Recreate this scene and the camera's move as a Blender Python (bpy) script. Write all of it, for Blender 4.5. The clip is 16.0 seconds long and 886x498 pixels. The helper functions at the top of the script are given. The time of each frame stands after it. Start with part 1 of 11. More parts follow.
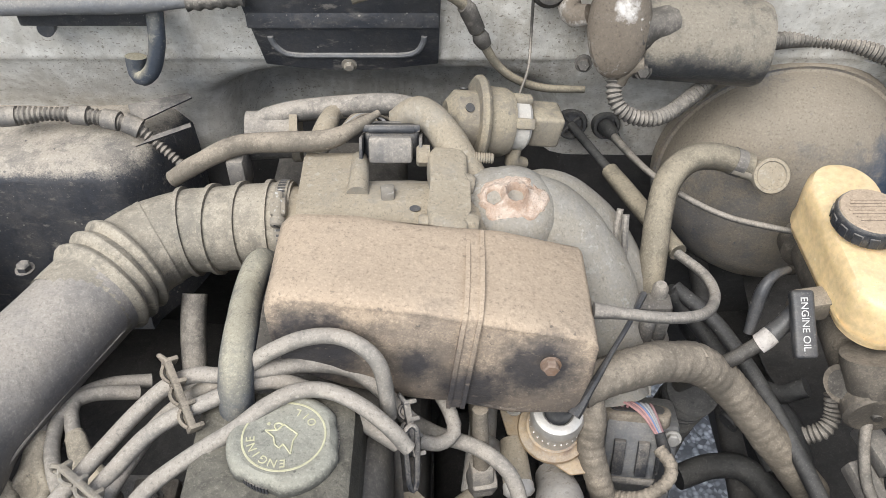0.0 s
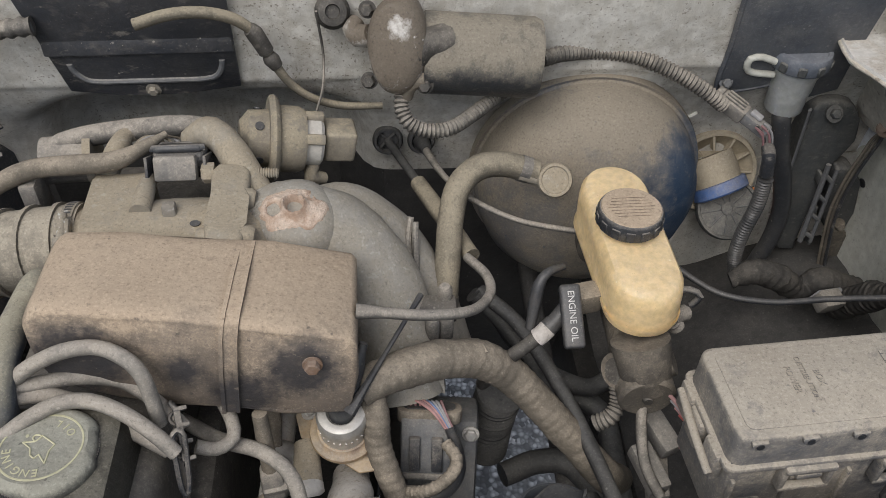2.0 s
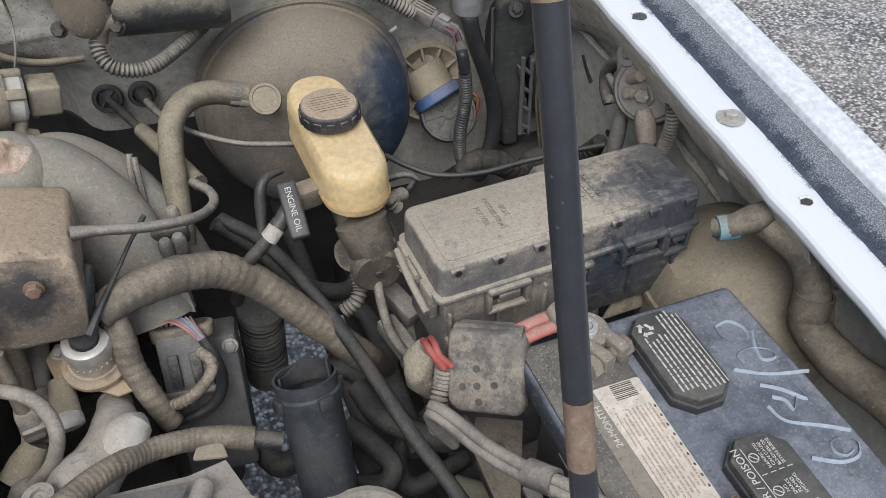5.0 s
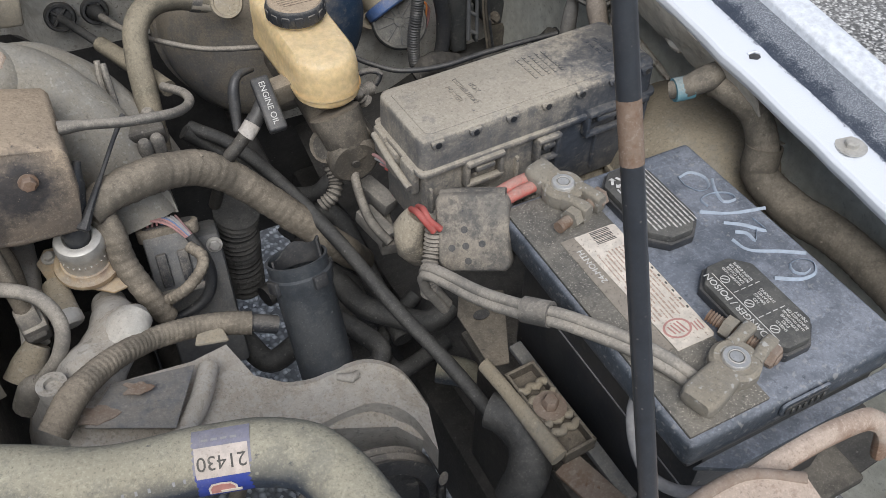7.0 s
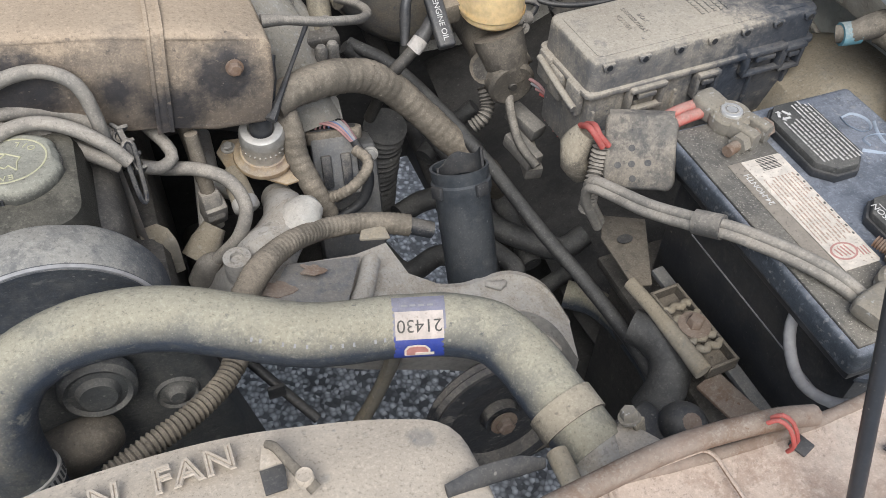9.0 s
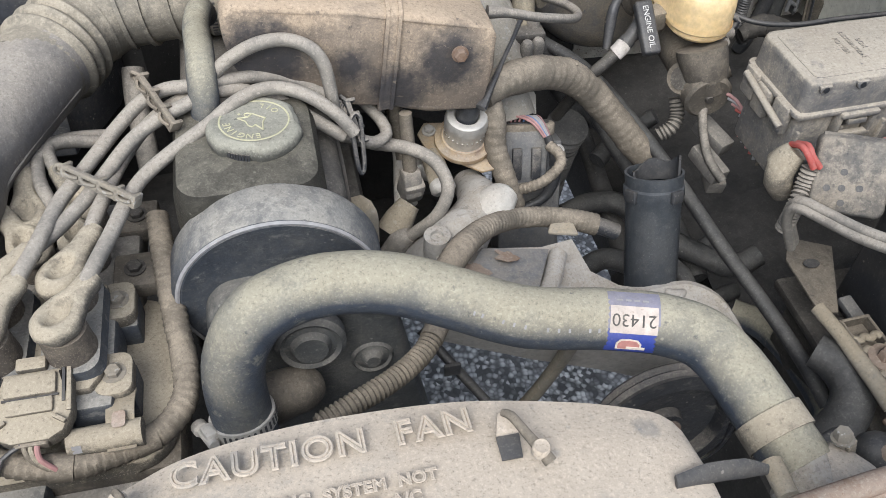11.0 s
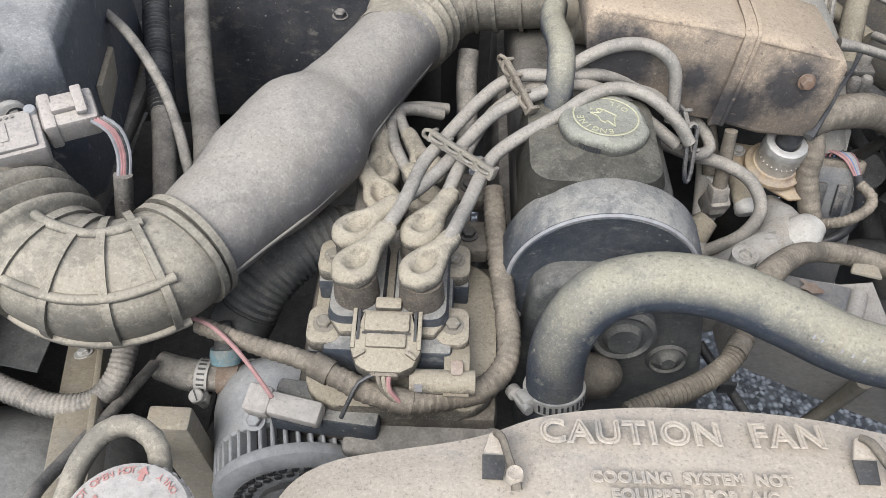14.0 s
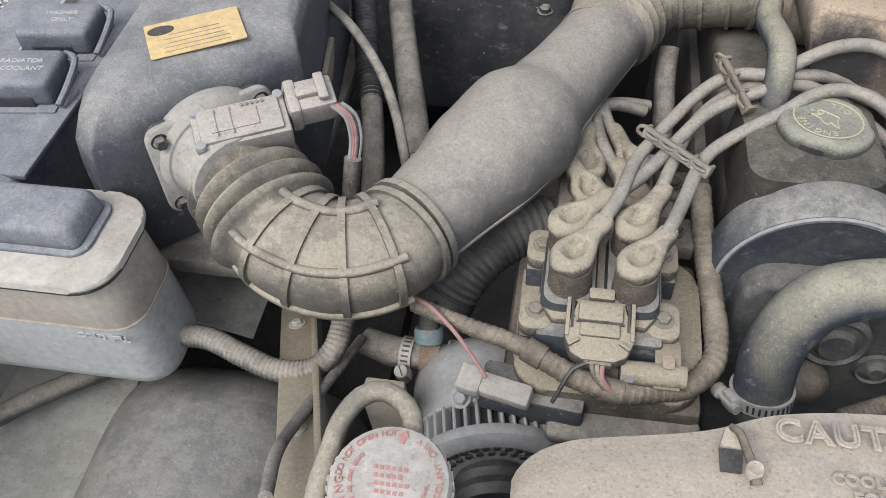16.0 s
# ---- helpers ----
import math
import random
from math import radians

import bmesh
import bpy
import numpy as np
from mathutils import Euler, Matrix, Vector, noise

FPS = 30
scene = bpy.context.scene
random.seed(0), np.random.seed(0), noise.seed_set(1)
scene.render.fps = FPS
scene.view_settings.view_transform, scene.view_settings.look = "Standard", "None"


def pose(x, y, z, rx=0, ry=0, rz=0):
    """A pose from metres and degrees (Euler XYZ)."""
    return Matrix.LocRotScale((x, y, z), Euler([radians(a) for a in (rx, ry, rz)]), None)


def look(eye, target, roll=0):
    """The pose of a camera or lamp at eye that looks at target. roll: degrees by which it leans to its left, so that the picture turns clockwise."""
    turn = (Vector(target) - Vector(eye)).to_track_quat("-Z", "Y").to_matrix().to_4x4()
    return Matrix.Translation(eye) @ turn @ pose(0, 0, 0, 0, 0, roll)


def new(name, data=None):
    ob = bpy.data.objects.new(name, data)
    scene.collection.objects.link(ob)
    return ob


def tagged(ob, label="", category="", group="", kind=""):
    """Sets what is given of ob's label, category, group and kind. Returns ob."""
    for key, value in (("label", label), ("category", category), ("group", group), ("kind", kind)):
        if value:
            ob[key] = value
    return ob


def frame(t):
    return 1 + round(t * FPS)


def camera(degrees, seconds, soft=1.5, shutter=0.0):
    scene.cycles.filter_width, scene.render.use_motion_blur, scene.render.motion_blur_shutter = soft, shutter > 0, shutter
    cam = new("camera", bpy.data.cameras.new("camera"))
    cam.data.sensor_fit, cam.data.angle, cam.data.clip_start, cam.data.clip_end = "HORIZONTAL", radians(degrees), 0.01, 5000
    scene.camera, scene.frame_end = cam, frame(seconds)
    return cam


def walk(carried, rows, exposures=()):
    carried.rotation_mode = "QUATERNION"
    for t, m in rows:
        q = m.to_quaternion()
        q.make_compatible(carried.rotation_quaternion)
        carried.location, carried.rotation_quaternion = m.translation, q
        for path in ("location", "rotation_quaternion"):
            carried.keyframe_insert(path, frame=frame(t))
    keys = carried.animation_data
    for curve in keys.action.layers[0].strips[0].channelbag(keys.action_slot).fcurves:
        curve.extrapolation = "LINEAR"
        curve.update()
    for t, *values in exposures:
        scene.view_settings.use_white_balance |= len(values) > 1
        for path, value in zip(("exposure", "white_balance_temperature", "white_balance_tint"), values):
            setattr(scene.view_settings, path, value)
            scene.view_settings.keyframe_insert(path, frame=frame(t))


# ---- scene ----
cam = camera(56.0, 16.0, soft=0.6)
METRES, EYE, TILT, LEAN, TURN = 0.85, 1.40, -45.0, 0.0, 0.0
ROWS = [
    (0.0, 0.0, 0.0, 0.0, -0.0, 0.0, 0.0),
    (0.5, 0.0345, -0.0124, -0.0031, -0.87, 0.17, 0.73),
    (1.0, 0.0724, -0.0214, -0.0105, -1.52, 0.61, 1.18),
    (1.5, 0.1121, -0.0348, -0.0167, -2.75, 1.27, 1.84),
    (2.0, 0.1551, -0.0414, -0.0239, -3.86, 1.83, 2.72),
    (2.5, 0.1964, -0.0518, -0.0431, -5.6, 2.13, 4.29),
    (3.0, 0.2222, -0.0648, -0.0613, -6.98, 2.12, 6.66),
    (3.5, 0.2365, -0.079, -0.0773, -10.19, 1.72, 8.99),
    (4.0, 0.241, -0.0984, -0.1012, -11.9, 1.42, 11.09),
    (6.5, 0.196, -0.1428, -0.2035, -20.26, -3.58, 17.85),
    (7.0, 0.1569, -0.1479, -0.2131, -20.48, -4.59, 18.51),
    (7.5, 0.1133, -0.149, -0.226, -20.11, -5.02, 18.83),
    (8.0, 0.0804, -0.1549, -0.2326, -19.52, -5.75, 18.04),
    (8.5, 0.0511, -0.155, -0.2411, -18.28, -5.58, 15.91),
    (9.0, 0.017, -0.1546, -0.2418, -16.72, -5.21, 13.71),
    (11.5, -0.1277, -0.1504, -0.2319, -8.43, -3.39, 5.54),
    (12.0, -0.1577, -0.154, -0.2335, -6.57, -3.12, 3.37),
    (12.5, -0.1851, -0.1575, -0.2319, -5.08, -2.9, 1.47),
    (13.0, -0.2167, -0.1619, -0.2335, -3.21, -2.81, -0.03),
    (13.5, -0.2449, -0.1675, -0.2362, -1.73, -2.83, -1.23),
    (14.0, -0.2706, -0.1767, -0.2372, 0.39, -2.91, -2.37),
    (14.5, -0.2934, -0.1834, -0.2413, 2.34, -2.96, -3.51),
    (15.0, -0.3191, -0.1908, -0.2437, 5.14, -3.33, -4.49),
    (15.5, -0.3387, -0.1978, -0.2478, 6.21, -3.39, -5.02),
    (16.0, -0.3631, -0.2059, -0.2471, 8.23, -3.78, -5.03),
]
EXPOSURES = [(0.0, 0.32, 6500, 10), (0.5, 0.26, 6450, 10), (1.0, -0.35, 6650, 11), (2.0, -0.42, 6650, 11), (3.0, -0.44, 6550, 10), (3.5, -0.36, 6500, 10), (7.0, -0.32, 6450, 10), (8.0, -0.05, 6450, 10), (9.0, 0.0, 6450, 10), (11.5, 0.2, 6350, 10), (12.5, 0.2, 6300, 10), (14.5, 0.22, 6350, 10), (15.0, 0.15, 6400, 10), (16.0, -0.1, 6450, 10)]
walk(cam, [(t, pose(0, 0, EYE, TILT, LEAN, TURN) @ pose(METRES * x, METRES * y, METRES * z, 90 + pitch, roll, yaw)) for t, x, y, z, yaw, pitch, roll in ROWS],
     exposures=EXPOSURES)

# ---- sky and sun: bright overcast day ----
world = bpy.data.worlds.new("sky")
scene.world = world
world.use_nodes = True
wn, wl = world.node_tree.nodes, world.node_tree.links
sky = wn.new("ShaderNodeTexSky")
sky.sky_type, sky.sun_disc = "NISHITA", False
sky.sun_elevation, sky.sun_rotation = radians(58), radians(160)
grey = wn.new("ShaderNodeHueSaturation")
grey.inputs["Saturation"].default_value = 0.58
wl.new(sky.outputs[0], grey.inputs["Color"])
wl.new(grey.outputs[0], wn["Background"].inputs["Color"])
wn["Background"].inputs["Strength"].default_value = 0.15
sun = new("sun", bpy.data.lights.new("sun", "SUN"))
sun.data.energy, sun.data.angle, sun.data.color = 3.4, radians(40), (1.0, 0.975, 0.945)
sun.matrix_world = look((-0.75, -1.0, 2.7), (0, 0.3, 0.9))


# ---- materials ----
DUST = (0.40, 0.36, 0.30)


def nodes_of(name):
    m = bpy.data.materials.new(name)
    m.use_nodes = True
    return m, m.node_tree.nodes, m.node_tree.links


def noise_node(n, l, co, scale, detail=5.0, rough=0.6):
    t = n.new("ShaderNodeTexNoise")
    t.inputs["Scale"].default_value, t.inputs["Detail"].default_value, t.inputs["Roughness"].default_value = scale, detail, rough
    l.new(co, t.inputs["Vector"])
    return t.outputs["Fac"]


def ramp(n, l, fac, lo, hi, a=0.0, b=1.0):
    t = n.new("ShaderNodeMapRange")
    for i, v in enumerate((lo, hi, a, b)):
        t.inputs[i + 1].default_value = v
    l.new(fac, t.inputs[0])
    return t.outputs[0]


def maths(n, l, op, a, b):
    t = n.new("ShaderNodeMath")
    t.operation, t.use_clamp = op, False
    for i, v in enumerate((a, b)):
        if isinstance(v, (int, float)):
            t.inputs[i].default_value = v
        else:
            l.new(v, t.inputs[i])
    return t.outputs[0]


def mix(n, l, fac, a, b):
    t = n.new("ShaderNodeMix")
    t.data_type = "RGBA"
    if isinstance(fac, (int, float)):
        t.inputs[0].default_value = fac
    else:
        l.new(fac, t.inputs[0])
    for i, v in ((6, a), (7, b)):
        if isinstance(v, tuple):
            t.inputs[i].default_value = (*v, 1)
        else:
            l.new(v, t.inputs[i])
    return t.outputs[2]


def dusty(name, base, dust=0.6, rough=0.6, metal=0.0, tint=DUST, film=0.15, speck=0.0, speck_col=(0.05, 0.045, 0.04), rust=0.0, bump=0.6, grain=620.0, patch=16.0, coat=0.0, subsurface=0.0, clean=(), speck_scale=200.0, steep=0.0, full=0.7, wear=0.30, chips=0.55, spec=0.5, ragged=1.0, bare=0.12):
    """A worn surface: base coat, a thin film of dirt all over, settled dust on what faces up, specks, rust, and rubbed-clean patches."""
    grey_of = sum(tint) / 3
    tint = tuple(c + (grey_of - c) * 0.15 for c in tint)
    m, n, l = nodes_of(name)
    b = n["Principled BSDF"]
    geo = n.new("ShaderNodeNewGeometry")
    pos = geo.outputs["Position"]
    xyz = n.new("ShaderNodeSeparateXYZ")
    l.new(geo.outputs["Normal"], xyz.inputs[0])
    big = noise_node(n, l, pos, patch, 7, 0.62)
    mid = noise_node(n, l, pos, patch * 9, 5, 0.6)
    fine = noise_node(n, l, pos, grain, 4, 0.75)
    blot = noise_node(n, l, pos, 27, 10, 0.74)
    hard = ramp(n, l, blot, 0.45, 0.52)
    rough_edge = maths(n, l, "ADD", maths(n, l, "MULTIPLY", maths(n, l, "SUBTRACT", blot, 0.5), 0.9), maths(n, l, "MULTIPLY", maths(n, l, "SUBTRACT", fine, 0.5), 0.5))
    up = ramp(n, l, maths(n, l, "ADD", xyz.outputs[2], maths(n, l, "MULTIPLY", rough_edge, ragged)), steep, full)
    cover = maths(n, l, "MULTIPLY", up, ramp(n, l, big, 0.32, 0.6, 0.6, 1.15))
    cover = maths(n, l, "MULTIPLY", cover, dust)
    cover = maths(n, l, "ADD", cover, maths(n, l, "MULTIPLY", ramp(n, l, big, 0.3, 0.7, 0.4, 1.4), film))
    cover = maths(n, l, "MULTIPLY", cover, ramp(n, l, fine, 0.36, 0.62, 0.90, 1.06))
    cover = maths(n, l, "MULTIPLY", cover, ramp(n, l, hard, 0.0, 1.0, 1.0 - wear, 1.06))
    # runs down the sides
    flow = n.new("ShaderNodeMapping")
    flow.inputs["Scale"].default_value = (90, 90, 9)
    l.new(pos, flow.inputs["Vector"])
    runs = ramp(n, l, noise_node(n, l, flow.outputs[0], 1.0, 6, 0.65), 0.50, 0.60, 1.0, 1.0 - 0.6 * wear)
    cover = maths(n, l, "MULTIPLY", cover, runs)
    # knocked-off spots
    spots = n.new("ShaderNodeTexVoronoi")
    spots.inputs["Scale"].default_value = 120
    l.new(pos, spots.inputs["Vector"])
    lot = n.new("ShaderNodeSeparateColor")
    l.new(spots.outputs["Color"], lot.inputs[0])
    spot = maths(n, l, "MULTIPLY", ramp(n, l, lot.outputs[0], 0.80, 0.86), ramp(n, l, maths(n, l, "ADD", spots.outputs["Distance"], maths(n, l, "MULTIPLY", fine, 0.9)), 0.52, 0.66, 1.0, 0.0))
    fleck = maths(n, l, "MULTIPLY", ramp(n, l, lot.outputs[1], 0.86, 0.9), ramp(n, l, maths(n, l, "ADD", spots.outputs["Distance"], maths(n, l, "MULTIPLY", fine, 0.3)), 0.24, 0.32, 1.0, 0.0))
    cover = maths(n, l, "MULTIPLY", cover, ramp(n, l, spot, 0.0, 1.0, 1.0, 1.0 - chips))
    for x, y, z, r in clean:
        gap = n.new("ShaderNodeVectorMath")
        gap.operation = "DISTANCE"
        l.new(pos, gap.inputs[0])
        gap.inputs[1].default_value = (x, y, z)
        d = maths(n, l, "ADD", gap.outputs["Value"], maths(n, l, "MULTIPLY", maths(n, l, "SUBTRACT", mid, 0.5), r * 0.9))
        cover = maths(n, l, "MULTIPLY", cover, ramp(n, l, d, r * 0.55, r * 1.1, bare, 1.0))
    clamp = n.new("ShaderNodeClamp")
    l.new(cover, clamp.inputs[0])
    cover = clamp.outputs[0]
    dark = tuple(c * 0.86 for c in base)
    lite = tuple(min(1, c * 1.12) for c in base)
    under = mix(n, l, ramp(n, l, mid, 0.35, 0.65), dark, lite)
    if rust:
        under = mix(n, l, ramp(n, l, big, 0.62 - 0.3 * rust, 0.72 - 0.25 * rust), under, (0.16, 0.075, 0.035))
    top = mix(n, l, ramp(n, l, mid, 0.3, 0.7), tuple(c * 0.92 for c in tint), tuple(c * 1.07 for c in tint))
    top = mix(n, l, ramp(n, l, big, 0.35, 0.7), top, tuple(c * k for c, k in zip(tint, (0.86, 0.84, 0.82))))
    col = mix(n, l, cover, under, top)
    col = mix(n, l, maths(n, l, "MULTIPLY", fleck, 0.6 * chips), col, tuple(min(1, c * 1.5) for c in tint))
    # fine grit, scuffs across the dust and pinprick pits
    grit = noise_node(n, l, pos, 430, 4, 0.72)
    col = mix(n, l, maths(n, l, "MULTIPLY", maths(n, l, "MULTIPLY", ramp(n, l, grit, 0.55, 0.62), 0.50), cover), col, tuple(min(1, c * 1.25) for c in tint))
    col = mix(n, l, maths(n, l, "MULTIPLY", maths(n, l, "MULTIPLY", ramp(n, l, grit, 0.43, 0.36), 0.54), cover), col, tuple(c * 0.4 for c in tint))
    drag = n.new("ShaderNodeMapping")
    drag.inputs["Scale"].default_value, drag.inputs["Rotation"].default_value = (38, 120, 75), (0.3, 0.5, 0.7)
    l.new(pos, drag.inputs["Vector"])
    scuff = noise_node(n, l, drag.outputs[0], 1.0, 9, 0.72)
    col = mix(n, l, maths(n, l, "MULTIPLY", ramp(n, l, scuff, 0.56, 0.66), (0.55 * wear + 0.08) * min(1.0, dust * 1.6 + film)), col, tuple(c * 0.62 + u * 0.2 for c, u in zip(tint, base)))
    col = mix(n, l, maths(n, l, "MULTIPLY", ramp(n, l, scuff, 0.42, 0.34), 0.30 * min(1.0, dust * 1.6 + film)), col, tuple(min(1, c * 1.16) for c in tint) if dust > 0.5 else top)
    pits = n.new("ShaderNodeTexVoronoi")
    pits.inputs["Scale"].default_value = 620
    l.new(pos, pits.inputs["Vector"])
    pick = n.new("ShaderNodeSeparateColor")
    l.new(pits.outputs["Color"], pick.inputs[0])
    pit = maths(n, l, "MULTIPLY", ramp(n, l, pick.outputs[0], 0.95, 0.97), ramp(n, l, maths(n, l, "ADD", pits.outputs["Distance"], maths(n, l, "MULTIPLY", fine, 0.5)), 0.40, 0.62, 1.0, 0.0))
    col = mix(n, l, maths(n, l, "MULTIPLY", pit, 0.15 + 0.3 * chips), col, tuple(c * 0.35 for c in base))
    drop = maths(n, l, "MULTIPLY", ramp(n, l, pick.outputs[1], 0.975, 0.985), ramp(n, l, maths(n, l, "ADD", pits.outputs["Distance"], maths(n, l, "MULTIPLY", fine, 0.5)), 0.40, 0.60, 1.0, 0.0))
    col = mix(n, l, maths(n, l, "MULTIPLY", drop, 0.08 + 0.3 * chips), col, tuple(min(0.8, c * 1.5 + 0.05) for c in tint))
    if speck:
        dots = noise_node(n, l, pos, speck_scale, 2, 0.5)
        big2 = noise_node(n, l, pos, 11, 3, 0.5)
        f = maths(n, l, "MULTIPLY", ramp(n, l, dots, 0.62, 0.67), ramp(n, l, big2, 0.35, 0.6, 0.15, 1.0))
        col = mix(n, l, maths(n, l, "MULTIPLY", f, speck), col, speck_col)
    l.new(col, b.inputs["Base Color"])
    l.new(ramp(n, l, cover, 0.0, 0.7, rough, 0.9), b.inputs["Roughness"])
    if metal:
        l.new(ramp(n, l, cover, 0.0, 0.5, metal, 0.0), b.inputs["Metallic"])
    b.inputs["Coat Weight"].default_value = coat
    b.inputs["Specular IOR Level"].default_value = spec
    if subsurface:
        b.inputs["Subsurface Weight"].default_value = subsurface
        b.inputs["Subsurface Radius"].default_value = (0.02, 0.015, 0.006)
    bp = n.new("ShaderNodeBump")
    bp.inputs["Strength"].default_value, bp.inputs["Distance"].default_value = min(1.0, bump * 1.25), 0.0020
    l.new(maths(n, l, "ADD", maths(n, l, "MULTIPLY", mid, 0.5), maths(n, l, "ADD", maths(n, l, "MULTIPLY", fine, 0.12), maths(n, l, "MULTIPLY", blot, 0.6))), bp.inputs["Height"])
    l.new(bp.outputs[0], b.inputs["Normal"])
    return m


def plain(name, col, rough=0.6, metal=0.0):
    return dusty(name, col, dust=0.12, rough=rough, metal=metal, film=0.06, bump=0.08, wear=0.2, chips=0.2)


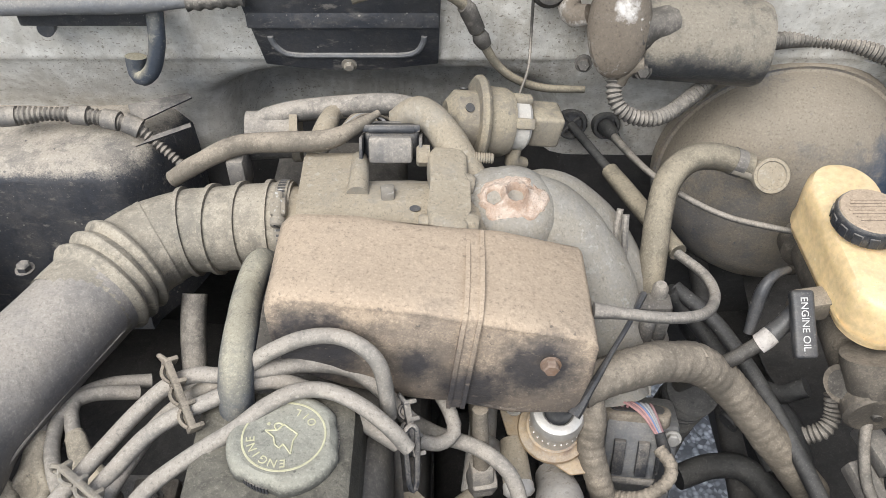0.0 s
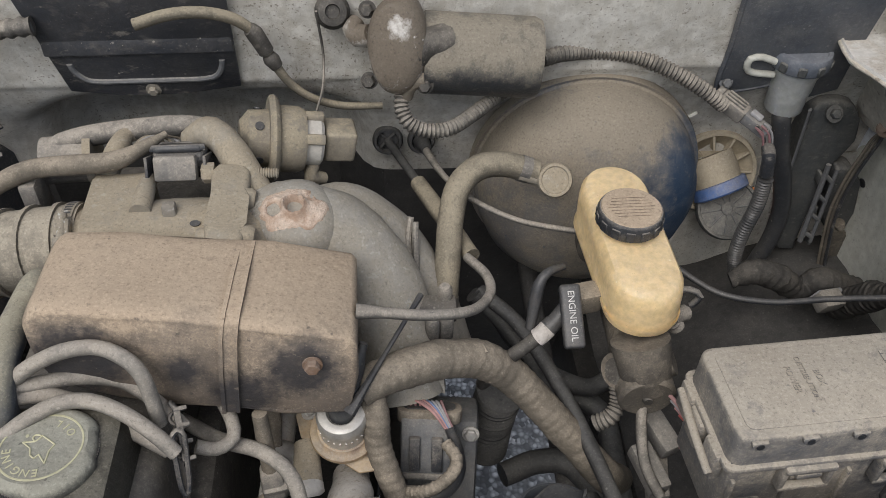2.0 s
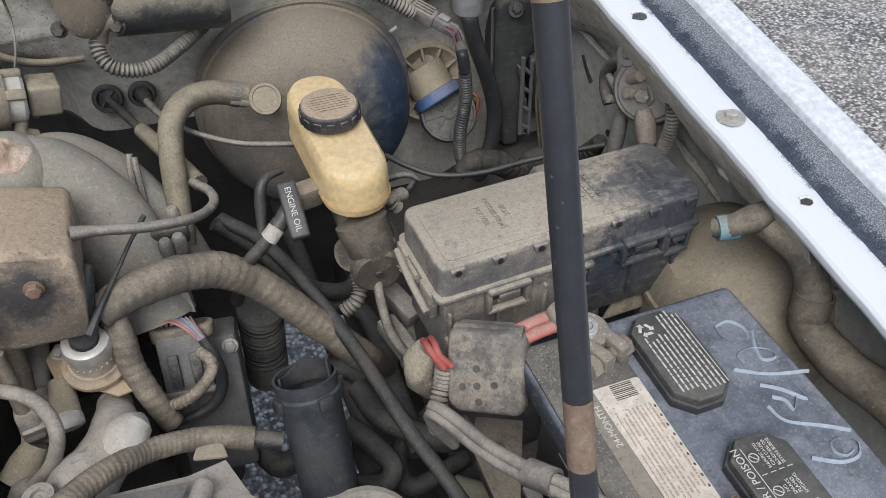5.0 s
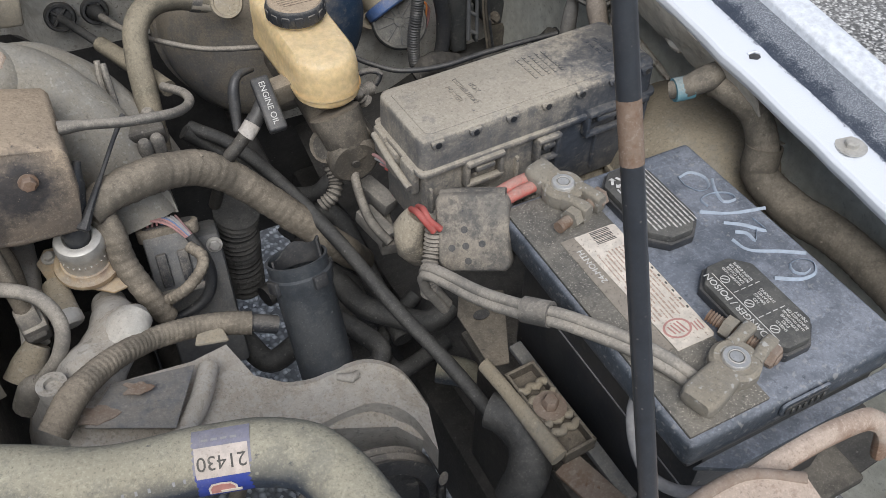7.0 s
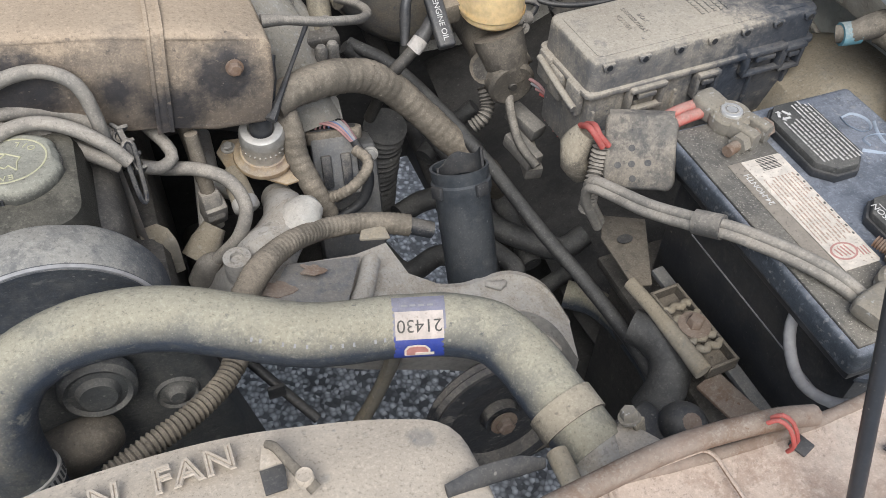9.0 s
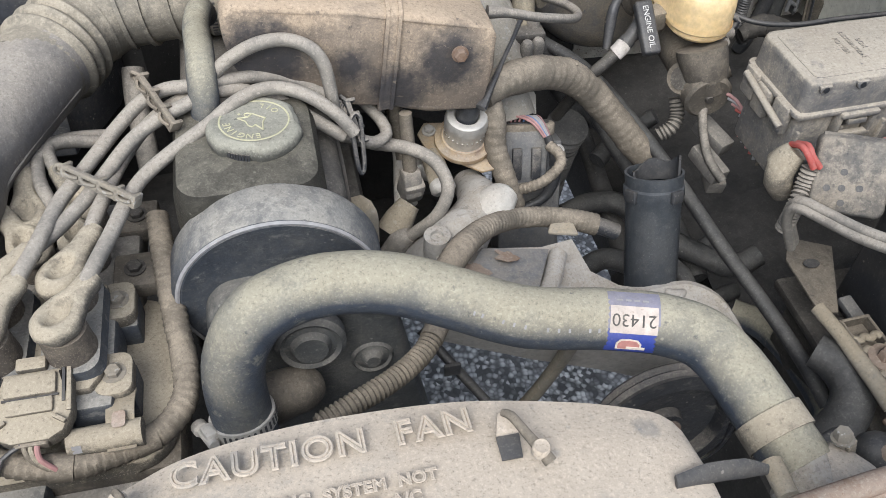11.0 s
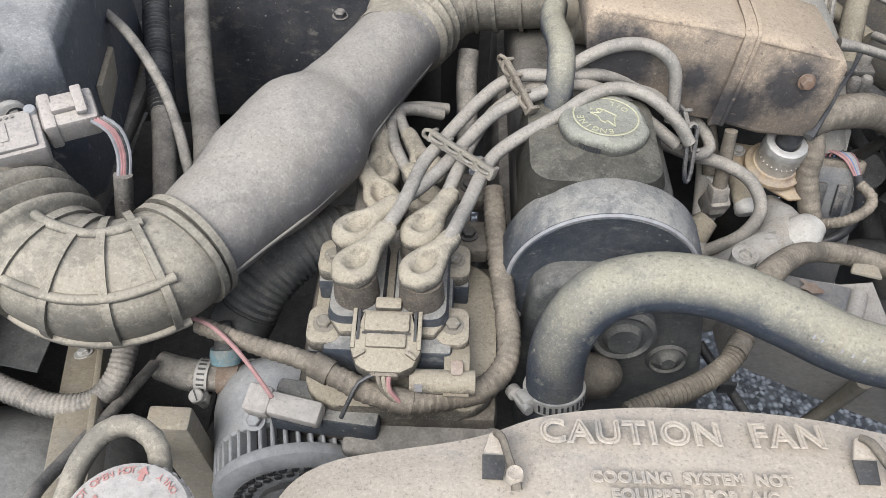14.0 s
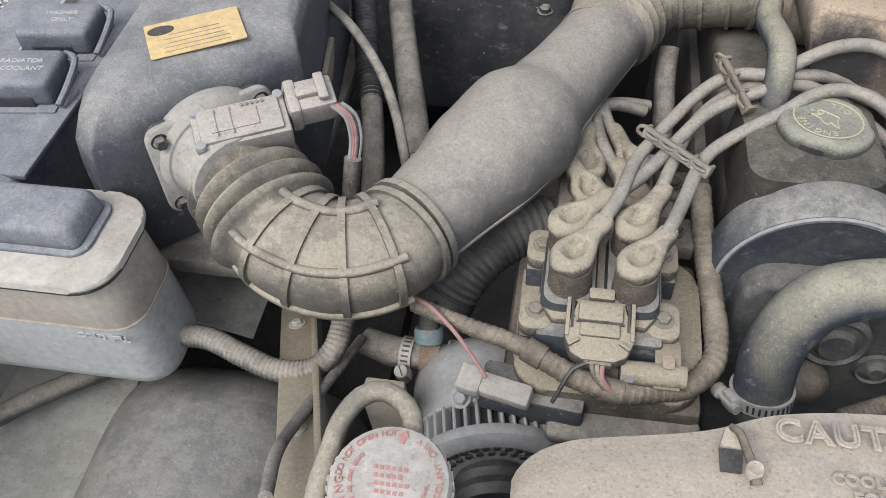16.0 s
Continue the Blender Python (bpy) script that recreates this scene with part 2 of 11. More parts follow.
M = dict(
    rubber=dusty("dusty_rubber", (0.045, 0.046, 0.047), dust=0.75, rough=0.55, film=0.18),
    hose=dusty("radiator_hose_rubber", (0.036, 0.048, 0.070), dust=1.1, rough=0.5, film=0.06, tint=(0.41, 0.38, 0.28), steep=0.12, full=0.95, spec=0.3, ragged=0.35, wear=0.15),
    duct=dusty("intake_duct_plastic", (0.07, 0.072, 0.08), dust=0.8, rough=0.55, film=0.28, steep=0.1, full=0.95, ragged=0.4, wear=0.08, chips=0.3, tint=(0.405, 0.365, 0.31)),
    elbow=dusty("intake_elbow_rubber", (0.07, 0.068, 0.06), dust=0.85, rough=0.6, film=0.24, tint=(0.43, 0.38, 0.29)),
    black=dusty("dusty_black_plastic", (0.022, 0.026, 0.034), dust=0.55, rough=0.34, film=0.07, steep=0.3),
    blackbare=dusty("bare_black_plastic", (0.020, 0.024, 0.031), dust=0.14, rough=0.34, film=0.06, bump=0.15),
    filler=dusty("filler_tube_plastic", (0.026, 0.033, 0.042), dust=0.16, rough=0.42, film=0.10, tint=(0.26, 0.26, 0.25), bump=0.3),
    deephose=dusty("grimy_hose_rubber", (0.022, 0.023, 0.025), dust=0.22, rough=0.5, film=0.08, tint=(0.28, 0.27, 0.245)),
    pulley=dusty("pulley_cover_plastic", (0.030, 0.042, 0.062), dust=0.9, rough=0.6, film=0.18, steep=0.25, full=0.8, tint=(0.36, 0.345, 0.305), spec=0.35, ragged=0.5),
    shield=dusty("shield_plastic", (0.035, 0.036, 0.042), dust=0.95, rough=0.5, film=0.45, tint=(0.50, 0.385, 0.265), speck=0.2, patch=13, wear=0.12, clean=((0.068, 0.355, 0.925, 0.034), (0.02, 0.352, 0.90, 0.03), (-0.09, 0.352, 0.945, 0.045), (-0.02, 0.350, 0.93, 0.02))),
    grey=dusty("grey_plastic", (0.09, 0.09, 0.09), dust=0.7, rough=0.55, film=0.28),
    fusebox=dusty("fuse_box_plastic", (0.044, 0.056, 0.078), dust=0.95, rough=0.45, film=0.58, tint=(0.44, 0.39, 0.31), clean=((0.655, 0.33, 0.91, 0.125), (0.60, 0.268, 0.86, 0.10), (0.535, 0.268, 0.85, 0.05), (0.40, 0.268, 0.835, 0.02)), wear=0.3, ragged=1.0, chips=0.6, bare=0.26),
    wire=dusty("ignition_wire_jacket", (0.13, 0.125, 0.115), dust=0.85, rough=0.55, film=0.32, tint=(0.41, 0.37, 0.31)),
    boot=dusty("dusty_boot_rubber", (0.05, 0.048, 0.046), wear=0.3, dust=1.15, rough=0.85, film=0.26, tint=(0.45, 0.39, 0.285), speck=0.45, speck_col=(0.60, 0.53, 0.41), speck_scale=900, bump=0.9),
    alloy=dusty("cast_aluminium", (0.48, 0.47, 0.45), dust=0.55, rough=0.45, metal=0.5, film=0.35, speck=0.3, bump=0.35),
    manifold=dusty("manifold_casting", (0.25, 0.235, 0.205), dust=0.8, rough=0.6, metal=0.2, film=0.5, tint=(0.36, 0.305, 0.215), speck=0.3, speck_col=(0.5, 0.47, 0.4), chips=0.7, bump=0.4),
    steel=dusty("zinc_steel", (0.6, 0.59, 0.56), dust=0.3, rough=0.38, metal=0.85, film=0.22, tint=(0.42, 0.38, 0.32)),
    chrome=dusty("bright_steel", (0.78, 0.76, 0.72), dust=0.10, rough=0.22, metal=0.95, film=0.06),
    rusty=dusty("rusty_steel", (0.27, 0.19, 0.145), dust=0.22, rough=0.75, metal=0.3, film=0.3, rust=0.8, bump=0.5),
    arch=dusty("arch_liner_plastic", (0.13, 0.133, 0.135), dust=0.5, rough=0.55, film=0.36, tint=(0.34, 0.33, 0.295), patch=6, chips=0.9),
    oily=dusty("oily_casting", (0.024, 0.023, 0.020), dust=0.4, rough=0.5, film=0.10, steep=0.55, full=1.0, patch=30, tint=(0.30, 0.28, 0.22), spec=0.25),
    oilcap=dusty("dusty_oil_cap", (0.03, 0.03, 0.03), dust=0.9, rough=0.5, film=0.18, tint=(0.35, 0.345, 0.28), wear=0.1),
    heater=dusty("heater_housing_plastic", (0.018, 0.024, 0.036), dust=1.0, rough=0.4, film=0.12, steep=0.5, full=0.8, tint=(0.44, 0.395, 0.325), chips=0.9),
    cleaner=dusty("air_cleaner_plastic", (0.028, 0.036, 0.05), dust=0.75, rough=0.5, film=0.14, steep=0.25, full=1.0, ragged=0.5, chips=0.2, tint=(0.38, 0.375, 0.36), wear=0.12),
    bluecap=dusty("dusty_cap_plastic", (0.05, 0.066, 0.092), dust=0.5, rough=0.5, film=0.30, tint=(0.37, 0.38, 0.40), wear=0.12),
    covertan=dusty("terminal_cover_rubber", (0.035, 0.042, 0.052), dust=0.6, rough=0.6, film=0.42, tint=(0.34, 0.30, 0.24), patch=24, wear=0.45),
    tanktan=dusty("stained_tank_plastic", (0.50, 0.46, 0.40), dust=0.3, rough=0.45, film=0.4, tint=(0.42, 0.35, 0.28), wear=0.3, subsurface=0.1),
    brass=dusty("stained_brass", (0.50, 0.36, 0.20), dust=0.35, rough=0.5, metal=0.5, film=0.3, rust=0.25),
    darkmetal=dusty("grimy_iron", (0.026, 0.025, 0.024), dust=0.26, rough=0.6, metal=0.2, film=0.09, bump=0.4),
    castdust=dusty("dust_caked_iron", (0.04, 0.037, 0.033), dust=0.6, rough=0.7, film=0.28, tint=(0.27, 0.23, 0.175), bump=0.7),
    altmetal=dusty("alternator_alloy", (0.38, 0.39, 0.40), dust=0.35, rough=0.45, metal=0.5, film=0.30, tint=(0.40, 0.39, 0.37), chips=0.8, bump=0.4),
    can=dusty("regulator_steel", (0.62, 0.61, 0.58), dust=0.22, rough=0.34, metal=0.9, film=0.16, tint=(0.45, 0.40, 0.32), bump=0.2),
    palealloy=dusty("chalky_alloy", (0.50, 0.49, 0.45), dust=0.5, rough=0.6, film=0.22, tint=(0.5, 0.46, 0.4), bump=0.5),
    bluegrey=dusty("blue_grey_plastic", (0.10, 0.108, 0.12), dust=0.4, rough=0.5, film=0.18, tint=(0.34, 0.32, 0.28), steep=0.2),
    timing=dusty("timing_cover_plastic", (0.034, 0.040, 0.045), dust=0.5, rough=0.5, film=0.16, tint=(0.30, 0.285, 0.25), steep=0.1),
    rod=dusty("rod_enamel", (0.020, 0.025, 0.034), dust=0.0, rough=0.28, film=0.03, bump=0.08, wear=0.1, chips=0.2),
    vent=dusty("vent_cap_plastic", (0.030, 0.031, 0.032), dust=0.35, rough=0.5, film=0.12, tint=(0.26, 0.25, 0.22), bump=0.3),
    hinge=dusty("soiled_hinge_paint", (0.74, 0.74, 0.72), dust=0.45, rough=0.45, film=0.22, tint=(0.50, 0.44, 0.36), wear=0.4),
    # near-black: carries the shade low in the bay as well as grime
    under=dusty("underbody_shade_grime", (0.024, 0.024, 0.025), dust=0.22, rough=0.7, film=0.16, tint=(0.18, 0.17, 0.155), bump=0.5),
    paint=dusty("dirty_white_paint", (0.64, 0.63, 0.59), dust=0.5, rough=0.45, film=0.52, speck=0.6, speck_scale=340, speck_col=(0.10, 0.075, 0.05), tint=(0.36, 0.325, 0.26), patch=7, wear=0.6),
    paintclean=dusty("white_fender_paint", (0.80, 0.83, 0.88), dust=0.0, rough=0.3, film=0.03, speck=0.1, coat=0.3, chips=0.1, wear=0.1),
    apron=dusty("dusty_apron_paint", (0.58, 0.59, 0.54), dust=0.35, rough=0.42, film=0.30, speck=0.25, tint=(0.42, 0.40, 0.33), patch=8, wear=0.3),
    shelf=dusty("chipped_tan_paint", (0.66, 0.62, 0.54), dust=0.5, rough=0.6, film=0.34, speck=0.6, speck_col=(0.16, 0.13, 0.10), speck_scale=90, tint=(0.45, 0.39, 0.31), patch=14, wear=0.7, bump=0.9),
    support=dusty("radiator_support_paint", (0.42, 0.36, 0.30), dust=0.75, rough=0.6, film=0.3, tint=(0.56, 0.44, 0.35), rust=0.85, patch=22),
    shroud=dusty("fan_shroud_plastic", (0.22, 0.22, 0.215), dust=1.1, rough=0.55, film=0.45, tint=(0.55, 0.47, 0.37), patch=9, clean=((-0.135, 0.012, 0.92, 0.010), (0.105, -0.012, 0.92, 0.012), (0.075, 0.004, 0.92, 0.008), (0.088, 0.010, 0.92, 0.006), (0.045, -0.02, 0.924, 0.006), (-0.02, 0.02, 0.92, 0.005)), bare=0.35),
    booster=dusty("booster_shell", (0.02, 0.05, 0.10), dust=0.7, rough=0.5, metal=0.1, film=0.82, tint=(0.28, 0.24, 0.18), patch=7, wear=0.12, clean=((0.485, 0.62, 0.88, 0.085), (0.475, 0.60, 0.80, 0.09))),
    motor=dusty("wiper_motor_paint", (0.018, 0.024, 0.033), dust=0.95, rough=0.32, metal=0.1, film=0.12, tint=(0.27, 0.24, 0.185), steep=-0.2, full=0.3),
    reservoir=dusty("yellowed_plastic", (0.72, 0.54, 0.29), dust=0.12, rough=0.36, film=0.03, bump=0.1, steep=0.5, tint=(0.74, 0.66, 0.53), subsurface=0.18, wear=0.1),
    tank=dusty("milky_tank_plastic", (0.42, 0.44, 0.44), dust=0.25, rough=0.4, film=0.12, tint=(0.5, 0.47, 0.42), subsurface=0.15, wear=0.1),
    battery=dusty("battery_case", (0.024, 0.034, 0.046), dust=0.62, rough=0.36, film=0.15, speck=0.4, speck_col=(0.42, 0.41, 0.39), tint=(0.31, 0.34, 0.40), patch=10, steep=0.4, full=0.95, ragged=0.6),
    batterydirt=dusty("battery_gritty_top", (0.05, 0.05, 0.05), dust=0.6, rough=0.8, film=0.2, speck=0.9, speck_col=(0.55, 0.5, 0.43), tint=(0.26, 0.24, 0.20), bump=0.8, speck_scale=700),
    tape=dusty("cloth_tape", (0.085, 0.075, 0.060), dust=0.75, rough=0.85, film=0.28, bump=0.6, tint=(0.355, 0.30, 0.225), steep=0.15, full=0.95),
    conduit=dusty("split_conduit", (0.035, 0.035, 0.034), dust=0.65, rough=0.55, film=0.16),
    lead=dusty("oxidised_lead", (0.24, 0.225, 0.20), dust=0.45, rough=0.65, metal=0.4, film=0.4, speck=0.7, speck_col=(0.55, 0.55, 0.52), bump=1.0, tint=(0.33, 0.29, 0.22)),
    red=plain("red_jacket", (0.45, 0.07, 0.06)),
    redcable=dusty("faded_red_cable", (0.60, 0.11, 0.085), dust=0.4, rough=0.6, film=0.25),
    pink=plain("pink_jacket", (0.44, 0.22, 0.215)),
    blue=plain("blue_jacket", (0.11, 0.19, 0.36)),
    greyw=plain("grey_jacket", (0.32, 0.32, 0.33)),
    orange=plain("orange_jacket", (0.65, 0.22, 0.05)),
    teal=dusty("teal_tape", (0.06, 0.26, 0.34), dust=0.5, film=0.2, rough=0.6),
    white=dusty("soiled_white_plastic", (0.62, 0.58, 0.54), dust=0.3, rough=0.5, film=0.28, speck=0.25),
    paper=dusty("soiled_white_label", (0.80, 0.72, 0.62), dust=0.08, rough=0.6, film=0.16, speck=0.9, speck_scale=420, speck_col=(0.30, 0.22, 0.16), bump=0.05),
    yellow=dusty("yellow_label", (0.80, 0.58, 0.27), dust=0.08, rough=0.5, film=0.08, bump=0.05),
    blueink=plain("blue_print", (0.02, 0.05, 0.32)),
    lilac=dusty("dulled_clear_print", (0.20, 0.20, 0.30), dust=0.3, film=0.15, tint=(0.36, 0.34, 0.31), bump=0.1),
    redink=plain("red_print", (0.54, 0.25, 0.22)),
    ink=plain("black_print", (0.03, 0.03, 0.03)),
    goldink=plain("gold_print", (0.58, 0.56, 0.36)),
    whiteink=plain("white_print", (0.66, 0.65, 0.62)),
    chalk=plain("paint_marker", (0.36, 0.43, 0.52), rough=0.7),
    crust=dusty("baked_crust", (0.40, 0.27, 0.19), dust=0.5, rough=0.9, film=0.4, tint=(0.66, 0.53, 0.42), bump=1.4, patch=70, wear=0.7),
    batterylabel=dusty("grimy_label_strip", (0.30, 0.26, 0.21), dust=0.15, rough=0.7, film=0.2, speck=0.8, speck_scale=420, speck_col=(0.12, 0.10, 0.08), tint=(0.36, 0.32, 0.27), bump=0.05),
    faintink=plain("faded_print", (0.50, 0.36, 0.28)),
    runner=dusty("runner_casting", (0.30, 0.29, 0.27), dust=0.6, rough=0.55, metal=0.2, film=0.45, tint=(0.34, 0.31, 0.25), speck=0.4, speck_col=(0.52, 0.50, 0.45), chips=0.9, bump=0.4),
    asphalt=None,
    staysteel=dusty("stained_stay_steel", (0.17, 0.165, 0.16), dust=0.45, rough=0.55, metal=0.3, film=0.25, rust=0.3, tint=(0.36, 0.31, 0.25)),
    loomdark=dusty("grimy_loom_tape", (0.026, 0.025, 0.024), dust=0.3, rough=0.8, film=0.14, tint=(0.19, 0.17, 0.14), bump=0.9, wear=0.5),
    capgrey=dusty("weathered_cap_plastic", (0.07, 0.085, 0.11), dust=0.35, rough=0.5, film=0.25, tint=(0.27, 0.28, 0.30)),
    gearcase=dusty("grimy_gear_housing", (0.72, 0.70, 0.66), dust=1.0, rough=0.55, film=0.95, tint=(0.17, 0.14, 0.105), steep=-0.6, full=0.1, wear=0.3, chips=0.8, clean=((0.152, 0.618, 1.058, 0.019),)),
    egr=dusty("tan_valve_steel", (0.20, 0.18, 0.15), dust=0.8, rough=0.6, metal=0.2, film=0.4, tint=(0.36, 0.31, 0.215), wear=0.6, chips=0.9, bump=0.6),
    olivehose=dusty("olive_dusted_rubber", (0.05, 0.046, 0.038), dust=0.8, rough=0.6, film=0.3, tint=(0.33, 0.285, 0.20), wear=0.2),
    tower=dusty("gritty_tower_rubber", (0.055, 0.048, 0.042), dust=0.7, rough=0.85, film=0.42, tint=(0.27, 0.225, 0.17), speck=0.7, speck_col=(0.50, 0.43, 0.33), speck_scale=800, bump=1.0, wear=0.4),
    stickerpaper=dusty("soiled_sticker", (0.66, 0.57, 0.51), dust=0.15, rough=0.6, film=0.2, speck=0.7, speck_scale=420, speck_col=(0.34, 0.26, 0.2), bump=0.05),
    rosewire=plain("rose_jacket", (0.26, 0.13, 0.14)),
    blueband=dusty("dull_blue_plastic", (0.03, 0.12, 0.36), dust=0.3, rough=0.5, film=0.16),
    actuator=dusty("tan_actuator_plastic", (0.42, 0.36, 0.26), dust=0.5, rough=0.6, film=0.35, tint=(0.46, 0.40, 0.30), wear=0.3),
    covergrey=dusty("cowl_cover_plastic", (0.035, 0.046, 0.066), dust=0.5, rough=0.5, film=0.30, steep=0.2, tint=(0.30, 0.29, 0.27)),
    relaygrey=dusty("relay_housing", (0.16, 0.155, 0.15), dust=0.6, rough=0.6, film=0.40, tint=(0.36, 0.335, 0.29), chips=0.8),
    relaytan=dusty("relay_rubber", (0.20, 0.16, 0.13), dust=0.6, rough=0.7, film=0.45, tint=(0.38, 0.32, 0.26), wear=0.3),
    meterbox=dusty("meter_box_plastic", (0.16, 0.155, 0.15), dust=0.9, rough=0.6, film=0.35, tint=(0.52, 0.46, 0.40), wear=0.1, chips=0.3),
    stained=dusty("oil_darkened_alloy", (0.13, 0.14, 0.16), dust=0.35, rough=0.5, metal=0.4, film=0.25, tint=(0.33, 0.30, 0.25), wear=0.5),
    rim=dusty("pale_rim_plastic", (0.66, 0.62, 0.55), dust=0.3, rough=0.45, film=0.25, tint=(0.45, 0.40, 0.33), wear=0.1),
)


def overspray():
    """Dark blue channel paint with a ragged, speckled white overspray on both edges."""
    m, n, l = nodes_of("oversprayed_channel_paint")
    geo = n.new("ShaderNodeNewGeometry")
    dot = n.new("ShaderNodeVectorMath")
    dot.operation = "DOT_PRODUCT"
    l.new(geo.outputs["Position"], dot.inputs[0])
    dot.inputs[1].default_value = (1.0, 0.07, 0.0)
    across = maths(n, l, "SUBTRACT", dot.outputs["Value"], 0.6443)
    rag = noise_node(n, l, geo.outputs["Position"], 45, 6, 0.7)
    fine = noise_node(n, l, geo.outputs["Position"], 900, 2, 0.6)
    d = maths(n, l, "ADD", across, maths(n, l, "ADD", maths(n, l, "MULTIPLY", maths(n, l, "SUBTRACT", rag, 0.5), 0.03), maths(n, l, "MULTIPLY", maths(n, l, "SUBTRACT", fine, 0.5), 0.018)))
    near = ramp(n, l, d, 0.036, 0.041, 1.0, 0.0)
    far = maths(n, l, "MULTIPLY", ramp(n, l, d, 0.060, 0.066), 0.5)
    dots = maths(n, l, "MULTIPLY", ramp(n, l, fine, 0.48, 0.62), maths(n, l, "ADD", maths(n, l, "MULTIPLY", far, 0.6), 0.08))
    col = mix(n, l, ramp(n, l, rag, 0.35, 0.7), (0.030, 0.042, 0.068), (0.075, 0.092, 0.125))
    col = mix(n, l, far, col, (0.20, 0.215, 0.235))
    col = mix(n, l, dots, col, (0.74, 0.77, 0.82))
    col = mix(n, l, near, col, (0.78, 0.81, 0.86))
    b = n["Principled BSDF"]
    l.new(col, b.inputs["Base Color"])
    b.inputs["Roughness"].default_value = 0.55
    bp = n.new("ShaderNodeBump")
    bp.inputs["Strength"].default_value, bp.inputs["Distance"].default_value = 0.25, 0.0012
    l.new(maths(n, l, "ADD", fine, rag), bp.inputs["Height"])
    l.new(bp.outputs[0], b.inputs["Normal"])
    return m


M["overspray"] = overspray()


def asphalt():
    """Worn asphalt: pale and dark stones set close, with dusty stains."""
    m, n, l = nodes_of("asphalt")
    pos = n.new("ShaderNodeNewGeometry").outputs["Position"]
    cell = n.new("ShaderNodeTexVoronoi")
    cell.inputs["Scale"].default_value = 105
    l.new(pos, cell.inputs["Vector"])
    tone = n.new("ShaderNodeSeparateColor")
    l.new(cell.outputs["Color"], tone.inputs[0])
    col = mix(n, l, ramp(n, l, tone.outputs[0], 0.2, 0.8), (0.07, 0.07, 0.072), (0.82, 0.81, 0.79))
    col = mix(n, l, ramp(n, l, cell.outputs["Distance"], 0.25, 0.75, 0.0, 0.8), col, (0.05, 0.05, 0.05))
    col = mix(n, l, ramp(n, l, noise_node(n, l, pos, 3.0, 6), 0.4, 0.7, 0.08, 0.42), col, (0.62, 0.60, 0.57))
    l.new(col, n["Principled BSDF"].inputs["Base Color"])
    n["Principled BSDF"].inputs["Roughness"].default_value = 0.9
    bp = n.new("ShaderNodeBump")
    bp.inputs["Strength"].default_value, bp.inputs["Distance"].default_value = 0.8, 0.004
    l.new(cell.outputs["Distance"], bp.inputs["Height"])
    bp.invert = True
    l.new(bp.outputs[0], n["Principled BSDF"].inputs["Normal"])
    return m


M["asphalt"] = asphalt()

# ---- building helpers ----
V = Vector
ORIGIN = {}


def thing(name, base, label, category, group="", kind=""):
    ob = new(name)
    ob.empty_display_size = 0.02
    ob.location = base
    ORIGIN[ob] = V(base)
    return tagged(ob, label, category, group, kind)


def finish(bm, name, mat, origin, angle=38):
    bmesh.ops.recalc_face_normals(bm, faces=bm.faces)
    bmesh.ops.translate(bm, verts=bm.verts, vec=-origin)
    me = bpy.data.meshes.new(name)
    bm.to_mesh(me)
    bm.free()
    me.materials.append(M[mat])
    me.shade_smooth()
    me.set_sharp_from_angle(angle=radians(angle))
    return me


def part(name, bm, mat, parent, label="", angle=38):
    ob = new(name, finish(bm, name, mat, ORIGIN[parent], angle))
    ob.parent = parent
    ORIGIN[ob] = ORIGIN[parent]
    return tagged(ob, label)


def single(name, bm, mat, label, category, group="", kind="", angle=38):
    xs = [v.co for v in bm.verts]
    base = V(((min(c.x for c in xs) + max(c.x for c in xs)) / 2, (min(c.y for c in xs) + max(c.y for c in xs)) / 2, min(c.z for c in xs)))
    ob = new(name, finish(bm, name, mat, base, angle))
    ob.location = base
    ORIGIN[ob] = base
    return tagged(ob, label, category, group, kind)


def axes(origin, x, y):
    """A pose whose x runs along x and whose y lies towards y."""
    x = V(x).normalized()
    z = x.cross(V(y)).normalized()
    y = z.cross(x)
    return Matrix.Translation(origin) @ Matrix((x, y, z)).transposed().to_4x4()


def along(a, b):
    """A pose at a whose z runs to b."""
    d = (V(b) - V(a)).normalized()
    return Matrix.Translation(a) @ d.to_track_quat("Z", "Y").to_matrix().to_4x4()


def spline(pts, step):
    p = [V(q) for q in pts]
    p = [p[0] * 2 - p[1]] + p + [p[-1] * 2 - p[-2]]
    out = []
    for i in range(1, len(p) - 2):
        a, b, c, d = p[i - 1:i + 3]
        k = max(2, int((c - b).length / step))
        for j in range(k):
            t = j / k
            q = 0.5 * (2 * b + (c - a) * t + (2 * a - 5 * b + 4 * c - d) * t * t + (3 * b - a - 3 * c + d) * t ** 3)
            out.append((q, i - 1 + t))
    out.append((p[-2], len(pts) - 1.0))
    return out


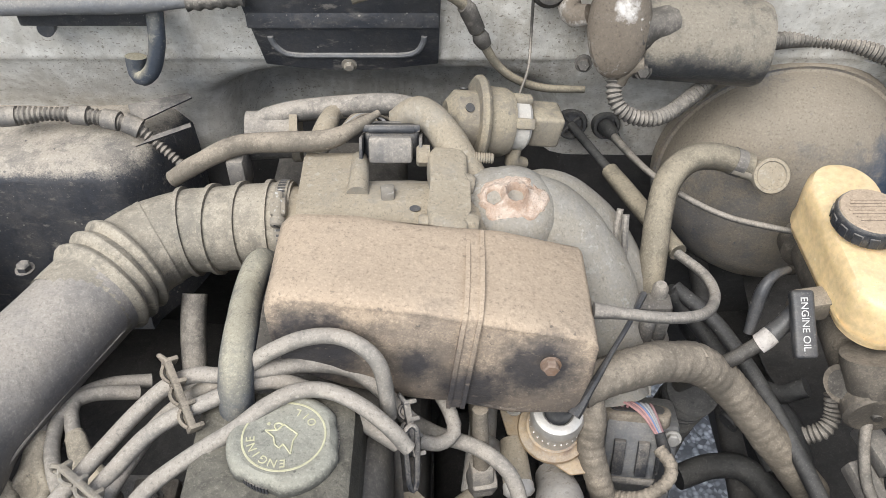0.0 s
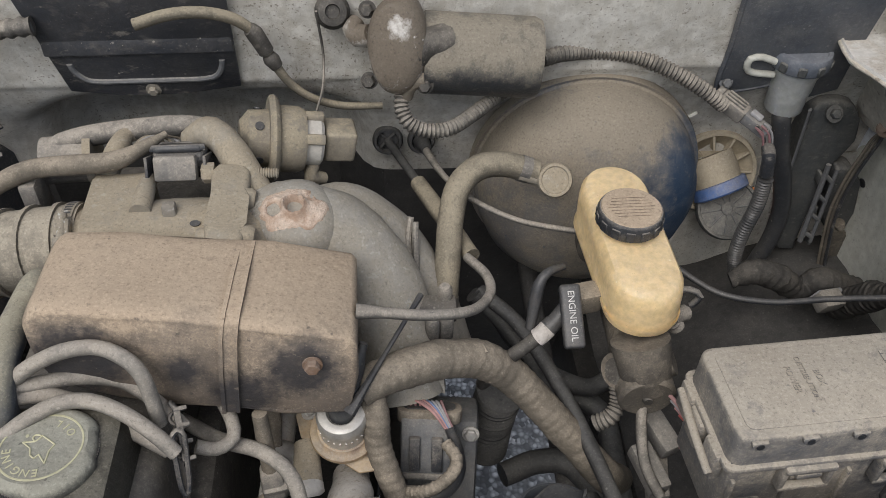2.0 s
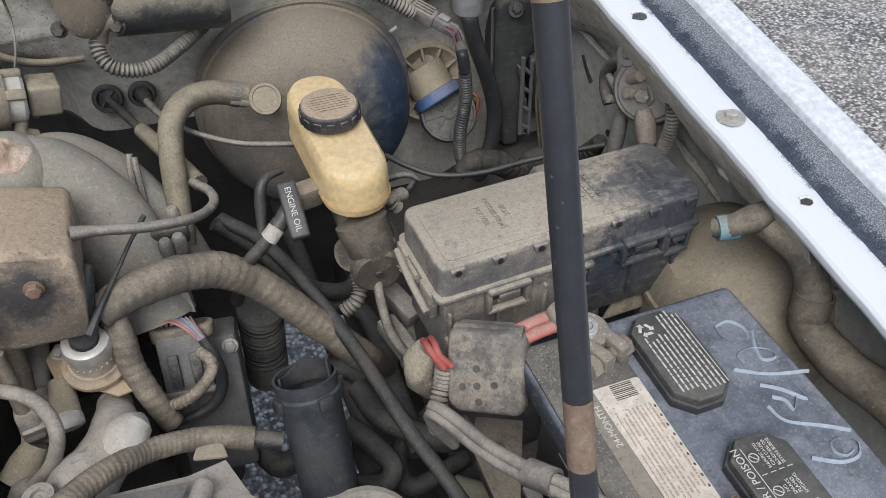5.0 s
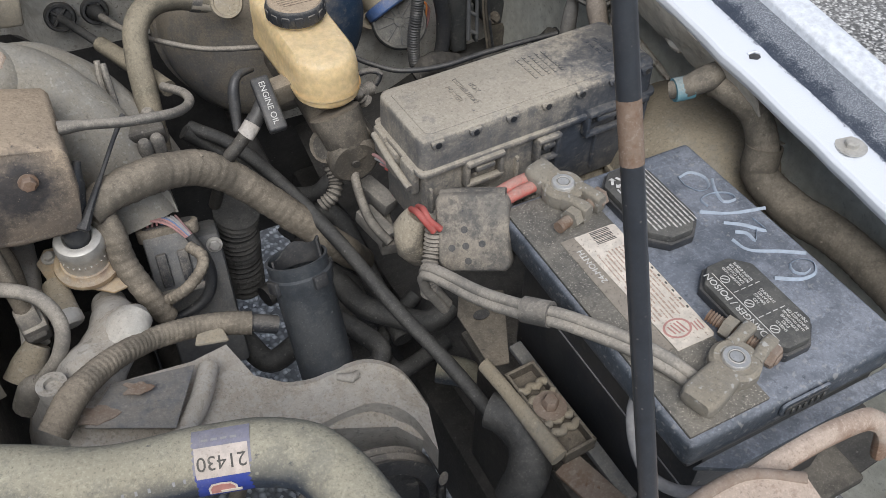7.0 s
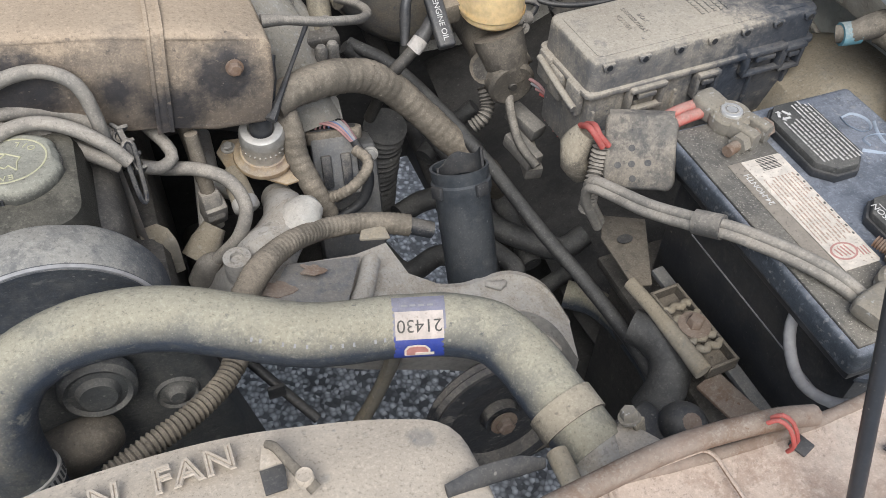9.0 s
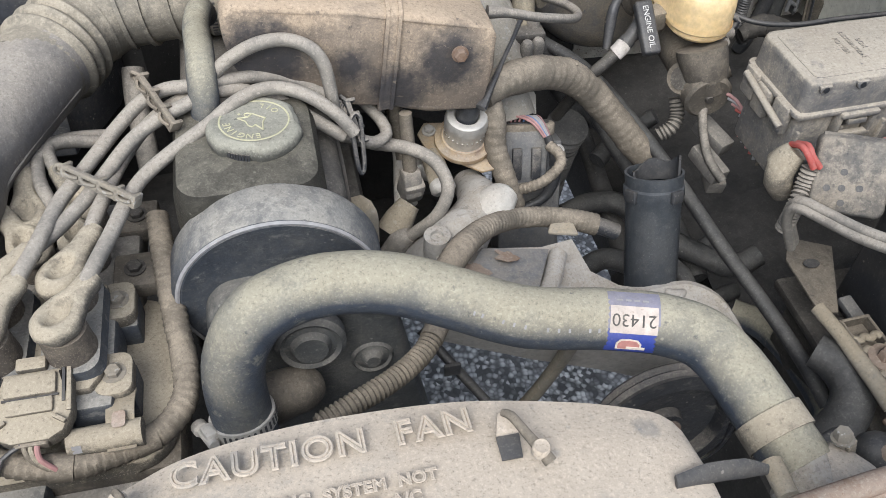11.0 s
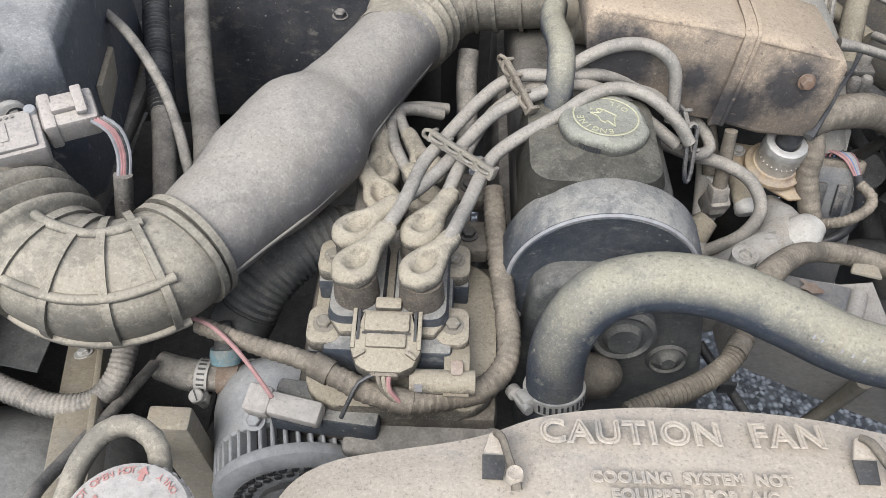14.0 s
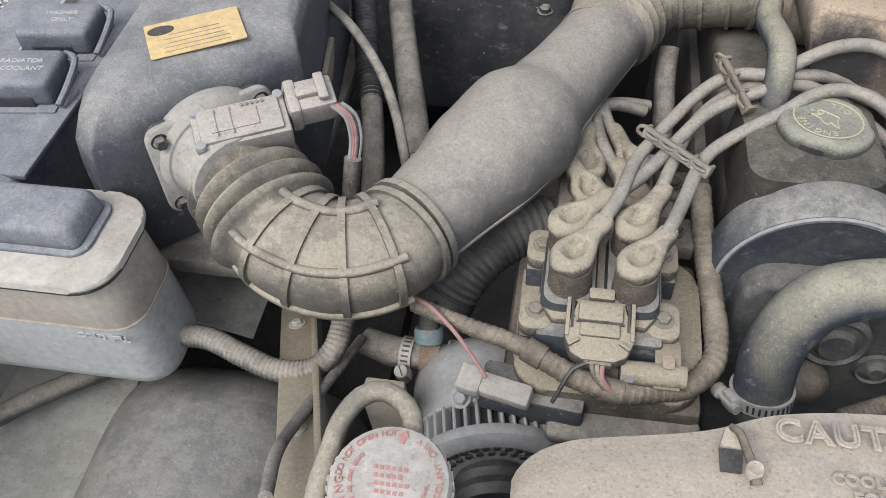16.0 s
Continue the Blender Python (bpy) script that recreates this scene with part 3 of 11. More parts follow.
def tube(pts, r, seg=12, step=0.006, rib=0.0, amp=0.0, helix=False, cap=True, lump=0.03, flat=1.0, into=None, wave=()):
    """A hose, pipe or wire along pts. r: one radius or one for each point. rib and amp: pitch and height of corrugation.
    wave: (from, to, count, height) for folds over a share of the length."""
    bm = into or bmesh.new()
    if rib:
        step = min(step, rib / 5)
    line = spline(pts, step)
    rs = r if isinstance(r, (list, tuple)) else [r] * len(pts)
    tang = [(line[min(i + 1, len(line) - 1)][0] - line[max(i - 1, 0)][0]).normalized() for i in range(len(line))]
    n = tang[0].orthogonal().normalized()
    rings, s = [], 0.0
    total = sum((line[i + 1][0] - line[i][0]).length for i in range(len(line) - 1))
    for i, (c, u) in enumerate(line):
        n = (n - tang[i] * n.dot(tang[i])).normalized()
        b = tang[i].cross(n)
        k = min(int(u), len(rs) - 2)
        f = u - k
        f = f * f * (3 - 2 * f)
        rad = rs[k] * (1 - f) + rs[k + 1] * f
        if i:
            s += (c - line[i - 1][0]).length
        for w0, w1, count, high in wave:
            if w0 <= s / total <= w1:
                rad += high * (0.5 - 0.5 * math.cos(2 * math.pi * count * (s / total - w0) / (w1 - w0))) ** 0.7
        ring = []
        for j in range(seg):
            a = 2 * math.pi * j / seg
            q = rad
            if rib:
                ph = s / rib + (j / seg if helix else 0)
                if helix:
                    ph += 0.35 * noise.noise(c * 60)
                    q += amp * (2.2 * (ph % 1.0) - 1.1)
                else:
                    q += amp * math.cos(2 * math.pi * ph)
            d = n * math.cos(a) + b * math.sin(a) * flat
            if lump:
                q *= 1 + lump * noise.noise((c + d * rad) * 45)
            ring.append(bm.verts.new(c + d * q))
        rings.append(ring)
    for p, q in zip(rings, rings[1:]):
        for j in range(seg):
            bm.faces.new((p[j], p[(j + 1) % seg], q[(j + 1) % seg], q[j]))
    if cap:
        bm.faces.new(rings[0][::-1])
        bm.faces.new(rings[-1])
    return bm


def lathe(profile, m, seg=32, into=None, lump=0.0):
    """Turns (radius, height) pairs about the z of the pose m."""
    bm = into or bmesh.new()
    rings = []
    for r, h in profile:
        if r < 1e-6:
            rings.append([bm.verts.new(m @ V((0, 0, h)))])
        else:
            ring = []
            for j in range(seg):
                a = 2 * math.pi * j / seg
                q = V((r * math.cos(a), r * math.sin(a), h))
                if lump:
                    q = q * (1 + lump * noise.noise(q * 25))
                ring.append(bm.verts.new(m @ q))
            rings.append(ring)
    for p, q in zip(rings, rings[1:]):
        for j in range(seg):
            k = (j + 1) % seg
            if len(p) > 1 and len(q) > 1:
                bm.faces.new((p[j], p[k], q[k], q[j]))
            elif len(q) > 1:
                bm.faces.new((p[0], q[k], q[j]))
            elif len(p) > 1:
                bm.faces.new((p[j], p[k], q[0]))
    if len(profile) > 2 and profile[0][0] > 0 and abs(profile[0][0] - profile[-1][0]) < 1e-6:
        for j in range(seg):
            k = (j + 1) % seg
            bm.faces.new((rings[-1][j], rings[-1][k], rings[0][k], rings[0][j]))
        return bm
    for ring in (rings[0], rings[-1]):
        if len(ring) > 2:
            bm.faces.new(ring)
    return bm


def rbox(size, m=None, bevel=0.003, segs=2, into=None, taper=1.0):
    """A box with rounded edges about the origin of m; taper shrinks its top."""
    bm = bmesh.new()
    bmesh.ops.create_cube(bm, size=1)
    for v in bm.verts:
        k = taper if v.co.z > 0 else 1.0
        v.co = V((v.co.x * size[0] * k, v.co.y * size[1] * k, v.co.z * size[2]))
    if bevel:
        bmesh.ops.bevel(bm, geom=bm.edges[:], offset=min(bevel, min(size) * 0.45), segments=segs, profile=0.5, affect="EDGES")
    if m is not None:
        bmesh.ops.transform(bm, matrix=m, verts=bm.verts)
    return join(into, bm)


def join(into, bm):
    if into is None:
        return bm
    me = bpy.data.meshes.new("tmp")
    bm.to_mesh(me)
    bm.free()
    into.from_mesh(me)
    bpy.data.meshes.remove(me)
    return into


def prism(poly, depth, m, bevel=0.002, segs=2, into=None):
    """A plate: the outline poly (x, y) raised by depth along z of the pose m, with rounded edges."""
    bm = bmesh.new()
    lo = [bm.verts.new((x, y, 0)) for x, y in poly]
    hi = [bm.verts.new((x, y, depth)) for x, y in poly]
    bm.faces.new(lo[::-1])
    bm.faces.new(hi)
    for i in range(len(poly)):
        j = (i + 1) % len(poly)
        bm.faces.new((lo[i], lo[j], hi[j], hi[i]))
    if bevel:
        bmesh.ops.bevel(bm, geom=bm.edges[:], offset=bevel, segments=segs, profile=0.5, affect="EDGES", clamp_overlap=True)
    bmesh.ops.transform(bm, matrix=m, verts=bm.verts)
    return join(into, bm)


def rounded(w, h, r, k=4):
    """The outline of a rectangle w by h with rounded corners."""
    out = []
    for cx, cy, a0 in ((w / 2 - r, h / 2 - r, 0), (-w / 2 + r, h / 2 - r, 90), (-w / 2 + r, -h / 2 + r, 180), (w / 2 - r, -h / 2 + r, 270)):
        for i in range(k + 1):
            a = radians(a0 + 90 * i / k)
            out.append((cx + r * math.cos(a), cy + r * math.sin(a)))
    return out


def loft(sections, cap=True, into=None):
    """A skin over closed outlines that have the same number of points."""
    bm = into or bmesh.new()
    rings = [[bm.verts.new(p) for p in s] for s in sections]
    n = len(rings[0])
    for p, q in zip(rings, rings[1:]):
        for j in range(n):
            bm.faces.new((p[j], p[(j + 1) % n], q[(j + 1) % n], q[j]))
    if cap:
        bm.faces.new(rings[0][::-1])
        bm.faces.new(rings[-1])
    return bm


def sheet(fn, nu, nv, thick=0.002, into=None):
    """A bent panel: fn(u, v) gives the place, u and v from 0 to 1; thick goes against the normal."""
    bm = bmesh.new()
    g = [[bm.verts.new(fn(i / nu, j / nv)) for j in range(nv + 1)] for i in range(nu + 1)]
    for i in range(nu):
        for j in range(nv):
            bm.faces.new((g[i][j], g[i + 1][j], g[i + 1][j + 1], g[i][j + 1]))
    bmesh.ops.recalc_face_normals(bm, faces=bm.faces)
    bmesh.ops.solidify(bm, geom=bm.faces[:], thickness=thick)
    return join(into, bm)


def letters(text, size, m, depth=0.0006, align="CENTER", spacing=1.0, outline=0.0):
    """Lettering as a mesh in the plane of the pose m."""
    cu = bpy.data.curves.new("text", "FONT")
    cu.body, cu.size, cu.extrude, cu.align_x, cu.align_y, cu.space_character = text, size, depth, align, "CENTER", spacing
    if outline:
        cu.fill_mode, cu.extrude, cu.bevel_depth, cu.bevel_resolution, cu.resolution_u = "NONE", 0.0, outline, 1, 5
    ob = bpy.data.objects.new("text", cu)
    scene.collection.objects.link(ob)
    me = bpy.data.meshes.new_from_object(ob.evaluated_get(bpy.context.evaluated_depsgraph_get()))
    bpy.data.objects.remove(ob)
    bpy.data.curves.remove(cu)
    bm = bmesh.new()
    bm.from_mesh(me)
    bpy.data.meshes.remove(me)
    bmesh.ops.transform(bm, matrix=m, verts=bm.verts)
    return bm


def hexbolt(m, r=0.006, h=0.004, washer=0.0, into=None):
    """A hexagonal bolt head on the plane of m."""
    bm = into or bmesh.new()
    if washer:
        lathe([(0, 0), (washer, 0), (washer, 0.0015), (0, 0.0015)], m, 18, bm)
    lathe([(r, 0.0012), (r, h), (r * 0.8, h * 1.2), (0, h * 1.2)], m, 6, bm)
    return bm


def band(pts, r, width, at, into=None, thick=0.0012):
    """A short sleeve round a hose at the share at of its way."""
    line = spline(pts, 0.002)
    i = min(max(int(at * (len(line) - 1)), 1), len(line) - 2)
    c, d = line[i][0], (line[i + 1][0] - line[i - 1][0]).normalized()
    m = along(c, c + d)
    return lathe([(r - 0.002, -width / 2), (r + thick, -width / 2), (r + thick, width / 2), (r - 0.002, width / 2)], m, 28, into), m


def worm_clamp(parent, m, r, toward=(-0.5, -1, 0.3), width=0.011, mat="steel"):
    """A worm-drive hose clamp: a slotted band, its housing and screw, the screw on the side that toward names."""
    side = m.to_3x3().inverted() @ V(toward)
    q = m @ pose(0, 0, 0, 0, 0, math.degrees(math.atan2(side.y, side.x)))
    c = part("hose_clamp", lathe([(r - 0.001, -width / 2), (r + 0.0014, -width / 2), (r + 0.0014, width / 2), (r - 0.001, width / 2)], q, 36), mat, parent, "zinc-plated worm-drive hose clamp")
    part("housing", rbox((0.009, 0.015, width + 0.003), q @ pose(r + 0.004, 0, 0), 0.002), mat, c)
    part("screw", lathe([(0, -0.012), (0.004, -0.012), (0.004, 0.009), (0.0062, 0.010), (0.0062, 0.016), (0.005, 0.017), (0, 0.017)], q @ pose(r + 0.006, 0, 0, 90), 12), mat, c)
    part("screw_slot", rbox((0.010, 0.0012, 0.0012), q @ pose(r + 0.006, -0.0171, 0, 90, 0, 0) @ pose(0, 0, 0, 0, 0, 30), 0), "blackbare", c)
    slots = bmesh.new()
    turns = int(2 * math.pi * r / 0.0042)
    for k in range(turns):
        if 25 < k * 360 / turns < 335:
            rbox((0.0010, 0.0018, width * 0.6), q @ pose(0, 0, 0, 0, 0, k * 360 / turns) @ pose(r + 0.0013, 0, 0), 0, into=slots)
    part("slots", slots, "blackbare", c)
    return c


def bound(name, pts, bm, mat, label, category, group="", r=0.01, at=(0.3, 0.7), width=0.014, wrap="tape", wrap_name="tape_wrap"):
    """A hose or loom with wraps or clamps round it."""
    t = thing(name, pts[len(pts) // 2], label, category, group)
    part("sleeve", bm, mat, t)
    for k in at:
        ring, m = band(pts, r, width, k, thick=0.0004)
        part(wrap_name, ring, wrap, t)
    return t

# ---- setting ----
def flat_plate(pts, thick, bevel=0.001):
    """A plate with the outline given in the plane of its first three corners."""
    pts = [V(p) for p in pts]
    m = axes(pts[0], pts[1] - pts[0], pts[2] - pts[0])
    inv = m.inverted()
    return prism([((inv @ p).x, (inv @ p).y) for p in pts], thick, m, bevel), m


def ground():
    bm = bmesh.new()
    bmesh.ops.create_grid(bm, x_segments=2, y_segments=2, size=300)
    single("ground", bm, "asphalt", "pale weathered asphalt under and beside the truck", "ground", kind="structure")


ground()


def firewall():
    prof = [(0.672, 1.20), (0.680, 1.12), (0.690, 1.05), (0.698, 1.0), (0.703, 0.975), (0.7045, 0.962), (0.709, 0.955), (0.7135, 0.945), (0.722, 0.925), (0.732, 0.905), (0.743, 0.88), (0.752, 0.85), (0.757, 0.80)]

    def at(u, v):
        k = v * (len(prof) - 1)
        i = min(int(k), len(prof) - 2)
        f = k - i
        y = prof[i][0] * (1 - f) + prof[i + 1][0] * f
        z = prof[i][1] * (1 - f) + prof[i + 1][1] * f
        x = -0.86 + 1.66 * u
        # a pressed recess behind the engine, and shallow bulges
        y += 0.075 / (1 + math.exp((abs(x + 0.06) - 0.165 + 1.2 * max(0, z - 0.90)) / 0.008)) / (1 + math.exp((z - 0.932) / 0.005))
        y += 0.004 * noise.noise(V((x * 9, z * 9, 0)))
        return V((x, y, z))
    ob = single("wall_firewall", sheet(at, 150, 50, 0.004), "paint", "dirty white painted steel firewall with dark specks", "firewall", kind="structure")
    # below z 0.80 the shade is put into a dark panel colour
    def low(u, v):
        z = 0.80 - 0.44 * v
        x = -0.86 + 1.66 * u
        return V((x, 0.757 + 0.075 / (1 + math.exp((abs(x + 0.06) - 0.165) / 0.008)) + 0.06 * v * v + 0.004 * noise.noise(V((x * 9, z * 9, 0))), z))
    part("lower_panel", sheet(low, 60, 12, 0.004), "under", ob, "lower firewall, grimy and coloured dark for the shade there")
    def foot(u, v):
        x, z = 0.36 + 0.40 * u, 0.803 - 0.19 * v
        return V((x, 0.751 + 0.010 * v * v + 0.004 * noise.noise(V((x * 9, z * 9, 0))), z))
    part("footwell_panel", sheet(foot, 40, 20, 0.003), "paint", ob, "dirty painted panel below the actuator")


def firewall_seams():
    t = thing("firewall_seam", (0.0, 0.705, 0.95), "pale sealant bead along the firewall pressing", "sealant", kind="structure")
    part("bead", tube([(0.4351, 0.7220, 0.9024), (0.4702, 0.7220, 0.8828), (0.4872, 0.7220, 0.8883)], 0.0025, 8, lump=0.6), "paint", t)
    part("bead", tube([(0.2980, 0.7060, 0.9595), (0.3467, 0.7040, 0.9616), (0.4093, 0.7040, 0.9565), (0.4784, 0.7040, 0.9347)], 0.002, 8, lump=0.5), "paint", t)


firewall()
firewall_seams()


def apron(side, x, label):
    """Inner wing beside the engine with its wheel-arch bulge."""
    def at(u, v):
        y = -0.30 + 1.12 * u
        top = 0.93 + (0.19 * (y - 0.09) if side > 0 else 0.0)
        low = 0.54 if side > 0 else 0.40
        z = low + (top - low) * v
        return V((x - side * 0.05 * max(0, 0.62 - z) + 0.004 * noise.noise(V((y * 11, z * 11, side))), y, z))
    return single("wall_inner_wing", sheet(at, 60, 34, 0.003), "apron", label, "inner fender", kind="structure")


apron_r = apron(1, 0.722, "grimy grey painted inner wing beside the battery")
apron_l = apron(-1, -0.83, "grimy grey painted inner wing behind the coolant tank")


def fender_rail():
    t = thing("fender_rail", (0.69, 0.25, 0.93), "white painted wing edge with rubber seal and washered bolts", "fender", kind="structure")

    def edge(y):
        return 0.638 - 0.07 * (y - 0.09)

    def rail_z(y):
        return 0.945 + 0.19 * (y - 0.09)

    def strip(prof, y0, y1, nu=40, nv=24, wob=0.0):
        def at(u, v):
            y = y0 + (y1 - y0) * u
            k = v * (len(prof) - 1)
            i = min(int(k), len(prof) - 2)
            f = k - i
            dx = prof[i][0] * (1 - f) + prof[i + 1][0] * f
            dz = prof[i][1] * (1 - f) + prof[i + 1][1] * f
            return V((edge(y) + dx + wob * noise.noise(V((y * 30, dx * 40, 1))), y, rail_z(y) + dz))
        return sheet(at, nu, nv, 0.0015)
    part("flange", strip([(0.006, -0.016), (0.001, -0.009), (0.0005, -0.003), (0.003, 0.0), (0.030, 0.001), (0.038, -0.001)], -0.3, 0.56, wob=0.0025), "overspray", t, "white oversprayed flange")
    part("channel", strip([(0.0375, -0.002), (0.043, -0.010), (0.050, -0.015), (0.058, -0.015), (0.063, -0.009), (0.074, -0.005), (0.085, -0.003)], -0.3, 0.95, wob=0.002), "overspray", t, "dark blue channel with gritty white overspray")
    part("wing_panel", strip([(0.083, -0.010), (0.084, 0.004), (0.088, 0.008), (0.112, 0.009), (0.119, 0.003), (0.123, -0.02), (0.127, -0.15), (0.129, -0.35)], -0.35, 1.1, 30, 40), "paintclean", t, "clean white outer wing")
    part("end_tab", prism([(-0.002, -0.02), (0.036, -0.024), (0.034, 0.010), (0.012, 0.013), (-0.008, 0.006)], 0.002, axes((edge(0.56), 0.56, rail_z(0.56) + 0.001), (1, -0.07, 0), (0, 1, 0.19)), 0.0006), "paintclean", t, "cut end of the flange")
    for y in (0.09, 0.298, 0.513):
        m = pose(edge(y) + 0.021, y, rail_z(y) + 0.0012)
        part("bolt", hexbolt(m, 0.0055, 0.005, 0.0125), "steel", t, "zinc bolt on a wide washer")
    for y, w in ((0.20, 0.5), (0.438, 0.7)):
        m = axes((edge(y) + 0.021, y, rail_z(y) + 0.0012), (1, -0.5, 0), (0.4, 1, 0.19))
        part("notch", prism([(-0.010 * w, -0.005 * w), (0.004 * w, -0.007 * w), (0.010 * w, -0.002 * w), (0.009 * w, 0.004 * w), (0.0, 0.007 * w), (-0.009 * w, 0.004 * w)], 0.0008, m, 0.0002), "blackbare", t, "ragged oval hole")
        part("burr", tube([m @ V(p) for p in ((-0.011 * w, 0.005 * w, 0.001), (0, 0.0085 * w, 0.002), (0.010 * w, 0.006 * w, 0.001))], 0.0012, 6, 0.002), "paintclean", t, "turned-up edge of the hole")


fender_rail()


def radiator_support():
    t = thing("radiator_support", (0.3, -0.2, 0.90), "dust-caked rusty radiator support panel with holes", "radiator support", kind="structure")
    back = [(0.1720, -0.0797, 0.9300), (0.2806, -0.0898, 0.9300), (0.3408, -0.0896, 0.9300), (0.3821, -0.0865, 0.9300), (0.4054, -0.0900, 0.9300), (0.4299, -0.1056, 0.9300)]

    def top(u, v):
        k = u * 5
        i = min(int(k), 4)
        f = k - i
        b = V(back[i]) * (1 - f) + V(back[i + 1]) * f
        return V((b.x, b.y - 0.16 * v, 0.93 - 0.004 * math.sin(v * 9) + 0.002 * noise.noise(V((b.x * 20, v * 4, 0)))))
    part("panel", sheet(top, 40, 16, 0.0025), "support", t)
    lip = [V(b) + V((0, 0.001, -0.002)) for b in back]
    part("lip", tube(lip, 0.0042, 10, 0.006, lump=0.25), "rusty", t, "rust-flaked panel edge")
    frame_c = V((0.2147, -0.1068, 0.9340))
    loop0 = [frame_c + V((x, y, 0.001)) for x, y in rounded(0.066, 0.046, 0.008, 3)]
    part("embossed_frame", tube(loop0 + loop0[:1], 0.0013, 6, 0.004), "support", t, "embossed rounded frame")
    part("square_hole", rbox((0.011, 0.011, 0.002), pose(*(0.2996, -0.0995, 0.9310), 0, 0, 20), 0.001), "blackbare", t, "square dark hole")
    d_notch = [(-0.0045, 0.003), (0.002, 0.0045), (0.006, 0.001), (0.0045, -0.003), (0.0, -0.0045), (-0.003, -0.001)]
    part("notch", prism(d_notch, 0.0012, pose(0.346, -0.1212, 0.9315), 0), "blackbare", t, "small D-shaped notch")
    part("hole_rim", lathe([(0.0145, 0), (0.0165, 0.0005), (0.0165, 0.002), (0.0145, 0.0025)], pose(0.3630, -0.1455, 0.9308), 36, lump=0.08), "rusty", t, "rusted edge of the round hole")
    part("hole", lathe([(0, 0), (0.0148, 0), (0.0148, 0.001), (0, 0.001)], pose(0.3630, -0.1455, 0.9318), 36), "blackbare", t, "dark round hole")
    part("brace", tube([(0.1340, -0.0890, 0.9450), (0.1718, -0.0851, 0.9450), (0.2261, -0.0810, 0.9450), (0.2843, -0.0840, 0.9420), (0.3160, -0.0875, 0.9350)], 0.0065, 12), "rusty", t, "rusty steel brace tube")
    loop = [(0.2796, -0.0873, 0.9530), (0.2831, -0.0899, 0.9580), (0.2877, -0.0953, 0.9550), (0.2901, -0.1012, 0.9450), (0.2911, -0.0994, 0.9350)]
    part("tie_wire", tube(loop, 0.0013, 8), "red", t, "red tie wire")
    loop2 = [(x - 0.004, y - 0.002, z) for x, y, z in loop]
    part("tie_wire", tube(loop2, 0.0013, 8), "red", t, "red tie wire")


radiator_support()


def hood_prop():
    a, b = V((0.2861, -0.1546, 0.93)), V((0.2842, -0.0757, 1.15))
    d = b - a
    t = thing("hood_prop_rod", a - d * 0.05, "scuffed black steel hood prop rod with a rusty patch", "prop rod")
    part("rod", tube([a - d * 0.05, a + d, a + d * 2, a + d * 3.6], 0.0040, 16, 0.05, lump=0), "rod", t)
    r = V((0.2853, -0.0570, 1.1974))
    k = (r - a).dot(d) / d.length_squared
    for k0, k1 in ((k - 0.05, k + 0.045), (1.695, 1.745)):
        part("rust_patch", tube([a + d * k0, a + d * (k0 + k1) / 2, a + d * k1], 0.0041, 16, 0.01, lump=0.02, cap=False), "rusty", t, "rusty worn patch")


hood_prop()

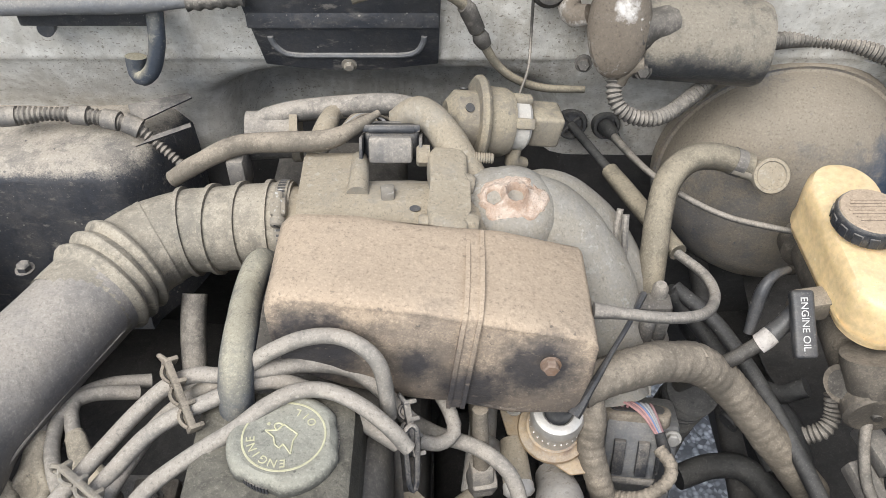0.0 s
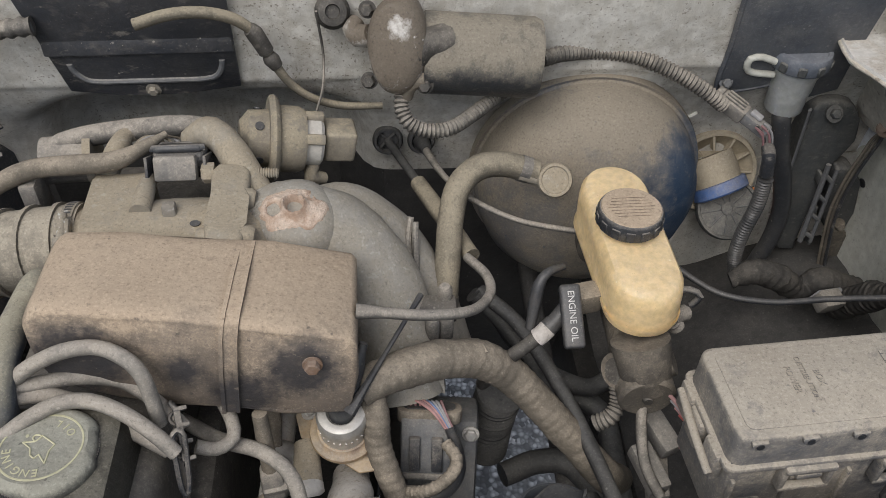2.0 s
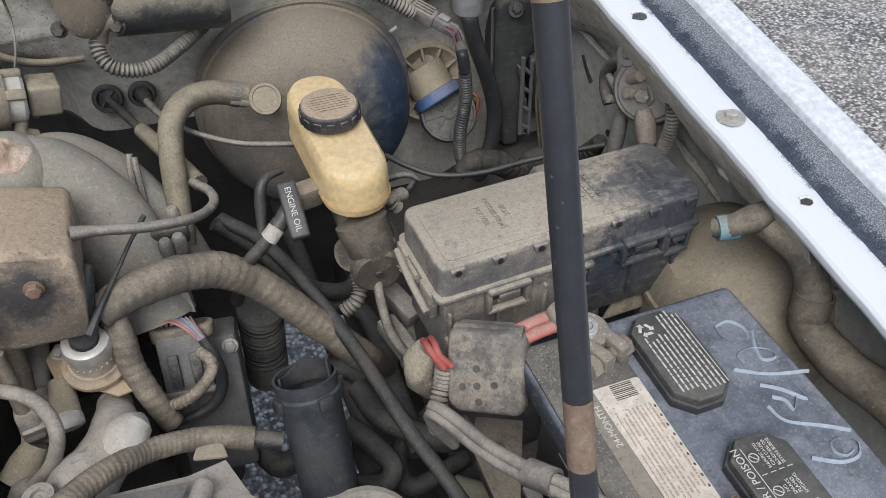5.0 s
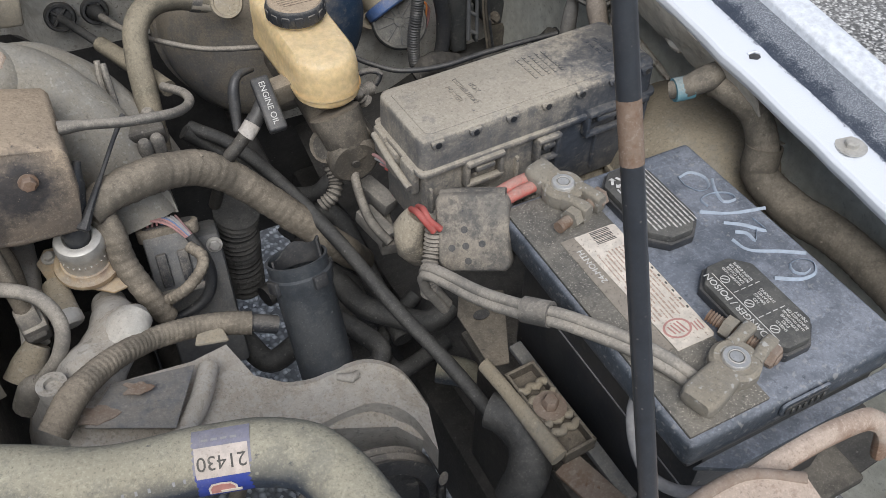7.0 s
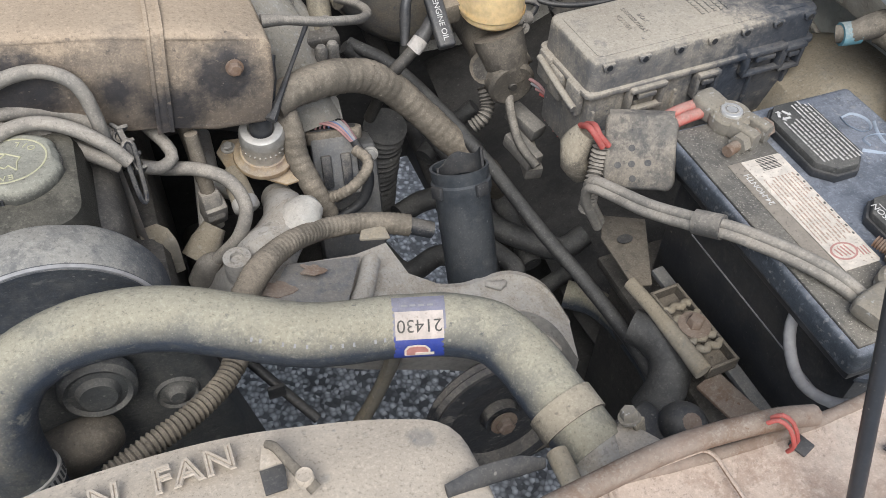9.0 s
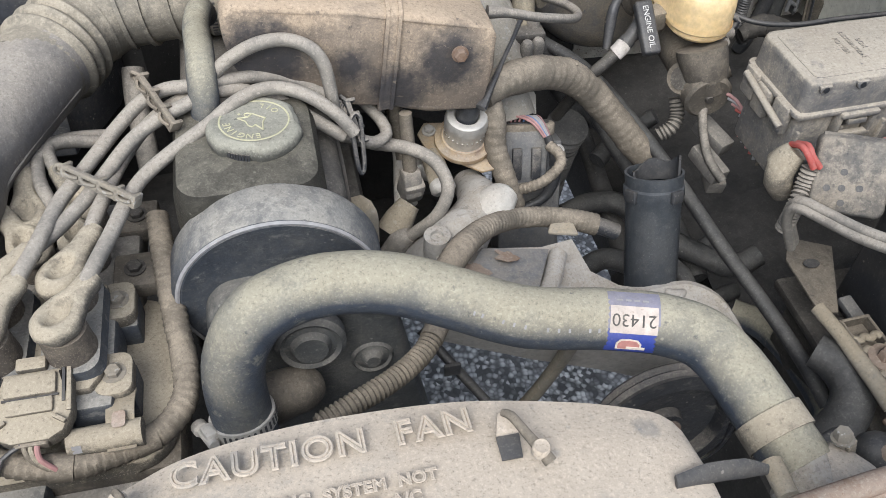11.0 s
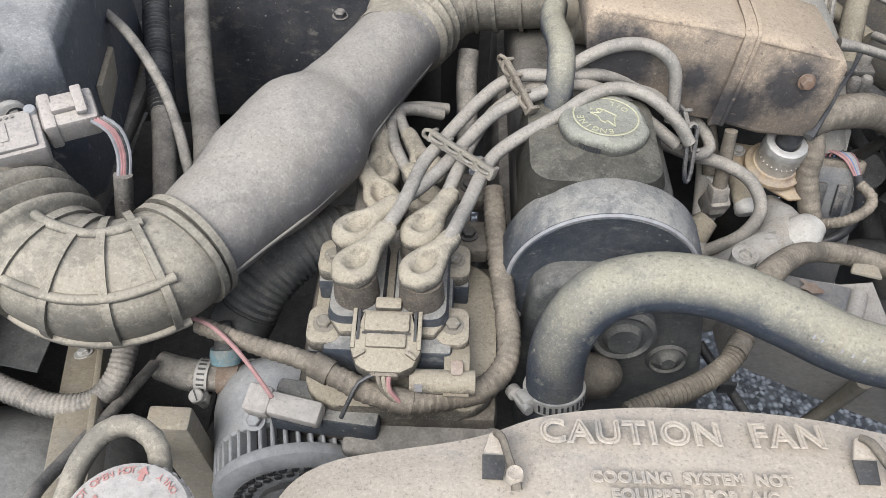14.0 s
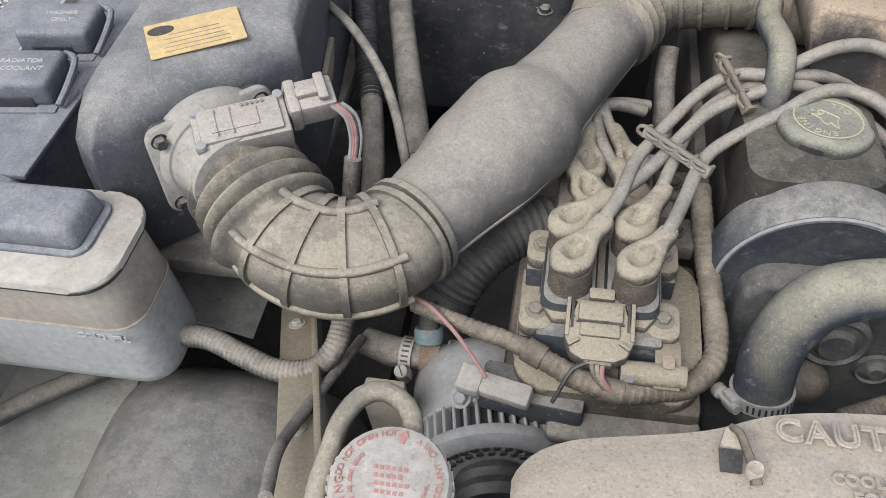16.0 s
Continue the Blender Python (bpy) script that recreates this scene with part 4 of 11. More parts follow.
# ---- engine ----
def engine():
    t = thing("engine", (-0.1, 0.45, 0.36), "grimy four-cylinder engine with dust-covered valve cover", "engine")
    part("block", rbox((0.17, 0.44, 0.44), pose(-0.10, 0.46, 0.58), 0.015), "darkmetal", t)
    part("valve_cover", rbox((0.135, 0.46, 0.09), pose(-0.105, 0.475, 0.83, -3), 0.02, 3), "darkmetal", t)
    # filler housing under the cap
    sec = []
    for z, k in ((0.82, 1.0), (0.88, 1.0), (0.905, 0.97), (0.916, 0.9), (0.920, 0.75)):
        sec.append([V((-0.113 + x * k, 0.287 + y * k + (0.92 - z) * 0.05, z)) for x, y in rounded(0.118, 0.12, 0.022, 5)])
    part("filler_housing", loft(sec), "oily", t, "cast filler housing under the oil cap")
    # camshaft pulley cover
    m = along((-0.101, 0.196, 0.837), (-0.101, 0.30, 0.836))
    cov = part("pulley_cover", lathe([(0, 0.010), (0.03, 0.009), (0.055, 0.006), (0.070, 0.002), (0.0755, 0.0), (0.080, 0.002), (0.0828, 0.008), (0.0835, 0.036), (0.080, 0.042), (0, 0.044)], m, 72), "pulley", t, "round dusty black camshaft pulley cover")
    part("rim", lathe([(0.0768, -0.0002), (0.0785, -0.0007), (0.0803, 0.0008), (0.0768, 0.0025)], m, 72), "greyw", cov, "pale worn rim")
    # timing cover
    poly = [(-0.075, 0.045), (-0.06, 0.062), (0.05, 0.062), (0.07, 0.03), (0.115, -0.20), (0.10, -0.26), (-0.05, -0.26), (-0.085, -0.08)]
    tc = part("timing_cover", prism(poly, 0.05, axes((-0.085, 0.225, 0.79), (1, 0, 0), (0, 0.06, 1)), 0.008, 3), "timing", t, "dark grimy timing belt cover")
    for c, rs in (((-0.0845, 0.156, 0.818), (0.028, 0.024, 0.0165, 0.013)), ((-0.035, 0.172, 0.767), (0.019, 0.016, 0.010, 0.006))):
        mm = along(c, (c[0], c[1] - 0.1, c[2] + 0.012))
        part("boss", lathe([(rs[0], -0.012), (rs[0], -0.002), (rs[1], 0.002), (rs[2] + 0.004, 0.0), (rs[2], 0.001), (rs[3], 0.006), (0, 0.006)], mm, 32), "timing", tc, "round raised boss")
    part("cover_edge", tube([(0.0212, 0.2406, 0.7000), (0.0487, 0.2033, 0.6800), (0.0728, 0.1737, 0.6600)], 0.005, 10), "blackbare", tc, "black rubber edge strip")
    part("square_hole", rbox((0.016, 0.004, 0.016), pose(*(0.0429, 0.1967, 0.6900), 0, 0, 0), 0.001), "blackbare", tc, "square dark opening")
    part("thermostat_housing", tube([(-0.1398, 0.1358, 0.7750), (-0.1193, 0.1429, 0.7750), (-0.0965, 0.1470, 0.7750), (-0.0889, 0.1524, 0.7700)], [0.020, 0.021, 0.019, 0.015], 20, lump=0.1), "castdust", t, "cast thermostat housing")
    # front plate, pulleys, belt and fan
    part("sump", rbox((0.2, 0.5, 0.14), pose(-0.10, 0.45, 0.34), 0.03, 3), "darkmetal", t)
    return t


ENGINE = engine()


def oil_cap():
    m = along((-0.104, 0.296, 0.912), (-0.102, 0.303, 1.0))
    bm = bmesh.new()
    rings = []
    for r, h in ((0.030, 0.0), (0.0355, 0.001), (0.0378, 0.004), (0.0382, 0.010), (0.0378, 0.0135), (0.0362, 0.0162), (0.0335, 0.0182), (0.0305, 0.0190), (0.0295, 0.0186)):
        ring = []
        for j in range(120):
            a = 2 * math.pi * j / 120
            g = ((a - 0.9) * 3 / math.tau) % 1.0
            s = 1 / (1 + math.exp(-(g - 0.10) / 0.018)) * (1 - 1 / (1 + math.exp(-(g - 0.44) / 0.018)))
            k = 1 - (0.085 * s if r > 0.033 else 0.02 * s)
            ring.append(m @ V((r * k * math.cos(a), r * k * math.sin(a), h)))
        rings.append(ring)
    loft(rings, into=bm)
    t = part("oil_cap", bm, "oilcap", ENGINE, "dusty black oil filler cap with pale ring print", angle=50)
    for s in range(3):
        for k in range(10):
            part("grip_rib", rbox((0.0014, 0.0016, 0.009), m @ pose(0, 0, 0, 0, 0, 62 + s * 120 + k * 3.6) @ pose(0.0350, 0, 0.006), 0), "black", t)
    part("printed_ring", lathe([(0.0262, 0.0186), (0.0263, 0.01895), (0.0275, 0.01895), (0.0276, 0.0186), (0.0262, 0.0185)], m, 64), "goldink", t, "pale printed ring")
    face = m @ pose(0, 0, 0.0188, 0, 0, 338)
    for i, ch in enumerate("ENGINE"):
        a = 90 + (2.5 - i) * 17.5
        part("print_engine", letters(ch, 0.0082, face @ pose(0, 0, 0, 0, 0, a - 90) @ pose(0, 0.0212, 0), 0.0002), "goldink", t)
    for i, ch in enumerate("OIL"):
        a = -90 + (i - 1) * 18
        part("print_oil", letters(ch, 0.0078, face @ pose(0, 0, 0, 0, 0, a + 90) @ pose(0, -0.0205, 0), 0.0002), "goldink", t)
    icon = bmesh.new()
    can = ((0.0125, 0.0045), (0.0045, 0.0048), (-0.0005, 0.0085), (-0.0045, 0.0085), (-0.0045, 0.0048), (-0.0135, 0.0072), (-0.0075, -0.0010), (-0.0060, -0.0065), (0.0065, -0.0065), (0.0065, -0.0005), (0.0125, 0.0045))
    for p, q in zip(can, can[1:]):
        tube([face @ V((*p, 0)), face @ V(((p[0] + q[0]) / 2, (p[1] + q[1]) / 2, 0)), face @ V((*q, 0))], 0.0006, 6, 0.003, lump=0, into=icon)
    tube([face @ V((0.0065 + 0.0045 * math.sin(k * 0.6), -0.0005 - 0.0055 * (1 - math.cos(k * 0.6)) / 2, 0)) for k in range(6)], 0.0006, 6, 0.003, lump=0, into=icon)
    lathe([(0, 0), (0.0012, 0), (0.0012, 0.0004), (0, 0.0004)], face @ pose(0.0145, -0.0005, 0), 10, into=icon)
    part("printed_icon", icon, "goldink", t)


oil_cap()


def intake_shield():
    t = thing("intake_shield", (0, 0.40, 0.865), "dust-caked plastic intake heat shield with strap and bolt", "engine shield")
    front = [(-0.116, 0.945), (-0.106, 0.925), (-0.03, 0.889), (0.008, 0.882), (0.094, 0.866), (0.101, 0.88), (0.108, 0.945), (0.104, 0.952), (-0.02, 0.978), (-0.108, 0.990), (-0.120, 0.980)]
    sec = []
    for y, g in ((0.355, 0.90), (0.357, 0.955), (0.362, 0.99), (0.373, 1.0), (0.40, 1.0), (0.44, 0.995), (0.452, 0.97), (0.456, 0.9)):
        cx, cz = -0.005, 0.93
        up = -0.004 * max(0, (y - 0.37) / 0.09)
        sec.append([V((cx + (x - cx) * (0.98 + 0.02 * g), y + (0.010 * max(0, (z - 0.93) / 0.05) if y < 0.38 else 0.0), cz + (z - cz) * g + (up if z > 0.93 else 0))) for x, z in front])
    bm = loft(sec)
    bmesh.ops.recalc_face_normals(bm, faces=bm.faces)
    bmesh.ops.subdivide_edges(bm, edges=bm.edges[:], cuts=1, use_grid_fill=True, smooth=0.35)
    part("cover", bm, "shield", t, angle=60)
    # strap in the middle
    strap = bmesh.new()
    path = [(0.024, 0.452, 0.966), (0.023, 0.41, 0.9725), (0.022, 0.385, 0.9735), (0.021, 0.371, 0.9732), (0.020, 0.3625, 0.9702), (0.018, 0.3585, 0.961), (0.014, 0.3532, 0.93), (0.009, 0.3525, 0.883)]
    nrm = [(0, 0.1, 1), (0, 0, 1), (0, 0, 1), (0, -0.3, 0.95), (0, -0.7, 0.7), (0, -0.97, 0.24), (0, -1, 0), (0, -1, 0)]
    for side in (-1, 1):
        loft([[V(p) + V((side * 0.0052 + sx * 0.0016, 0, 0)) + V(q) * h for sx, h in ((-1, -0.003), (1, -0.003), (1, 0.0018), (-1, 0.0018))] for p, q in zip(path, nrm)], into=strap)
    loft([[V(p) + V((sx * 0.005, 0, 0)) + V(q) * h for sx, h in ((-1, -0.003), (1, -0.003), (1, 0.0006), (-1, 0.0006))] for p, q in zip(path, nrm)], into=strap)
    part("strap", strap, "shield", t, "raised strap across the shield")
    m = along((0.075, 0.3535, 0.933), (0.075, 0.25, 0.945))
    part("bolt", hexbolt(m, 0.0058, 0.006, 0.0075), "rusty", t, "rusty hexagonal bolt")


intake_shield()


def intake_manifold():
    t = thing("intake_manifold", (0.02, 0.50, 0.86), "dust-covered cast aluminium upper intake manifold", "intake manifold")
    # plenum: a lying barrel behind the shield, with the throttle body's square flange at its end
    part("plenum", tube([(-0.112, 0.500, 0.916), (-0.06, 0.500, 0.916), (0.0, 0.502, 0.914), (0.03, 0.504, 0.912)], [0.044, 0.0455, 0.0455, 0.042], 36, 0.006, lump=0.03), "manifold", t)
    body = part("throttle_body", prism(rounded(0.088, 0.086, 0.016, 5), 0.046, axes((-0.116, 0.520, 0.918), (0, 1, 0.05), (0, -0.05, 1)), 0.006, 3), "manifold", t)
    part("throttle_rib", tube([(-0.072, 0.560, 0.948), (-0.070, 0.548, 0.958), (-0.068, 0.522, 0.962), (-0.068, 0.500, 0.961)], [0.006, 0.007, 0.008, 0.009], 12), "manifold", body)
    part("throttle_arm", tube([(-0.108, 0.556, 0.956), (-0.100, 0.580, 0.968), (-0.094, 0.600, 0.970), (-0.080, 0.604, 0.966)], [0.009, 0.010, 0.008, 0.006], 12, lump=0.2), "manifold", body)
    part("neck", lathe([(0.036, -0.02), (0.036, 0.014), (0, 0.014)], along((-0.112, 0.508, 0.915), (-0.2, 0.512, 0.915)), 36), "manifold", t)
    part("drain_hole", lathe([(0, 0), (0.0034, 0), (0.0034, 0.001), (0, 0.001)], along((-0.022, 0.486, 0.9588), (-0.022, 0.470, 1.0)) @ Matrix.Diagonal((1.3, 0.8, 1, 1)), 16), "blackbare", t, "small dark hole")
    # upright bracket casting with its stud, lugs and nuts
    br = prism([(0.002, 0.0), (0.031, 0.0), (0.033, 0.010), (0.029, 0.018), (0.029, 0.050), (0.032, 0.060), (0.032, 0.082), (0.026, 0.090), (0.004, 0.090), (-0.001, 0.080), (0.002, 0.050), (0.0, 0.020)], 0.024, axes((-0.014, 0.458, 0.944), (1, 0, -0.08), (0, 1, 0.10)), 0.005, 3)
    b = part("bracket", br, "manifold", t, "cast bracket with stud")
    for p, q, r in (((0.012, 0.513, 0.962), (0.024, 0.512, 0.960), 0.0095), ((0.014, 0.470, 0.957), (0.027, 0.469, 0.955), 0.0105), ((-0.006, 0.470, 0.957), (-0.020, 0.470, 0.958), 0.008)):
        part("lug", lathe([(r, 0), (r, 0.010), (r * 0.8, 0.013), (0, 0.013)], along(p, q), 18), "manifold", b, "round cast lug")
    part("stud", tube([(0.008, 0.543, 0.966), (0.042, 0.545, 0.962)], 0.0042, 12, 0.003, rib=0.0022, amp=0.0006), "manifold", b)
    part("nut", lathe([(0.009, -0.005), (0.009, 0.004), (0.007, 0.006), (0, 0.006)], along((-0.016, 0.541, 0.968), (-0.04, 0.540, 0.969)), 6), "manifold", b)
    # passage from the recirculation valve down to the plenum
    part("gas_passage", tube([(-0.040, 0.598, 0.962), (-0.022, 0.592, 0.974), (-0.006, 0.578, 0.974), (0.008, 0.556, 0.966), (0.022, 0.536, 0.950), (0.034, 0.522, 0.930)], [0.012, 0.0145, 0.0145, 0.0140, 0.0145, 0.016], 22, 0.005, lump=0.10), "manifold", t, "cast gas passage")
    # curved runners towards the brake booster
    part("runner", tube([(0.0100, 0.5140, 0.918), (0.0480, 0.5170, 0.924), (0.0880, 0.5150, 0.906), (0.1180, 0.4960, 0.874), (0.1360, 0.4660, 0.838), (0.1460, 0.4300, 0.790)], [0.036, 0.040, 0.043, 0.043, 0.041, 0.036], 32, 0.006, lump=0.04), "runner", t)
    part("runner", tube([(0.0577, 0.5420, 0.9050), (0.1000, 0.5560, 0.8980), (0.1400, 0.5460, 0.8620), (0.1680, 0.5150, 0.8220), (0.1880, 0.4900, 0.7800)], [0.03, 0.032, 0.032, 0.030, 0.026], 28, 0.006, lump=0.04), "runner", t)
    part("runner_web", loft([[V((0.106, 0.470, 0.895)), V((0.150, 0.468, 0.868)), V((0.178, 0.425, 0.822)), V((0.125, 0.425, 0.842))], [V((0.110, 0.468, 0.872)), V((0.152, 0.464, 0.846)), V((0.180, 0.420, 0.800)), V((0.127, 0.420, 0.822))]]), "runner", t, "flat cast web between the runners")
    part("web_line", tube([(0.112, 0.462, 0.892), (0.128, 0.446, 0.866), (0.142, 0.430, 0.846)], 0.0022, 8), "runner", t)
    # crusted open port on a smooth boss
    c = V((0.054, 0.500, 0.958))
    up = along(c, c + V((0.0, -0.30, 0.92)))
    p = part("port_boss", lathe([(0.044, -0.030), (0.038, -0.012), (0.030, -0.003), (0.020, 0.0008), (0, 0.0015)], up, 40, lump=0.08), "runner", t, "smooth boss round the port", angle=60)
    bm = bmesh.new()
    rings = []
    for i in range(19):
        ring = []
        for j in range(56):
            a = math.tau * j / 56
            edge = 0.0285 * (1 + 0.30 * noise.noise(V((math.cos(a) * 1.7, math.sin(a) * 1.7, 4))) + 0.10 * noise.noise(V((math.cos(a) * 6, math.sin(a) * 6, 9))))
            r = edge * i / 18
            x, y = r * math.cos(a), r * math.sin(a) * 0.85
            d2, d1 = math.hypot(x - 0.004, y), math.hypot(x + 0.013, y + 0.001)
            h = 0.0040 * (1 - (i / 18) ** 3) + 0.0022 * noise.noise(V((x * 260, y * 260, 1))) * (1 - (i / 18) ** 6) - 0.0060 * (i == 18)
            h += 0.0055 * math.exp(-((d2 - 0.0088) / 0.0022) ** 2) + 0.0030 * math.exp(-((d1 - 0.0085) / 0.0026) ** 2)
            h -= 0.0100 / (1 + math.exp((d2 - 0.0066) / 0.0006)) + 0.0062 / (1 + math.exp((d1 - 0.0060) / 0.0009))
            ring.append(bm.verts.new(up @ V((x, y, h + 0.0015 - 0.0035 * (r / 0.03) ** 2))))
        rings.append(ring)
    for r0, r1 in zip(rings, rings[1:]):
        for j in range(56):
            bm.faces.new((r0[j], r0[(j + 1) % 56], r1[(j + 1) % 56], r1[j]))
    bmesh.ops.remove_doubles(bm, verts=bm.verts, dist=0.00001)
    part("port", bm, "crust", p, "crusted pale pink open port", angle=70)
    # square plug on the plenum
    part("plug", rbox((0.011, 0.011, 0.012), pose(-0.044, 0.500, 0.963, -15, 0, 6), 0.002), "lead", t, "square pipe plug")


intake_manifold()


def throttle_sensor():
    t = thing("throttle_sensor", (-0.045, 0.56, 0.945), "dusty black throttle sensor plug in its holder", "sensor")
    m = pose(-0.043, 0.566, 0.962, -30)
    part("body", rbox((0.046, 0.040, 0.026), m @ pose(0, 0.006, 0), 0.005, 3), "black", t)
    part("face", rbox((0.040, 0.026, 0.006), m @ pose(0, -0.004, 0.013), 0.002), "blackbare", t)
    for s in (-1, 1):
        part("tab", rbox((0.003, 0.052, 0.020), m @ pose(s * 0.0245, -0.002, -0.002), 0.001), "black", t)
    part("bar", rbox((0.048, 0.004, 0.006), m @ pose(0, -0.014, 0.014), 0.0012), "black", t)
    part("bar", rbox((0.048, 0.004, 0.006), m @ pose(0, 0.012, 0.014), 0.0012), "black", t)
    part("collar", rbox((0.036, 0.012, 0.022), m @ pose(0, -0.026, -0.002), 0.003), "grey", t)
    for k in range(4):
        part("wire", tube([m @ V((-0.020 + 0.008 * k, 0.024, 0.008)), m @ V((-0.024 + 0.006 * k, 0.030, 0.018)), m @ V((-0.034 + 0.003 * k, 0.016, 0.022)), m @ V((-0.042, -0.002, 0.014))], 0.0013, 7, 0.004), ("tape", "boot", "greyw", "tape")[k], t)


throttle_sensor()


def egr_valve():
    t = thing("egr_valve", (0.07, 0.60, 0.90), "dusty tan steel EGR valve with round flange", "valve")
    a, b = V((0.030, 0.614, 0.950)), V((0.115, 0.626, 0.934))
    m = along(a, b)
    part("flange", lathe([(0.0, -0.004), (0.038, -0.004), (0.0405, -0.002), (0.041, 0.001), (0.039, 0.004), (0.034, 0.006), (0.0315, 0.006)], m, 48), "egr", t)
    part("drum", lathe([(0.031, 0.003), (0.0315, 0.006), (0.0312, 0.024), (0.0285, 0.030), (0.0, 0.031)], m, 48), "egr", t)
    back = part("back_plate", lathe([(0, -0.030), (0.016, -0.030), (0.026, -0.022), (0.027, -0.004)], m, 32), "egr", t, "cupped back plate")
    for k in range(5):
        part("hole", lathe([(0, 0), (0.0042, 0), (0.0042, 0.0012), (0, 0.0012)], m @ pose(0, 0, 0, 0, 0, 50 + k * 72) @ pose(0.0268, 0, -0.013, 0, 86), 12), "blackbare", back)
    part("cap", lathe([(0.024, 0.029), (0.024, 0.044), (0.021, 0.047), (0, 0.048)], m, 32), "palealloy", t, "pale worn cap")
    for k in range(3):
        part("cap_lug", rbox((0.008, 0.010, 0.018), m @ pose(0, 0, 0, 0, 0, 25 + k * 60) @ pose(0.025, 0, 0.038), 0.002), "egr", t)
    part("sensor", rbox((0.032, 0.032, 0.030), m @ pose(0.002, 0.0, 0.064), 0.004, 3), "egr", t)
    part("port", tube([m @ V(p) for p in ((-0.010, -0.018, 0.040), (-0.016, -0.030, 0.038), (-0.012, -0.036, 0.052))], [0.0065, 0.0075, 0.006], 14), "egr", t)
    part("nozzle", tube([m @ V(p) for p in ((0.006, -0.014, 0.056), (0.010, -0.026, 0.055))], 0.005, 12), "egr", t)


egr_valve()


def air_duct():
    t = thing("intake_duct", (-0.33, 0.25, 0.85), "dusty grey plastic air intake duct with ribbed rubber ends", "air duct")
    path = [(-0.1238, 0.5131, 0.9160), (-0.1502, 0.5127, 0.9150), (-0.1874, 0.5145, 0.9100), (-0.2199, 0.5149, 0.9050), (-0.2491, 0.5007, 0.9000), (-0.2721, 0.4697, 0.8980), (-0.2925, 0.4287, 0.8960)]
    el = part("throttle_elbow", tube(path, [0.0365, 0.0365, 0.036, 0.0365, 0.039, 0.041, 0.041], 36, 0.002, lump=0.01, wave=((0.68, 0.88, 3, 0.0055),)), "elbow", t, "ribbed rubber elbow at the throttle body")
    for at in (0.10, 0.21, 0.32, 0.44, 0.57):
        bm, m = band(path, 0.0372, 0.004, at, thick=0.002)
        part("rib", bm, "elbow", el)
    bm, m = band(path, 0.0365, 0.01, 0.045)
    worm_clamp(el, m, 0.0368, (0.1, -0.5, 1), 0.010, "lead")
    pipe = [path[-2], path[-1]] + [(-0.2843, 0.4438, 0.8970), (-0.3140, 0.3768, 0.8970), (-0.3332, 0.3372, 0.8970), (-0.3532, 0.2974, 0.8960), (-0.3784, 0.2548, 0.8930), (-0.4052, 0.2086, 0.8900), (-0.4252, 0.1746, 0.8880)]
    part("pipe", tube(pipe, [0.041, 0.0405, 0.040, 0.0405, 0.0425, 0.0555, 0.053, 0.044, 0.0405], 36, 0.006, lump=0.008), "duct", t, "smooth grey plastic pipe with a bulging resonator")
    part("seam", tube([V(p) + V((0.0345, -0.0265, -0.009)) * (0.92 + 0.26 * (i in (4, 5)) + 0.1 * (i in (3, 6))) for i, p in enumerate(pipe[1:])], 0.0012, 6, lump=0), "duct", t)
    elb = [(-0.4252, 0.1746, 0.8880), (-0.4398, 0.1527, 0.8880), (-0.4639, 0.1376, 0.8880), (-0.4889, 0.1338, 0.8900), (-0.5190, 0.1420, 0.8970), (-0.5400, 0.1600, 0.9040), (-0.5580, 0.1780, 0.9090), (-0.5760, 0.1970, 0.9120)]
    e2 = part("meter_elbow", tube(elb, [0.041, 0.044, 0.045, 0.045, 0.045, 0.043, 0.040, 0.040], 40, 0.002, lump=0.006, wave=((0.64, 0.95, 4, 0.0115),)), "elbow", t, "tan dusty rubber elbow with square ribbing")
    for at in (0.02, 0.07, 0.20, 0.34, 0.48, 0.60):
        bm, m = band(elb, 0.0448 if at > 0.1 else 0.043, 0.006, at, thick=0.0034)
        part("rib", bm, "elbow", e2)
    line = spline(elb, 0.004)
    for off in (0.6, 1.7, -0.5):
        pts = []
        for i in range(int(len(line) * 0.16), int(len(line) * 0.70), 4):
            c = line[i][0]
            d = (line[min(i + 1, len(line) - 1)][0] - line[i - 1][0]).normalized()
            side = d.cross(V((0, 0, 1))).normalized()
            up = side.cross(d)
            pts.append(c + (side * math.cos(off) * -1 + up * math.sin(off)) * 0.0455)
        part("rib", tube(pts, 0.0040, 10, lump=0.1), "elbow", e2)
    bm, m = band(elb, 0.043, 0.011, 0.985)
    worm_clamp(e2, m, 0.0435, (0.6, 0.3, 1), 0.010, "steel")


air_duct()


